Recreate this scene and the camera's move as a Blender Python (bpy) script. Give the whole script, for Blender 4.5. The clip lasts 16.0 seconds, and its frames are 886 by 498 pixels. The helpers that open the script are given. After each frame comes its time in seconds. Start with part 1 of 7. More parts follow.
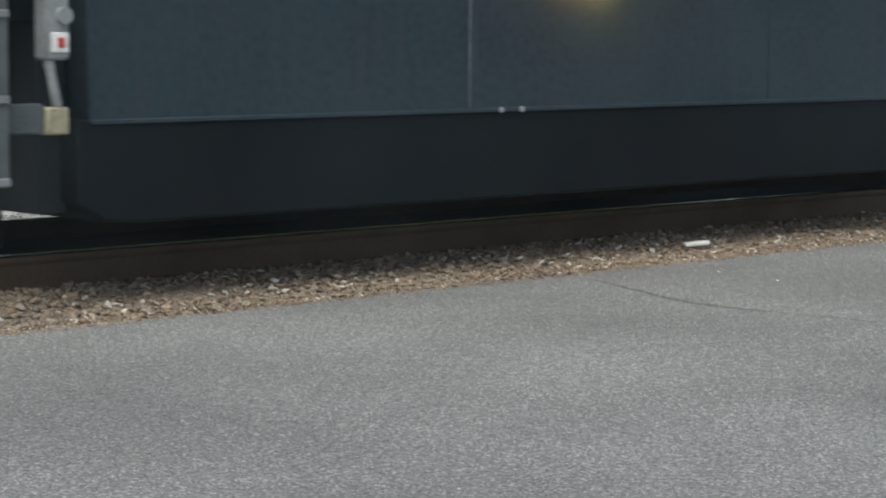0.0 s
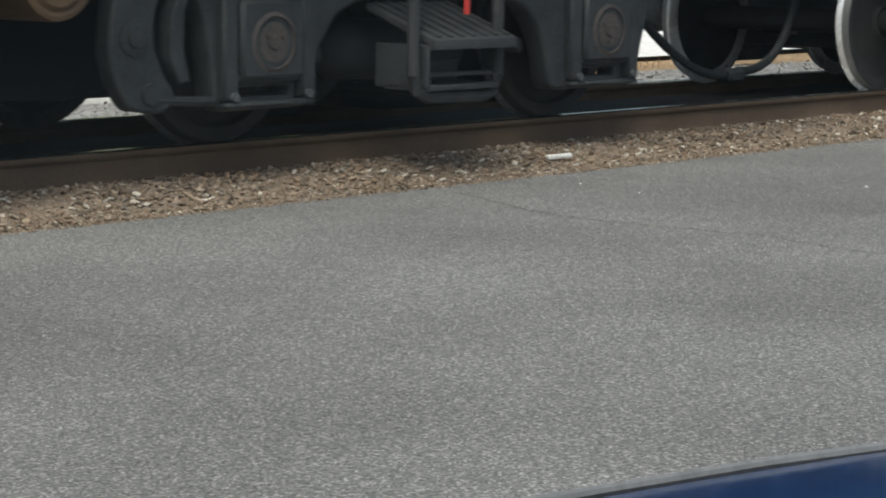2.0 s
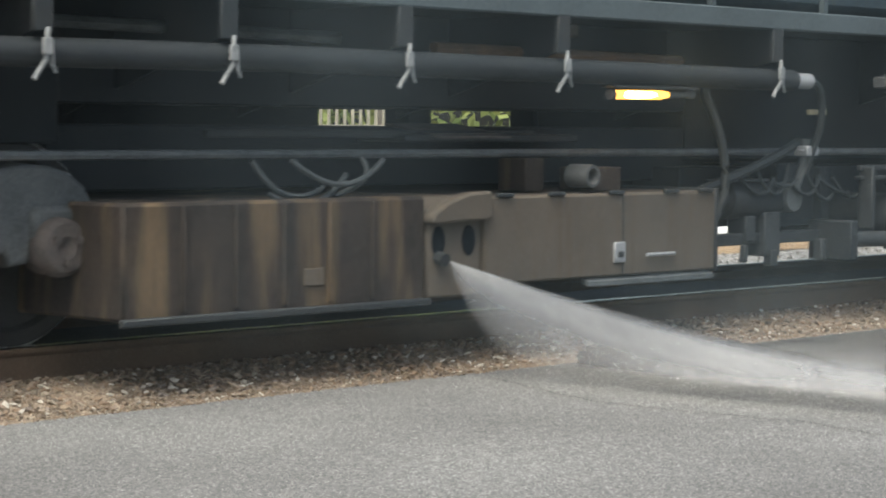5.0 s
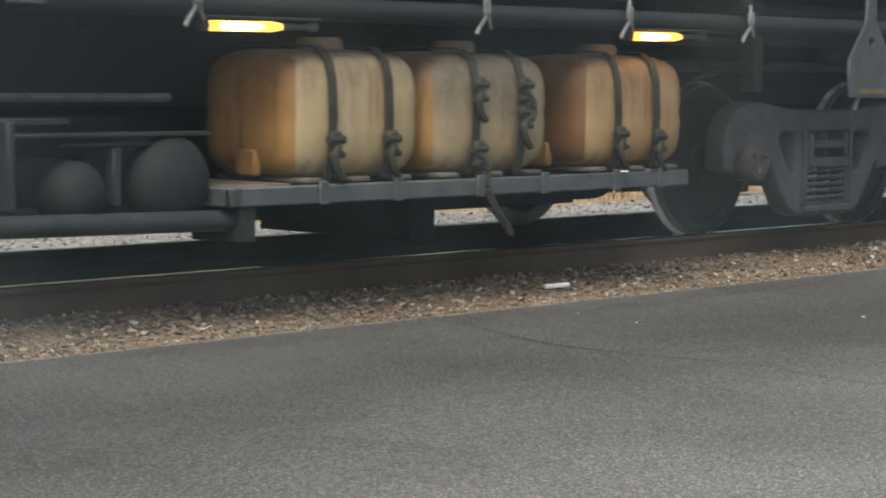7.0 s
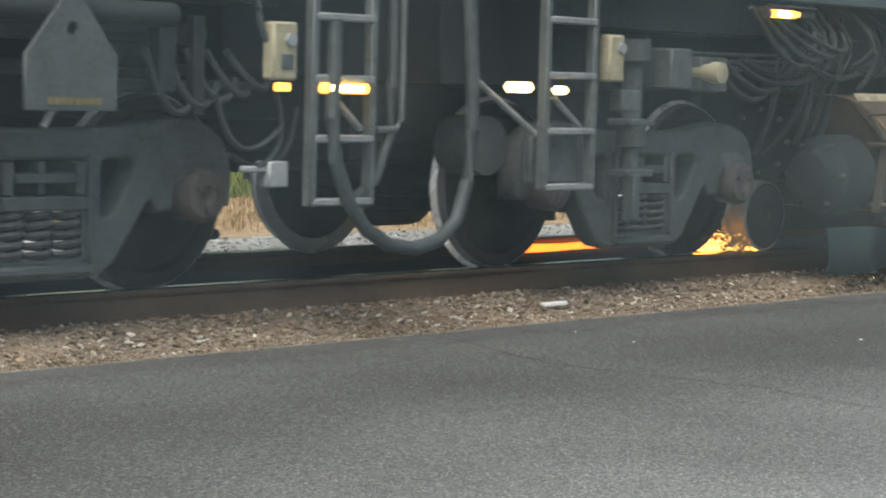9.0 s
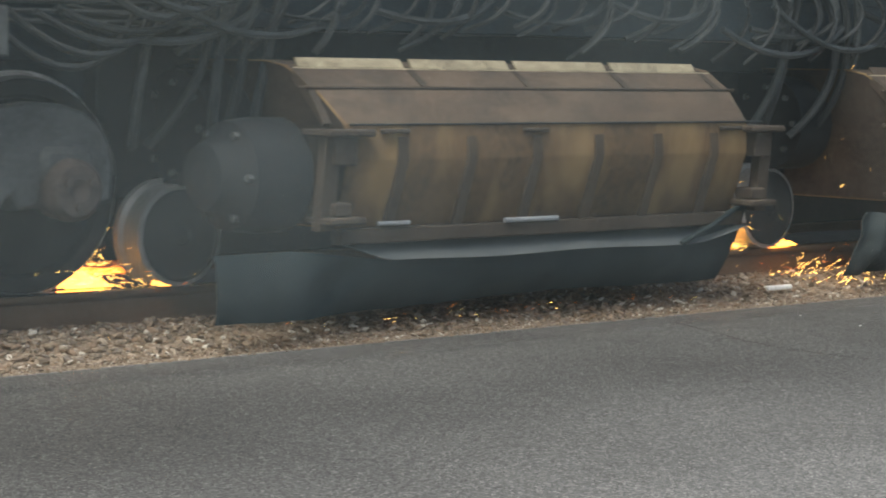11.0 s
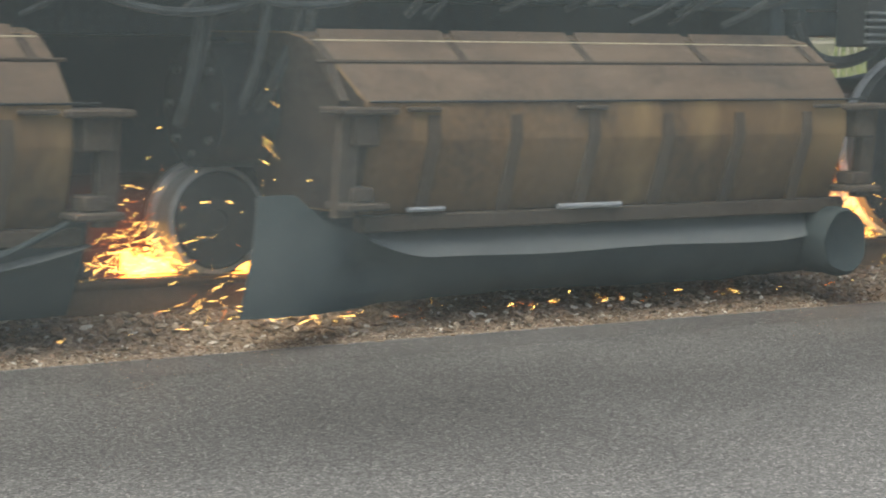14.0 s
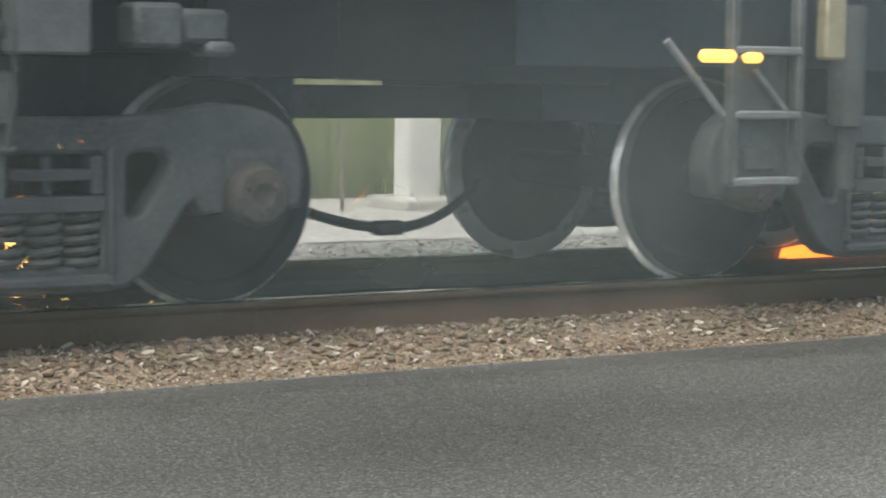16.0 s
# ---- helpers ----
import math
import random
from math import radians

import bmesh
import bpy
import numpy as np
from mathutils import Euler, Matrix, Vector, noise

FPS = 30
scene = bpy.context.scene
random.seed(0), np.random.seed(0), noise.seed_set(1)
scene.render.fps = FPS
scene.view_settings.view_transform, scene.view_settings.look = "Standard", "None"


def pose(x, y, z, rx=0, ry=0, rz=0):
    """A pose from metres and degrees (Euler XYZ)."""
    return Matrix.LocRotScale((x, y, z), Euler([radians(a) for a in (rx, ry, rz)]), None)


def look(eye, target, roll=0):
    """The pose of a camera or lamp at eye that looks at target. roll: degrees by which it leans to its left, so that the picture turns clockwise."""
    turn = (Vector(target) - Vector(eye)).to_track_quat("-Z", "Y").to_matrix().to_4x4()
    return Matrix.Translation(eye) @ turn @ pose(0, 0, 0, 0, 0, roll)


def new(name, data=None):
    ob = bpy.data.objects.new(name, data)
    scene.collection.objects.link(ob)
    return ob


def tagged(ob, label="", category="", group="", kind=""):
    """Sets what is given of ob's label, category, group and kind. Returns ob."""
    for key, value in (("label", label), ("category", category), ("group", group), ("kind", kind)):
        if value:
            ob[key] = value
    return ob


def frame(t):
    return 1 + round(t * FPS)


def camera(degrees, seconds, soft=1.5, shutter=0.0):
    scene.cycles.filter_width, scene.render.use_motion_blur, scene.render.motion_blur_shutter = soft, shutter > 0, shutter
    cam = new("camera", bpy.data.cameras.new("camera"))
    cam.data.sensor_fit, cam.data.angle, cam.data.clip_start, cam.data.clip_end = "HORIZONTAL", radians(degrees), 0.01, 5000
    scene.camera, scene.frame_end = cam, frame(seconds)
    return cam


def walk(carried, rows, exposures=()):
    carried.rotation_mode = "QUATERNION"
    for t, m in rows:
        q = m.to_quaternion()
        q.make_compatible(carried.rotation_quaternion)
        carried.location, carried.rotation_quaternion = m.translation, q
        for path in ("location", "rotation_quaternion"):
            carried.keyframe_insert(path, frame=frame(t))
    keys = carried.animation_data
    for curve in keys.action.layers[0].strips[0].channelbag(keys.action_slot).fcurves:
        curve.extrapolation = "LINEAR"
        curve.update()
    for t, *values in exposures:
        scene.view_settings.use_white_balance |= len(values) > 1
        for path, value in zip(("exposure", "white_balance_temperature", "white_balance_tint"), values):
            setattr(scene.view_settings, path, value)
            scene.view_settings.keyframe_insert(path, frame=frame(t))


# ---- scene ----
cam = camera(22.2, 16.0, soft=1.9, shutter=0.22)

# ---- camera ----
# seconds, turn to the right of the square view on the track, tilt, lean
TURNS = [
    (0.0, 44.02, -5.68, 0.35),
    (0.5, 45.33, -6.37, 0.32),
    (1.0, 46.57, -6.77, 0.34),
    (1.5, 47.09, -7.32, 0.48),
    (2.0, 47.53, -7.86, 0.60),
    (2.5, 47.15, -8.13, 0.59),
    (3.0, 47.47, -8.19, 0.88),
    (3.2, 47.61, -8.22, 0.90),
    (5.3, 46.50, -2.85, 0.47),
    (5.5, 46.57, -3.01, 0.58),
    (6.0, 46.98, -3.60, 0.84),
    (6.5, 47.51, -4.05, 0.65),
    (7.0, 47.56, -4.58, 0.71),
    (7.5, 47.35, -4.81, 0.76),
    (8.0, 47.41, -4.54, 1.03),
    (8.5, 47.67, -4.29, 1.43),
    (9.0, 47.59, -4.16, 1.57),
    (9.2, 47.36, -4.23, 1.56),
    (11.3, 41.02, -4.71, 0.92),
    (11.5, 40.47, -4.72, 0.96),
    (12.0, 39.36, -4.80, 1.19),
    (12.5, 38.25, -5.23, 1.07),
    (13.0, 36.82, -5.49, 1.10),
    (13.5, 35.78, -5.39, 0.92),
    (14.0, 34.76, -5.42, 0.81),
    (14.5, 34.01, -5.48, 0.88),
    (15.0, 33.83, -5.36, 0.98),
    (15.5, 33.69, -4.96, 0.98),
    (16.0, 33.20, -4.77, 0.88),
]
EYE_Z = 1.22
walk(
    cam,
    [(t, pose(0, 0, EYE_Z, 90 + tilt, 0, -turn) @ pose(0, 0, 0, 0, 0, lean)) for t, turn, tilt, lean in TURNS],
    exposures=[(0.0, 0.25, 6150, 0), (1.0, 0.08, 6150, 0), (2.0, 0.10, 6350, 1), (3.2, 0.40, 6400, 2), (5.3, 0.78, 6500, 3),
               (6.5, 0.36, 6600, 4), (7.5, 0.4, 6600, 4), (9.2, 0.58, 6300, 0), (11.3, 0.5, 6500, 3), (12.4, 0.48, 6600, 3), (13.5, 0.80, 6600, 3), (15.3, 0.78, 6550, 3), (16.0, 0.66, 6500, 1)],
)

# ---- light: hazy sky, soft high sun over the lot ----
SUN_ELEVATION, SUN_TURN = 59.0, 244.0
world = bpy.data.worlds.new("sky")
scene.world = world
world.use_nodes = True
wn = world.node_tree
sky = wn.nodes.new("ShaderNodeTexSky")
sky.sky_type = "NISHITA"
sky.sun_disc = False
sky.sun_elevation = radians(SUN_ELEVATION)
sky.sun_rotation = radians(SUN_TURN)
sky.air_density, sky.dust_density, sky.ozone_density = 1.0, 6.0, 1.0
wn.nodes["Background"].inputs["Strength"].default_value = 0.13
wn.links.new(sky.outputs[0], wn.nodes["Background"].inputs["Color"])
sun = new("sun", bpy.data.lights.new("sun", "SUN"))
sun.data.energy, sun.data.angle, sun.data.color = 1.72, radians(40), (1.0, 0.96, 0.90)
sun_from = Vector((math.sin(radians(SUN_TURN)) * math.cos(radians(SUN_ELEVATION)),
                   math.cos(radians(SUN_TURN)) * math.cos(radians(SUN_ELEVATION)),
                   math.sin(radians(SUN_ELEVATION))))
sun.matrix_world = look(sun_from * 50, (0, 0, 0))


# ---- materials ----
def material(name, base, alt=None, rough=0.7, metal=0.0, scale=6.0, fine=60.0, bump=0.15, streak=None, run=(16, 16, 1.3),
             glow=0.0, fine_mix=0.35, spec=0.35, depth=0.004, grime=None):
    """Two scales of variation between base and alt, fine relief, and down-running streaks of a third colour."""
    m = bpy.data.materials.new(name)
    m.use_nodes = True
    nt = m.node_tree
    b = nt.nodes["Principled BSDF"]
    b.inputs["Metallic"].default_value = metal
    b.inputs["Specular IOR Level"].default_value = spec
    tc = nt.nodes.new("ShaderNodeTexCoord")
    alt = alt or tuple(c * 0.6 for c in base)

    def noise_node(s, detail=4.0, stretch=None):
        n = nt.nodes.new("ShaderNodeTexNoise")
        n.inputs["Scale"].default_value, n.inputs["Detail"].default_value = s, detail
        if stretch:
            mp = nt.nodes.new("ShaderNodeMapping")
            mp.inputs["Scale"].default_value = stretch
            nt.links.new(tc.outputs["Object"], mp.inputs["Vector"])
            nt.links.new(mp.outputs[0], n.inputs["Vector"])
        else:
            nt.links.new(tc.outputs["Object"], n.inputs["Vector"])
        return n

    def ramp(node, lo, hi):
        r = nt.nodes.new("ShaderNodeMapRange")
        r.inputs["From Min"].default_value, r.inputs["From Max"].default_value = lo, hi
        nt.links.new(node.outputs["Fac"], r.inputs["Value"])
        return r.outputs[0]

    def blend(fac, a, c):
        mx = nt.nodes.new("ShaderNodeMix")
        mx.data_type = "RGBA"
        for sock, v in ((0, fac), (6, a), (7, c)):
            if isinstance(v, tuple):
                mx.inputs[sock].default_value = (*v[:3], 1)
            elif isinstance(v, float):
                mx.inputs[sock].default_value = v
            else:
                nt.links.new(v, mx.inputs[sock])
        return mx.outputs[2]

    big, small = noise_node(scale), noise_node(fine, 2.0)
    col = blend(ramp(big, 0.35, 0.68), base, alt)
    if streak:
        col = blend(ramp(noise_node(1.0, 5.0, run), 0.5, 0.68), col, streak)
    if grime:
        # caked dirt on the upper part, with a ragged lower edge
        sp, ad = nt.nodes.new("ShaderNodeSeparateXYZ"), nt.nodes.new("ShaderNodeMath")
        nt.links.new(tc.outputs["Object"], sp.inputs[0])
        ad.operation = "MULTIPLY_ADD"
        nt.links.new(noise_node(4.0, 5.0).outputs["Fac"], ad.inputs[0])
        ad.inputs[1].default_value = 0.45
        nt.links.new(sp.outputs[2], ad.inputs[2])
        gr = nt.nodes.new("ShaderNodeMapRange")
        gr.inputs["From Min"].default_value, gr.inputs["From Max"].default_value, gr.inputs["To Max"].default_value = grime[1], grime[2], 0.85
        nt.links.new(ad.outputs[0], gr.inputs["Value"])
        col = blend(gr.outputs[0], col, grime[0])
    f = nt.nodes.new("ShaderNodeMath")
    f.operation = "MULTIPLY"
    nt.links.new(ramp(small, 0.35, 0.7), f.inputs[0])
    f.inputs[1].default_value = fine_mix
    col = blend(f.outputs[0], col, tuple(c * 1.7 for c in base))
    nt.links.new(col, b.inputs["Base Color"])
    rr = nt.nodes.new("ShaderNodeMapRange")
    rr.inputs["To Min"].default_value, rr.inputs["To Max"].default_value = max(rough - 0.12, 0.03), min(rough + 0.12, 1.0)
    nt.links.new(big.outputs["Fac"], rr.inputs["Value"])
    nt.links.new(rr.outputs[0], b.inputs["Roughness"])
    if bump:
        bp = nt.nodes.new("ShaderNodeBump")
        bp.inputs["Strength"].default_value, bp.inputs["Distance"].default_value = bump, depth
        nt.links.new(small.outputs["Fac"], bp.inputs["Height"])
        nt.links.new(bp.outputs[0], b.inputs["Normal"])
    if glow:
        b.inputs["Emission Color"].default_value = (*base, 1)
        b.inputs["Emission Strength"].default_value = glow
    return m


def lamp_glow(name, color, strength):
    m = bpy.data.materials.new(name)
    m.use_nodes = True
    b = m.node_tree.nodes["Principled BSDF"]
    b.inputs["Base Color"].default_value = (*color, 1)
    b.inputs["Emission Color"].default_value = (*color, 1)
    b.inputs["Emission Strength"].default_value = strength
    return m


M = {
    "paint_blue": material("blue_grey_paint", (0.025, 0.040, 0.052), (0.018, 0.029, 0.039), 0.5, scale=1.5, fine=25, bump=0.05, streak=(0.030, 0.040, 0.046)),
    "paint_and_void_black": material("black_paint_and_void", (0.0060, 0.0082, 0.0108), (0.009, 0.011, 0.0135), 0.65, scale=2, fine=30, bump=0.05, spec=0.12),
    "frame_dark": material("dark_grimy_steel", (0.020, 0.025, 0.029), (0.032, 0.033, 0.033), 0.7, scale=3, fine=50),
    # near-black base colour for parts beneath the cars
    "body_dark": material("near_black_underframe", (0.012, 0.016, 0.020), (0.018, 0.022, 0.025), 0.8, scale=3, fine=40),
    "sill": material("slate_grey_paint", (0.075, 0.095, 0.105), (0.055, 0.068, 0.074), 0.6, scale=2, fine=40),
    "cast": material("dusty_cast_steel", (0.084, 0.092, 0.096), (0.056, 0.062, 0.066), 0.75, scale=5, fine=70, bump=0.3),
    "cast_dark": material("oily_cast_steel", (0.040, 0.045, 0.048), (0.022, 0.026, 0.029), 0.65, scale=5, fine=70, bump=0.3),
    "rusty_cap": material("rust_tinged_cap", (0.080, 0.068, 0.063), (0.052, 0.049, 0.048), 0.75, scale=14, fine=80, bump=0.25),
    "wheel": material("wheel_steel", (0.038, 0.040, 0.041), (0.026, 0.028, 0.030), 0.7, metal=0.0, scale=5, fine=60, fine_mix=0.12, spec=0.2),
    "tread": material("worn_tread", (0.19, 0.193, 0.197), (0.13, 0.133, 0.137), 0.42, metal=0.3, scale=4, fine=60, bump=0.02),
    "flange": material("polished_flange", (0.82, 0.83, 0.84), (0.70, 0.71, 0.72), 0.28, metal=0.4, scale=4, fine=60, bump=0.02),
    "spring": material("spring_steel", (0.085, 0.088, 0.09), (0.05, 0.052, 0.054), 0.6, scale=9, fine=70),
    "guide_rim": material("ground_wheel_rim", (0.27, 0.275, 0.28), (0.15, 0.155, 0.16), 0.4, metal=0.2, scale=4, fine=60, bump=0.05),
    "step_plate": material("grimy_step_plate", (0.036, 0.039, 0.041), (0.022, 0.025, 0.027), 0.7, scale=6, fine=70, bump=0.3),
    "seam": material("scraped_seam", (0.11, 0.125, 0.135), (0.06, 0.075, 0.085), 0.6, scale=7, fine=60),
    "galv": material("galvanised_metal", (0.34, 0.35, 0.36), (0.24, 0.25, 0.26), 0.5, metal=0.3, scale=10, fine=80),
    "white_clamp": material("white_strap_clamp", (0.25, 0.26, 0.265), (0.14, 0.15, 0.155), 0.6, scale=20, fine=90),
    "ladder": material("worn_ladder_steel", (0.10, 0.11, 0.115), (0.06, 0.066, 0.07), 0.55, scale=8, fine=80),
    "rung": material("bare_worn_rung", (0.22, 0.23, 0.24), (0.15, 0.155, 0.16), 0.5, scale=12, fine=80),
    "box_tan": material("mud_tan_panel", (0.098, 0.082, 0.064), (0.074, 0.064, 0.053), 0.8, scale=2.0, fine=45, bump=0.08, fine_mix=0.1, streak=(0.085, 0.066, 0.048)),
    "box_rust": material("streaked_rust_panel", (0.034, 0.026, 0.021), (0.018, 0.016, 0.015), 0.85, scale=4, fine=45, streak=(0.13, 0.092, 0.052), run=(5, 5, 0.7)),
    "grind_rust": material("dust_brown_hood", (0.155, 0.096, 0.046), (0.084, 0.058, 0.037), 0.85, scale=2.3, fine=28, bump=0.2, fine_mix=0.24, streak=(0.25, 0.165, 0.075), run=(3.6, 3.6, 1.5)),
    "grind_top": material("dusty_hood_top", (0.116, 0.084, 0.060), (0.070, 0.055, 0.044), 0.85, scale=2.6, fine=28, bump=0.2, fine_mix=0.22, streak=(0.135, 0.100, 0.072), run=(2.4, 6, 6)),
    "rust_and_lamp_tint": material("rust_and_lamp_tint_brown", (0.115, 0.072, 0.040), (0.070, 0.050, 0.036), 0.8, scale=8, fine=70, bump=0.2),
    "grind_end": material("sooty_brown_plate", (0.062, 0.047, 0.035), (0.040, 0.032, 0.026), 0.85, scale=4, fine=40, bump=0.15),
    "grind_rib": material("brown_rib", (0.082, 0.060, 0.040), (0.058, 0.044, 0.033), 0.85, scale=4, fine=40, bump=0.15, fine_mix=0.15),
    "grind_edge": material("pale_dusty_edge", (0.44, 0.38, 0.26), (0.24, 0.20, 0.14), 0.8, scale=9, fine=40),
    "skirt": material("grey_blue_skirt", (0.105, 0.117, 0.123), (0.086, 0.097, 0.104), 0.9, scale=2, fine=40, bump=0.06, fine_mix=0.12, spec=0.15),
    "rubber": material("dusty_rubber", (0.020, 0.030, 0.034), (0.044, 0.056, 0.060), 0.75, scale=2.2, fine=40, bump=0.1, fine_mix=0.15, spec=0.2),
    "hose": material("grey_hose", (0.058, 0.066, 0.070), (0.034, 0.040, 0.043), 0.6, scale=7, fine=60),
    "pipe_wrap": material("dark_wrapped_pipe", (0.017, 0.021, 0.024), (0.028, 0.032, 0.035), 0.75, scale=5, fine=45, bump=0.3),
    "hose_dark": material("black_hose", (0.022, 0.026, 0.028), (0.035, 0.04, 0.042), 0.6, scale=7, fine=60),
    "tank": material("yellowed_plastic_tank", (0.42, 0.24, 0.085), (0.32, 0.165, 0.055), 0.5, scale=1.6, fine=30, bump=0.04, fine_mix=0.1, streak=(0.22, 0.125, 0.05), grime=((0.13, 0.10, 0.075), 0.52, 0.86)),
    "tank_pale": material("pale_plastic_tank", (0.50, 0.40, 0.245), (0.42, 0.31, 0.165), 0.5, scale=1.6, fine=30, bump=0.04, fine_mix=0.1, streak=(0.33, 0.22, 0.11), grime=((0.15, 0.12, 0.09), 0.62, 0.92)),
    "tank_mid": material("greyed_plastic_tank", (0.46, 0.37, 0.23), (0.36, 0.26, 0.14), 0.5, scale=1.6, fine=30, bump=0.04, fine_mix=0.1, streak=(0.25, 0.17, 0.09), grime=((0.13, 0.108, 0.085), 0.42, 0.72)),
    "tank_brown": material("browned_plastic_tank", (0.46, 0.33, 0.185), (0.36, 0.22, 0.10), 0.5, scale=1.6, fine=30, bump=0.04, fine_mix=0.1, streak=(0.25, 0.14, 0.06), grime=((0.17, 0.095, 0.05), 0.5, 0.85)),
    "tank_end": material("brown_plastic_end", (0.22, 0.115, 0.05), (0.15, 0.08, 0.04), 0.5, scale=1.6, fine=30, bump=0.04, fine_mix=0.1),
    "tank_grimy": material("grimy_tank_top", (0.26, 0.21, 0.155), (0.16, 0.125, 0.095), 0.7, scale=4, fine=30, bump=0.05, fine_mix=0.2),
    "strap": material("dirty_webbing", (0.050, 0.048, 0.038), (0.03, 0.029, 0.024), 0.9, scale=12, fine=120),
    "junction": material("cream_box", (0.36, 0.32, 0.22), (0.26, 0.23, 0.16), 0.6, scale=10, fine=60),
    "red": material("red_placard", (0.42, 0.035, 0.03), (0.36, 0.03, 0.025), 0.5, scale=10, fine=50, bump=0.02),
    "yellow": material("yellow_stencil", (0.20, 0.16, 0.07), None, 0.7, scale=20, fine=90),
    "rail_side": material("rusty_rail", (0.150, 0.108, 0.078), (0.105, 0.078, 0.058), 0.9, scale=2.5, fine=60, bump=0.25, fine_mix=0.15, spec=0.15),
    "rail_top": material("worn_rail_head", (0.66, 0.66, 0.65), (0.52, 0.52, 0.51), 0.16, metal=0.95, scale=5, fine=60, bump=0.05),
    "tie": material("creosoted_tie", (0.06, 0.045, 0.035), (0.035, 0.028, 0.022), 0.9, scale=5, fine=40, bump=0.4),
    "glow": lamp_glow("lamp_glow", (1.0, 0.47, 0.075), 2.2),
    "glow_white": lamp_glow("white_lamp_glow", (1.0, 0.70, 0.30), 3.5),
    "glow_core": lamp_glow("lamp_core", (1.0, 0.66, 0.24), 15.0),
    "marker_glow": lamp_glow("marker_glow", (1.0, 0.50, 0.10), 28.0),
    "ember": lamp_glow("ember_glow", (1.0, 0.22, 0.02), 2.2),
    "spark": lamp_glow("spark_glow", (1.0, 0.48, 0.10), 12.0),
    "fire": lamp_glow("fire_glow", (1.0, 0.40, 0.06), 4.0),
}


# ---- building blocks ----
ORIGIN = Vector((0, 0, 0))  # where the thing that is being built stands


def at(x, y, z):
    return Vector((x, y, z)) - ORIGIN


def link(name, mesh, mat, parent, label="", where=None):
    mesh.materials.append(mat)
    ob = new(name, mesh)
    ob.parent = parent
    if where is not None:
        ob.location = where
    if label:
        ob["label"] = label
    return ob


def part(name, bm, mat, parent, label="", where=None, smooth=False):
    """Links a bmesh as one mesh object under a thing or a part."""
    mesh = bpy.data.meshes.new(name)
    if smooth:
        for f in bm.faces:
            f.smooth = True
    bm.to_mesh(mesh)
    bm.free()
    mesh.set_sharp_from_angle(angle=radians(38))
    return link(name, mesh, mat, parent, label, where)


def box(bm, x0, x1, y0, y1, z0, z1, bevel=0.008):
    r = bmesh.ops.create_cube(bm, size=1)
    vs = r["verts"]
    c = at((x0 + x1) / 2, (y0 + y1) / 2, (z0 + z1) / 2)
    for v in vs:
        v.co = Vector((v.co.x * abs(x1 - x0), v.co.y * abs(y1 - y0), v.co.z * abs(z1 - z0))) + c
    if bevel:
        es = list({e for v in vs for e in v.link_edges})
        bmesh.ops.bevel(bm, geom=es, offset=min(bevel, 0.45 * min(abs(x1 - x0), abs(y1 - y0), abs(z1 - z0))), segments=1, affect="EDGES")
    return bm


def boxes(*specs, bevel=0.008):
    bm = bmesh.new()
    for s in specs:
        box(bm, *s, bevel=bevel)
    return bm


def tube(bm, pts, r, seg=8):
    """A round bar or hose through the points, capped."""
    pts = [at(*p) for p in pts]
    rings = []
    for i, p in enumerate(pts):
        d = (pts[min(i + 1, len(pts) - 1)] - pts[max(i - 1, 0)]).normalized()
        a = d.cross(Vector((0, 0, 1)))
        if a.length < 0.1:
            a = d.cross(Vector((0, 1, 0)))
        a.normalize()
        b = d.cross(a)
        rr = r[i] if isinstance(r, (list, tuple)) else r
        rings.append([bm.verts.new(p + rr * (math.cos(k * math.tau / seg) * a + math.sin(k * math.tau / seg) * b)) for k in range(seg)])
    for q, w in zip(rings, rings[1:]):
        for k in range(seg):
            bm.faces.new((q[k], q[(k + 1) % seg], w[(k + 1) % seg], w[k])).smooth = True
    bm.faces.new(rings[0])
    bm.faces.new(rings[-1][::-1])
    return bm


def bar(*pts, r=0.02, seg=8):
    return tube(bmesh.new(), pts, r, seg)


def arc(p0, p1, p2, n=10):
    """Points of a smooth bow from p0 to p2 that leans on p1."""
    p0, p1, p2 = Vector(p0), Vector(p1), Vector(p2)
    return [tuple((1 - s) ** 2 * p0 + 2 * s * (1 - s) * p1 + s * s * p2) for s in [i / n for i in range(n + 1)]]


def lathe(bm, profile, seg=32, c=(0, 0, 0), caps=True):
    """Turns (radius, y) pairs about the y axis through c."""
    c = Vector(c)
    rings = []
    for r, y in profile:
        rings.append([bm.verts.new(c + Vector((r * math.cos(k * math.tau / seg), y, r * math.sin(k * math.tau / seg)))) for k in range(seg)])
    for q, w in zip(rings, rings[1:]):
        for k in range(seg):
            f = bm.faces.new((q[k], q[(k + 1) % seg], w[(k + 1) % seg], w[k]))
            f.smooth = True
    if caps:
        bm.faces.new(rings[0])
        bm.faces.new(rings[-1][::-1])
    bmesh.ops.recalc_face_normals(bm, faces=bm.faces)
    return bm


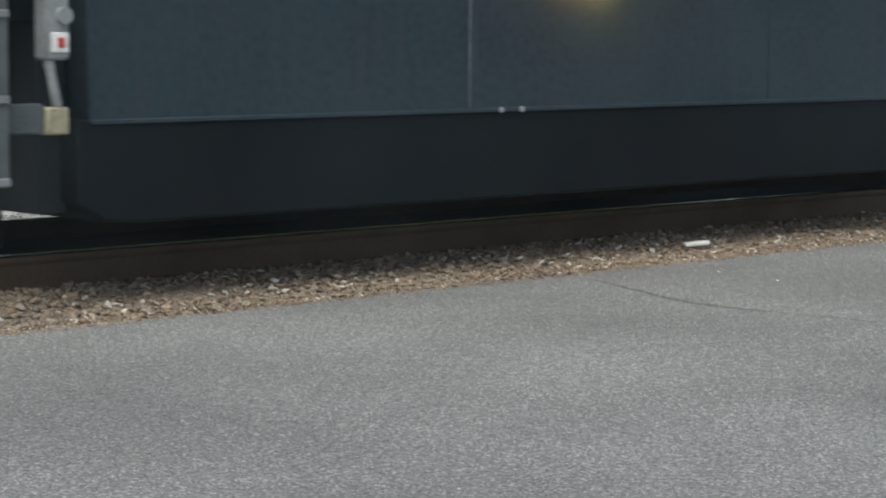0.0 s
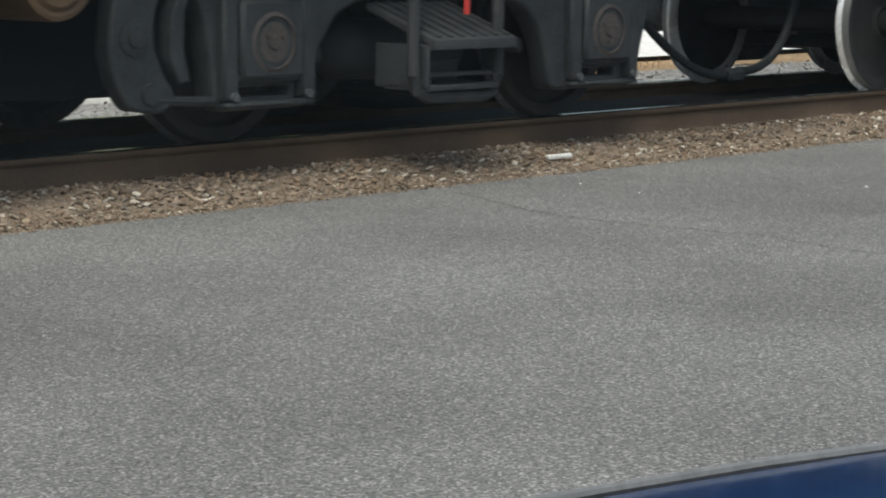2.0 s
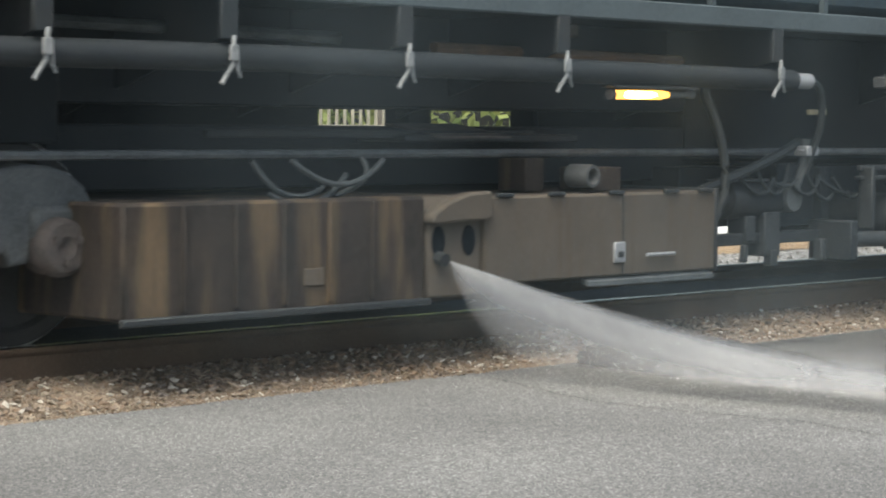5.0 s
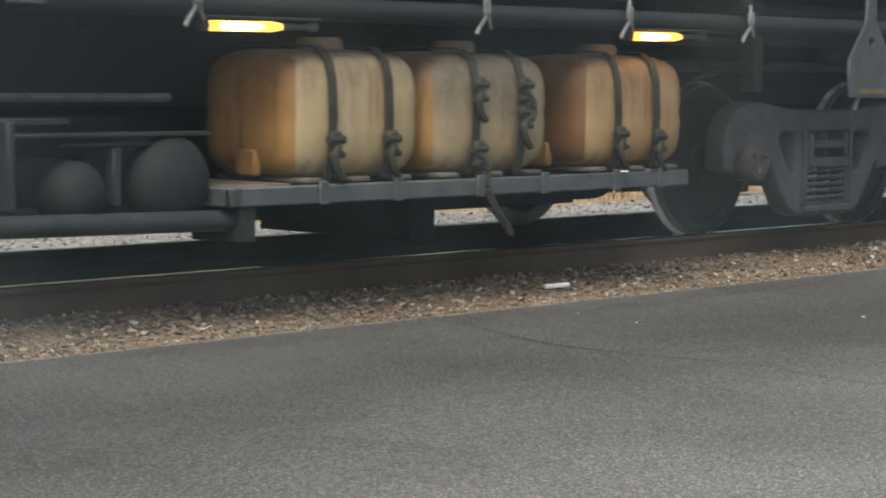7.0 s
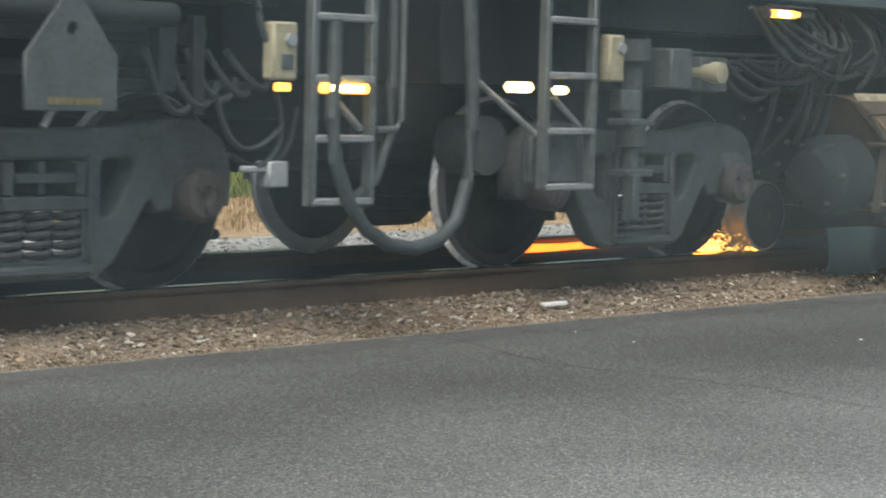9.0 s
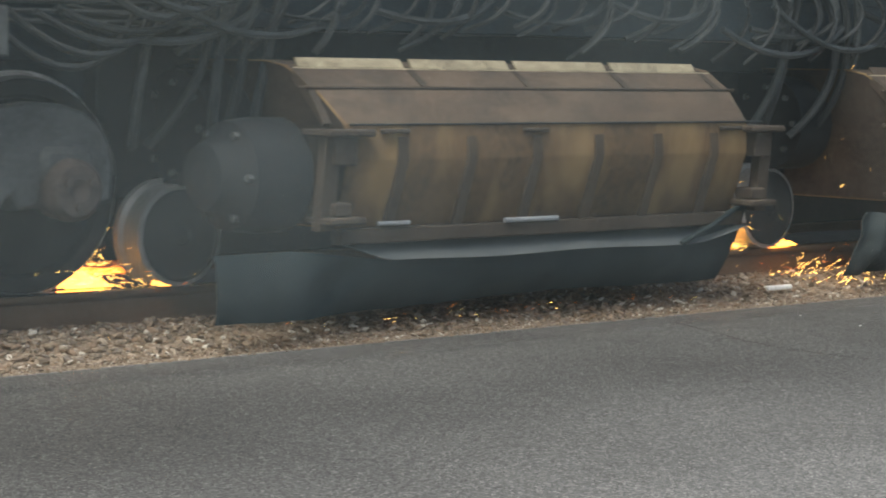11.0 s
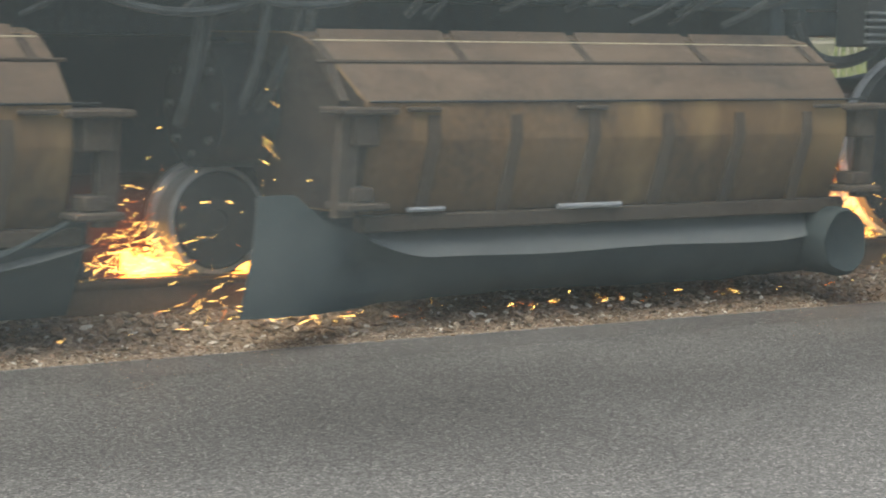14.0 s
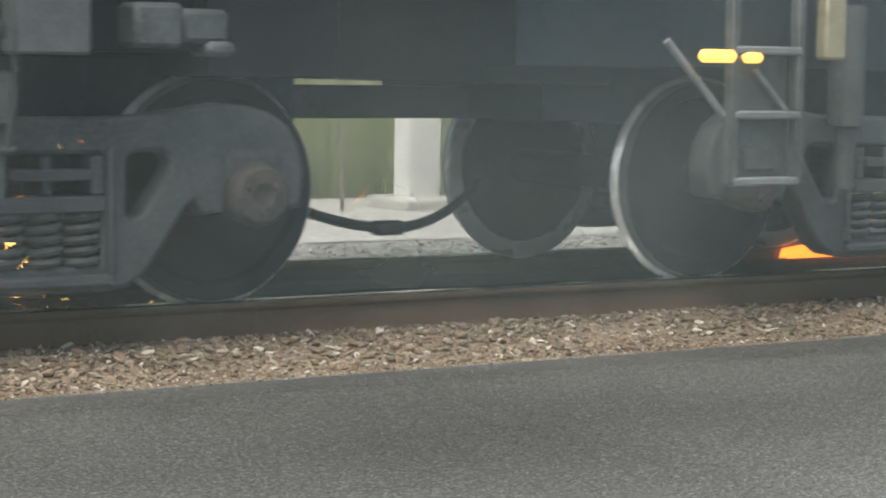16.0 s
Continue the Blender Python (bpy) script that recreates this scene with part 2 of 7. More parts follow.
def plate(outline, holes, y0, y1, bevel=0.012):
    """A thick plate cut to an outline in x and z, with holes, between two y; its edges are rounded. Returns a mesh."""
    cu = bpy.data.curves.new("plate", "CURVE")
    cu.dimensions, cu.fill_mode = "2D", "BOTH"
    cu.extrude, cu.bevel_depth, cu.bevel_resolution = (abs(y1 - y0) / 2 - bevel), bevel, 1
    for loop in (outline, *holes):
        sp = cu.splines.new("POLY")
        sp.points.add(len(loop) - 1)
        for p, (x, z) in zip(sp.points, loop):
            v = at(x, 0, z)
            p.co = (v.x, v.z, 0, 1)
        sp.use_cyclic_u = True
    ob = bpy.data.objects.new("plate", cu)
    mesh = bpy.data.meshes.new_from_object(ob)
    bpy.data.objects.remove(ob)
    bpy.data.curves.remove(cu)
    mid = at(0, (y0 + y1) / 2, 0).y
    mesh.transform(Matrix(((1, 0, 0, 0), (0, 0, -1, mid), (0, 1, 0, 0), (0, 0, 0, 1))))
    return mesh


def rounded(pts, r, n=4):
    """An outline with its corners rounded by r."""
    out = []
    k = len(pts)
    for i in range(k):
        p, a, b = Vector(pts[i]), Vector(pts[i - 1]), Vector(pts[(i + 1) % k])
        da, db = (a - p), (b - p)
        rr = min(r, da.length * 0.45, db.length * 0.45)
        s, e = p + da.normalized() * rr, p + db.normalized() * rr
        for j in range(n + 1):
            t = j / n
            q = (1 - t) ** 2 * s + 2 * t * (1 - t) * p + t * t * e
            out.append((q.x, q.y))
    return out


def section(pts, x0, x1, bevel=0.0):
    """A bar with a section given in y and z, from x0 to x1."""
    bm = bmesh.new()
    a = [bm.verts.new(at(x0, y, z)) for y, z in pts]
    b = [bm.verts.new(at(x1, y, z)) for y, z in pts]
    n = len(pts)
    for i in range(n):
        bm.faces.new((a[i], a[(i + 1) % n], b[(i + 1) % n], b[i]))
    bm.faces.new(a)
    bm.faces.new(b[::-1])
    bmesh.ops.recalc_face_normals(bm, faces=bm.faces)
    if bevel:
        bmesh.ops.bevel(bm, geom=list(bm.edges), offset=bevel, segments=1, affect="EDGES")
    return bm


SPEED = 3.09       # metres a second, towards -x
RAIL_Z, MID_Y = 0.22, 9.0
NEAR, FAR = 8.247, 9.752
TIMES = [0.0, 0.1] + [0.5 * k for k in range(1, 32)] + [15.9, 16.0]
RIDERS = []        # things that the train carries, with their place at the start
SPINNERS = []      # wheels, with their radius and place on their thing


def rider(name, u, y=MID_Y, z=RAIL_Z, **tags):
    """A thing that rides with the train; u is its place along the track at the start."""
    global ORIGIN
    ob = tagged(new(name), **tags)
    ob.empty_display_size = 0.2
    ORIGIN = Vector((u, y, z))
    RIDERS.append((ob, u, y, z))
    return ob


def wheelset(parent, u, r=0.457):
    """An axle with two flanged wheels, which turns as the train goes."""
    global ORIGIN
    keep, place = ORIGIN, at(u, MID_Y, RAIL_Z + r)
    ws = new("wheelset")
    ws.parent = parent
    ws.location = place
    SPINNERS.append((ws, r, place.copy()))
    ORIGIN = Vector((0, 0, 0))
    for s in (-1, 1):
        # outer face towards s; the flange lies on the inner side
        prof = [(0.085, 0.055), (0.10, 0.06), (0.11, 0.045), (0.14, 0.030), (r - 0.115, 0.018), (r - 0.085, 0.024), (r - 0.075, 0.050), (r - 0.068, 0.060),
                (r - 0.008, 0.064), (r - 0.002, 0.058)]
        w = part("wheel", lathe(bmesh.new(), [(a, s * (b + 0.716 - 0.0)) for a, b in prof] + [(r - 0.002, s * 0.716), (0.09, s * 0.70)], 48), M["wheel"], ws)
        rim = [(r - 0.003, s * 0.776), (r, s * 0.772), (r + 0.002, s * 0.742), (r + 0.010, s * 0.728), (r + 0.024, s * 0.712), (r + 0.031, s * 0.702), (r + 0.029, s * 0.692),
               (r + 0.015, s * 0.683), (r - 0.06, s * 0.681), (r - 0.06, s * 0.69)]
        tr = part("tread", lathe(bmesh.new(), rim[:4], 64, caps=False), M["tread" if r < 0.5 else "wheel"], ws, "worn steel tread")
        part("flange", lathe(bmesh.new(), rim[3:] + rim[:1], 64, caps=False), M["flange" if r < 0.5 else "spring"], tr, "polished wheel flange")
    part("axle", tube(bmesh.new(), [(0, -0.9, 0), (0, 0.9, 0)], 0.085, 16), M["wheel"], ws)
    ORIGIN = keep
    return ws


def coil(bm, x, y, z0, z1, r, turns, wire):
    n = turns * 10
    tube(bm, [(x + r * math.cos(k * math.tau / 10), y + r * math.sin(k * math.tau / 10), z0 + (z1 - z0) * k / n) for k in range(n + 1)], wire, 6)
    return bm


def freight_truck(parent, c):
    """A cast truck: side frames with springs, journal adapters, bolster and two wheelsets."""
    h = 0.8725
    for u in (c - h, c + h):
        wheelset(parent, u)
    half = [(0.0, 0.965), (0.22, 0.965), (0.42, 0.975), (0.60, 1.0), (0.74, 1.02), (0.86, 1.01), (0.96, 0.98), (1.03, 0.93), (1.07, 0.86), (1.09, 0.77), (1.08, 0.64),
            (1.01, 0.63), (0.99, 0.77), (0.76, 0.77), (0.735, 0.63), (0.66, 0.62), (0.63, 0.69), (0.58, 0.66), (0.50, 0.54), (0.40, 0.395), (0.33, 0.35), (0.24, 0.335)]
    out = [(c + x, z) for x, z in half] + [(c - x, z) for x, z in half[:0:-1]]
    window = [(c - 0.24, 0.40), (c + 0.24, 0.40), (c + 0.24, 0.865), (c - 0.24, 0.865)]
    left = [(c - 0.31, 0.575), (c - 0.31, 0.865), (c - 0.50, 0.875), (c - 0.55, 0.81), (c - 0.50, 0.72), (c - 0.40, 0.575)]
    right = [(2 * c - x, z) for x, z in left][::-1]
    for s in (-1, 1):
        y = MID_Y + s * 1.02
        f = link("side_frame", plate(out, [rounded(window, 0.03), rounded(left, 0.06), rounded(right, 0.06)], y - 0.075, y + 0.075, 0.02), M["cast"], parent,
                 "cast steel side frame, dusty grey")
        o = MID_Y + s * 1.095
        part("flange", boxes((c - 0.26, c + 0.26, o - 0.03, o + 0.03, 0.34, 0.385), (c - 0.275, c - 0.24, o - 0.03, o + 0.015, 0.385, 0.87),
                             (c + 0.24, c + 0.275, o - 0.03, o + 0.015, 0.385, 0.87), bevel=0.012), M["cast"], f)
        for u in (c - h, c + h):
            part("journal_box", boxes((u - 0.125, u + 0.125, y - 0.11, y + 0.11, 0.70, 0.86), (u - 0.10, u + 0.10, y - 0.10, y + 0.10, 0.60, 0.72), bevel=0.03), M["cast"], f)
            cap = lathe(bmesh.new(), [(0.02, s * 0.03), (0.05, s * 0.05), (0.105, s * 0.045), (0.128, s * 0.02), (0.132, -s * 0.02), (0.122, -s * 0.03), (0.122, -s * 0.12)], 24, at(u, y + s * 0.13, 0.68))
            for k in range(3):
                a = k * math.tau / 3 + 0.5
                tube(cap, [(u + 0.065 * math.cos(a), y + s * 0.16, 0.68 + 0.065 * math.sin(a)), (u + 0.065 * math.cos(a), y + s * 0.195, 0.68 + 0.065 * math.sin(a))], 0.02, 6)
            part("bearing_cap", cap, M["rusty_cap"], f, "round rust-tinged bearing cap")
        for k in (-1, 0, 1):
            sp = bmesh.new()
            coil(sp, c + k * 0.155, y - s * -0.02, 0.405, 0.62, 0.07, 5, 0.016)
            part("spring", sp, M["spring"], f)
    bol = part("bolster", boxes((c - 0.25, c + 0.25, MID_Y - 0.9, MID_Y + 0.9, 0.70, 0.90)), M["cast"], parent)
    for bx in ((c - 0.23, c + 0.23, MID_Y - 1.13, MID_Y + 1.13, 0.625, 0.688), (c - 0.22, c - 0.17, MID_Y - 1.125, MID_Y + 1.125, 0.69, 0.84),
               (c + 0.17, c + 0.22, MID_Y - 1.125, MID_Y + 1.125, 0.69, 0.84), (c - 0.02, c + 0.02, MID_Y - 1.1, MID_Y + 1.1, 0.69, 0.84), (c - 0.165, c + 0.165, MID_Y - 1.13, MID_Y + 1.13, 0.745, 0.79)):
        part("bolster_web", boxes(bx), M["cast"], bol)
    part("brake_beam", boxes((c - 0.40, c - 0.34, MID_Y - 0.75, MID_Y + 0.75, 0.46, 0.54), (c + 0.34, c + 0.40, MID_Y - 0.75, MID_Y + 0.75, 0.46, 0.54)), M["cast_dark"], parent)


def ladder(parent, u0, u1, z0, z1, y, rungs, label=""):
    lad = part("ladder", boxes((u0, u0 + 0.045, y - 0.03, y + 0.03, z0, z1), (u1 - 0.045, u1, y - 0.03, y + 0.03, z0, z1)), M["ladder"], parent, label)
    for z in rungs:
        part("rung", boxes((u0 + 0.02, u1 - 0.02, y - 0.035, y + 0.035, z - 0.018, z + 0.018)), M["rung"], lad)
    return lad


def tube_lamp(parent, u0, u1, z, y=7.55, mat="glow", tail=0.22):
    """A lit tube lamp in a wire cage with a grey tail piece."""
    lamp = part("work_lamp", tube(bmesh.new(), [(u0, y, z), (u0 + 0.03, y, z), (u1 - 0.06, y, z + 0.003), (u1, y, z + 0.004)], [0.018, 0.024, 0.024, 0.016], 12), M[mat], parent, "lit amber tube lamp")
    part("lamp_core", tube(bmesh.new(), [(u0 + 0.05, y - 0.012, z), (u0 + 0.10, y - 0.012, z), (u0 + 0.20, y - 0.012, z), (u1 - 0.16, y - 0.012, z + 0.002), (u1 - 0.05, y - 0.012, z + 0.002)], [0.006, 0.019, 0.021, 0.017, 0.003], 10), M["glow_core"], lamp, "bright lamp core")
    part("lamp_tail", tube(bmesh.new(), [(u1, y, z + 0.004), (u1 + 0.03, y, z + 0.006), (u1 + tail - 0.05, y, z + 0.008), (u1 + tail - 0.04, y, z + 0.008), (u1 + tail, y, z + 0.01)],
                           [0.020, 0.018, 0.017, 0.024, 0.024], 10), M["ladder"], lamp)
    part("lamp_cap", bar((u0 - 0.03, y, z), (u0 + 0.005, y, z), r=0.028, seg=10), M["rusty_cap"], lamp)
    part("lamp_shade", section([(y - 0.05, z + 0.035), (y, z + 0.05), (y + 0.05, z + 0.035), (y + 0.05, z + 0.041), (y, z + 0.056), (y - 0.05, z + 0.041)], u0 - 0.03, u1 + tail), M["frame_dark"], lamp)


# ---- ground, pavement, track ----
def speckled(name, colours, scale, rough, big=0.6, bump=0.5, dist=0.004, patches=0.25, spec=0.3):
    """Aggregate: many small grains of several tones, with faint wide patches."""
    m = bpy.data.materials.new(name)
    m.use_nodes = True
    nt = m.node_tree
    b = nt.nodes["Principled BSDF"]
    b.inputs["Roughness"].default_value, b.inputs["Specular IOR Level"].default_value = rough, spec
    tc = nt.nodes.new("ShaderNodeTexCoord")
    vo = nt.nodes.new("ShaderNodeTexVoronoi")
    vo.inputs["Scale"].default_value = scale
    nz = nt.nodes.new("ShaderNodeTexNoise")
    nz.inputs["Scale"].default_value, nz.inputs["Detail"].default_value = big, 6
    fine = nt.nodes.new("ShaderNodeTexNoise")
    fine.inputs["Scale"].default_value, fine.inputs["Detail"].default_value = scale * 0.4, 3
    for n in (vo, nz, fine):
        nt.links.new(tc.outputs["Object"], n.inputs["Vector"])
    ramp = nt.nodes.new("ShaderNodeValToRGB")
    els = ramp.color_ramp.elements
    els[0].color, els[1].color = (*colours[0], 1), (*colours[-1], 1)
    for i, c in enumerate(colours[1:-1]):
        e = els.new((i + 1) / (len(colours) - 1))
        e.color = (*c, 1)
    sep = nt.nodes.new("ShaderNodeSeparateColor")
    nt.links.new(vo.outputs["Color"], sep.inputs[0])
    nt.links.new(sep.outputs[0], ramp.inputs[0])
    mr = nt.nodes.new("ShaderNodeMapRange")
    mr.inputs["From Min"].default_value, mr.inputs["From Max"].default_value = 0.3, 0.7
    mr.inputs["To Min"].default_value, mr.inputs["To Max"].default_value = 1 - patches, 1 + patches
    nt.links.new(nz.outputs["Fac"], mr.inputs["Value"])
    mf = nt.nodes.new("ShaderNodeMapRange")
    mf.inputs["From Min"].default_value, mf.inputs["From Max"].default_value = 0.3, 0.7
    mf.inputs["To Min"].default_value, mf.inputs["To Max"].default_value = 0.75, 1.25
    nt.links.new(fine.outputs["Fac"], mf.inputs["Value"])
    mu = nt.nodes.new("ShaderNodeMath")
    mu.operation = "MULTIPLY"
    nt.links.new(mr.outputs[0], mu.inputs[0])
    nt.links.new(mf.outputs[0], mu.inputs[1])
    mx = nt.nodes.new("ShaderNodeVectorMath")
    mx.operation = "SCALE"
    nt.links.new(ramp.outputs[0], mx.inputs[0])
    nt.links.new(mu.outputs[0], mx.inputs["Scale"])
    nt.links.new(mx.outputs[0], b.inputs["Base Color"])
    bp = nt.nodes.new("ShaderNodeBump")
    bp.inputs["Strength"].default_value, bp.inputs["Distance"].default_value = bump, dist
    nt.links.new(sep.outputs[1], bp.inputs["Height"])
    nt.links.new(bp.outputs[0], b.inputs["Normal"])
    return m


M["asphalt"] = speckled("worn_asphalt", [(0.088, 0.089, 0.089), (0.115, 0.116, 0.115), (0.137, 0.138, 0.137), (0.155, 0.156, 0.155), (0.175, 0.175, 0.172), (0.20, 0.20, 0.196), (0.235, 0.235, 0.23), (0.39, 0.386, 0.372)], 140, 0.85, patches=0.20)
M["dirt"] = speckled("gritty_brown_dirt", [(0.15, 0.112, 0.078), (0.21, 0.162, 0.118), (0.27, 0.215, 0.16), (0.38, 0.32, 0.26)], 90, 0.95, bump=0.8)
M["field"] = speckled("dry_field_soil", [(0.15, 0.13, 0.09), (0.22, 0.18, 0.12), (0.28, 0.24, 0.17)], 30, 0.95)
M["far_ballast"] = speckled("pale_far_ballast", [(0.16, 0.15, 0.14), (0.26, 0.25, 0.235), (0.36, 0.35, 0.33), (0.52, 0.51, 0.49)], 34, 0.9, bump=1.0, dist=0.02)
M["far_road"] = speckled("pale_packed_gravel", [(0.44, 0.43, 0.40), (0.54, 0.525, 0.49), (0.62, 0.605, 0.575)], 40, 0.9, patches=0.12)
M["pale_lot"] = speckled("crushed_limestone", [(0.70, 0.69, 0.67), (0.78, 0.77, 0.75), (0.84, 0.83, 0.81)], 30, 0.9, patches=0.08)
# near-black tones that put the shade under the train into the colour
M["mud"] = speckled("track_shade_black", [(0.016, 0.015, 0.014), (0.024, 0.022, 0.020), (0.036, 0.033, 0.029)], 60, 0.85, bump=0.6, spec=0.2)
M["verge"] = speckled("dry_tan_verge", [(0.20, 0.125, 0.065), (0.29, 0.19, 0.10), (0.36, 0.25, 0.14), (0.45, 0.36, 0.25)], 40, 0.95, patches=0.3)
M["crack"] = material("crack_filler", (0.045, 0.043, 0.04), None, 0.9, scale=10, fine=60)
ORIGIN = Vector((0, 0, 0))


def sheet(name, x0, x1, y0, y1, z, mat, label, nx=1, ny=1, lift=0.0, thick=0.0):
    bm = bmesh.new()
    vs = [[bm.verts.new((x0 + (x1 - x0) * i / nx, y0 + (y1 - y0) * j / ny, z + lift * noise.noise(Vector((i * 0.9, j * 0.9, z))))) for j in range(ny + 1)] for i in range(nx + 1)]
    for i in range(nx):
        for j in range(ny):
            bm.faces.new((vs[i][j], vs[i + 1][j], vs[i + 1][j + 1], vs[i][j + 1]))
    if thick:
        r = bmesh.ops.extrude_face_region(bm, geom=bm.faces[:])
        for v in [g for g in r["geom"] if isinstance(g, bmesh.types.BMVert)]:
            v.co.z -= thick
        bmesh.ops.recalc_face_normals(bm, faces=bm.faces)
    ob = part(name, bm, mat, None)
    return tagged(ob, label, name.replace("_", " "), kind="structure")


sheet("ground", -700, 900, -600, 1400, -0.03, M["field"], "dry brown soil reaching the horizon")
# pavement with a slightly ragged edge towards the ballast
bm = bmesh.new()
edge = [(-40.0, 7.47)] + [(0.06 * k, 7.485 + 0.018 * noise.noise(Vector((0.06 * k * 1.7, 3.1, 0))) + 0.010 * noise.noise(Vector((0.06 * k * 9, 7.7, 0)))) for k in range(0, 320)] + [(80.0, 7.47)]
top = [bm.verts.new((x, y, 0)) for x, y in edge]
low = [bm.verts.new((x, y + 0.015, -0.06)) for x, y in edge]
back = [bm.verts.new((x, -60, 0)) for x, y in edge]
for i in range(len(edge) - 1):
    bm.faces.new((back[i], back[i + 1], top[i + 1], top[i]))
    bm.faces.new((top[i], top[i + 1], low[i + 1], low[i]))
tagged(part("pavement", bm, M["asphalt"], None), "worn grey asphalt lot beside the track", "pavement", kind="structure")

# the ballast shoulder rises gently from the pavement to the rail foot
bm = bmesh.new()
prof = [(7.46, -0.012), (7.62, 0.018), (7.8, 0.046), (8.0, 0.066), (8.16, 0.070), (8.3, 0.060), (8.6, 0.02), (9.4, 0.02), (9.9, 0.05), (10.6, 0.06), (11.2, 0.02), (12.9, 0.0)]
cols = []
for i in range(0, 241):
    x = -30 + 0.4 * i
    cols.append([bm.verts.new((x, y, z + 0.012 * noise.noise(Vector((x * 2.3, y * 3, 0))))) for y, z in prof])
for a, b in zip(cols, cols[1:]):
    for j in range(len(prof) - 1):
        f = bm.faces.new((a[j], b[j], b[j + 1], a[j + 1]))
        f.material_index = 0 if j < 8 else 1
        f.smooth = True
bed = part("ballast_bed", bm, M["dirt"], None)
bed.data.materials.append(M["far_ballast"])
tagged(bed, "dusty brown gravel bed under the track", "ballast", kind="structure")
sheet("far_road", -60, 11.2, 12.9, 17.2, 0.0, M["far_road"], "pale packed gravel road beyond the track", 40, 4, 0.03)
sheet("verge", 11.2, 120, 12.9, 17.2, 0.0, M["verge"], "dry tan verge beyond the track", 60, 4, 0.03)
# a pale lot that opens behind the verge, its edge running away from the track
bm = bmesh.new()
rows = []
for k in range(13):
    y = 13.9 + 1.2 * k
    rows.append([bm.verts.new((1.215 * y + 0.25 * noise.noise(Vector((y, 2.0, 0))) + 6.0 * i, y + (0.15 * noise.noise(Vector((i * 2.0, 4.0, 0))) if k == 0 else 0), 0.05)) for i in range(16)])
for a, b in zip(rows, rows[1:]):
    for i in range(15):
        bm.faces.new((a[i], a[i + 1], b[i + 1], b[i]))
tagged(part("pale_lot", bm, M["pale_lot"], None), "bright pale crushed limestone lot beyond the track", "lot", kind="structure")
# near-black sheet between the rails; its colour stands in for the train's shade
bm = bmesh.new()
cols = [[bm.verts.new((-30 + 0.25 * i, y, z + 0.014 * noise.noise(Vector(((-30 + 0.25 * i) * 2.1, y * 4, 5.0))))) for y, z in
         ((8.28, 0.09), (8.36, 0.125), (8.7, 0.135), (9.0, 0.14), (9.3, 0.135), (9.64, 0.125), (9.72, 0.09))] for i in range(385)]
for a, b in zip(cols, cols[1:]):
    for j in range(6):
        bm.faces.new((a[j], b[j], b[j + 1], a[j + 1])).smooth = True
tagged(part("track_shade", bm, M["mud"], None), "near-black bed between the rails, coloured for the train's shade", "mud", kind="structure")

# rails: foot, web and head
SECTION = [(-0.07, 0.0), (0.07, 0.0), (0.07, 0.012), (0.02, 0.028), (0.0095, 0.05), (0.0095, 0.125), (0.03, 0.138), (0.036, 0.15), (0.036, 0.165), (0.028, 0.173),
           (-0.028, 0.173), (-0.036, 0.165), (-0.036, 0.15), (-0.03, 0.138), (-0.0095, 0.125), (-0.0095, 0.05), (-0.02, 0.028), (-0.07, 0.012)]
for yy, which in ((NEAR, "near"), (FAR, "far")):
    bm = section([(yy + a, RAIL_Z - 0.173 + b) for a, b in SECTION], -40, 90)
    for f in bm.faces:
        if f.calc_center_median().z > RAIL_Z - 0.012:
            f.material_index = 1
    rail = part("rail", bm, M["rail_side"], None)
    rail.data.materials.append(M["rail_top"])
    tagged(rail, "rust-brown steel rail with a worn grey head", "rail", group="rails of the track", kind="structure")

tie_mesh = None
for k in range(-20, 70):
    if tie_mesh is None:
        t0 = part("tie", boxes((-0.115, 0.115, -1.3, 1.3, -0.18, 0.0), bevel=0.012), M["tie"], bed)
        tie_mesh = t0.data
    else:
        t0 = new("tie", tie_mesh)
        t0.parent = bed
    t0.location = (0.52 * k, MID_Y, 0.006 + 0.004 * math.sin(k * 7.3))
    t0.rotation_euler = (0, 0, 0.01 * math.sin(k * 3.7))

# long crack across the pavement
bm = bmesh.new()
knots = [(8.02, 7.25), (7.88, 6.9), (7.70, 6.45), (7.65, 6.05), (7.72, 5.7), (7.78, 5.33), (7.70, 5.0), (7.66, 4.75), (7.72, 4.3), (7.6, 3.7)]
prev = None
for (x0, y0), (x1, y1) in zip(knots, knots[1:]):
    for k in range(12):
        s = k / 12
        x, y = x0 + (x1 - x0) * s, y0 + (y1 - y0) * s
        x += 0.028 * noise.noise(Vector((y * 7, 1.3, 0))) + 0.01 * noise.noise(Vector((y * 31, 9, 0)))
        w = 0.0035 + 0.006 * abs(noise.noise(Vector((y * 11, 5, 2))))
        cur = (bm.verts.new((x - w, y, 0.004)), bm.verts.new((x + w, y, 0.004)))
        if prev:
            bm.faces.new((prev[0], prev[1], cur[1], cur[0]))
        prev = cur
tagged(part("pavement_crack", bm, M["crack"], None), "thin dark crack wandering across the asphalt", "crack", kind="structure")


# ---- beyond the track: grass bank, trees, white post, fence ----
def leaf_material(name, a, b):
    m = bpy.data.materials.new(name)
    m.use_nodes = True
    nt = m.node_tree
    p = nt.nodes["Principled BSDF"]
    p.inputs["Roughness"].default_value = 0.7
    g = nt.nodes.new("ShaderNodeNewGeometry")
    r = nt.nodes.new("ShaderNodeValToRGB")
    r.color_ramp.elements[0].color, r.color_ramp.elements[1].color = (*a, 1), (*b, 1)
    nt.links.new(g.outputs["Random Per Island"], r.inputs[0])
    nt.links.new(r.outputs[0], p.inputs["Base Color"])
    return m


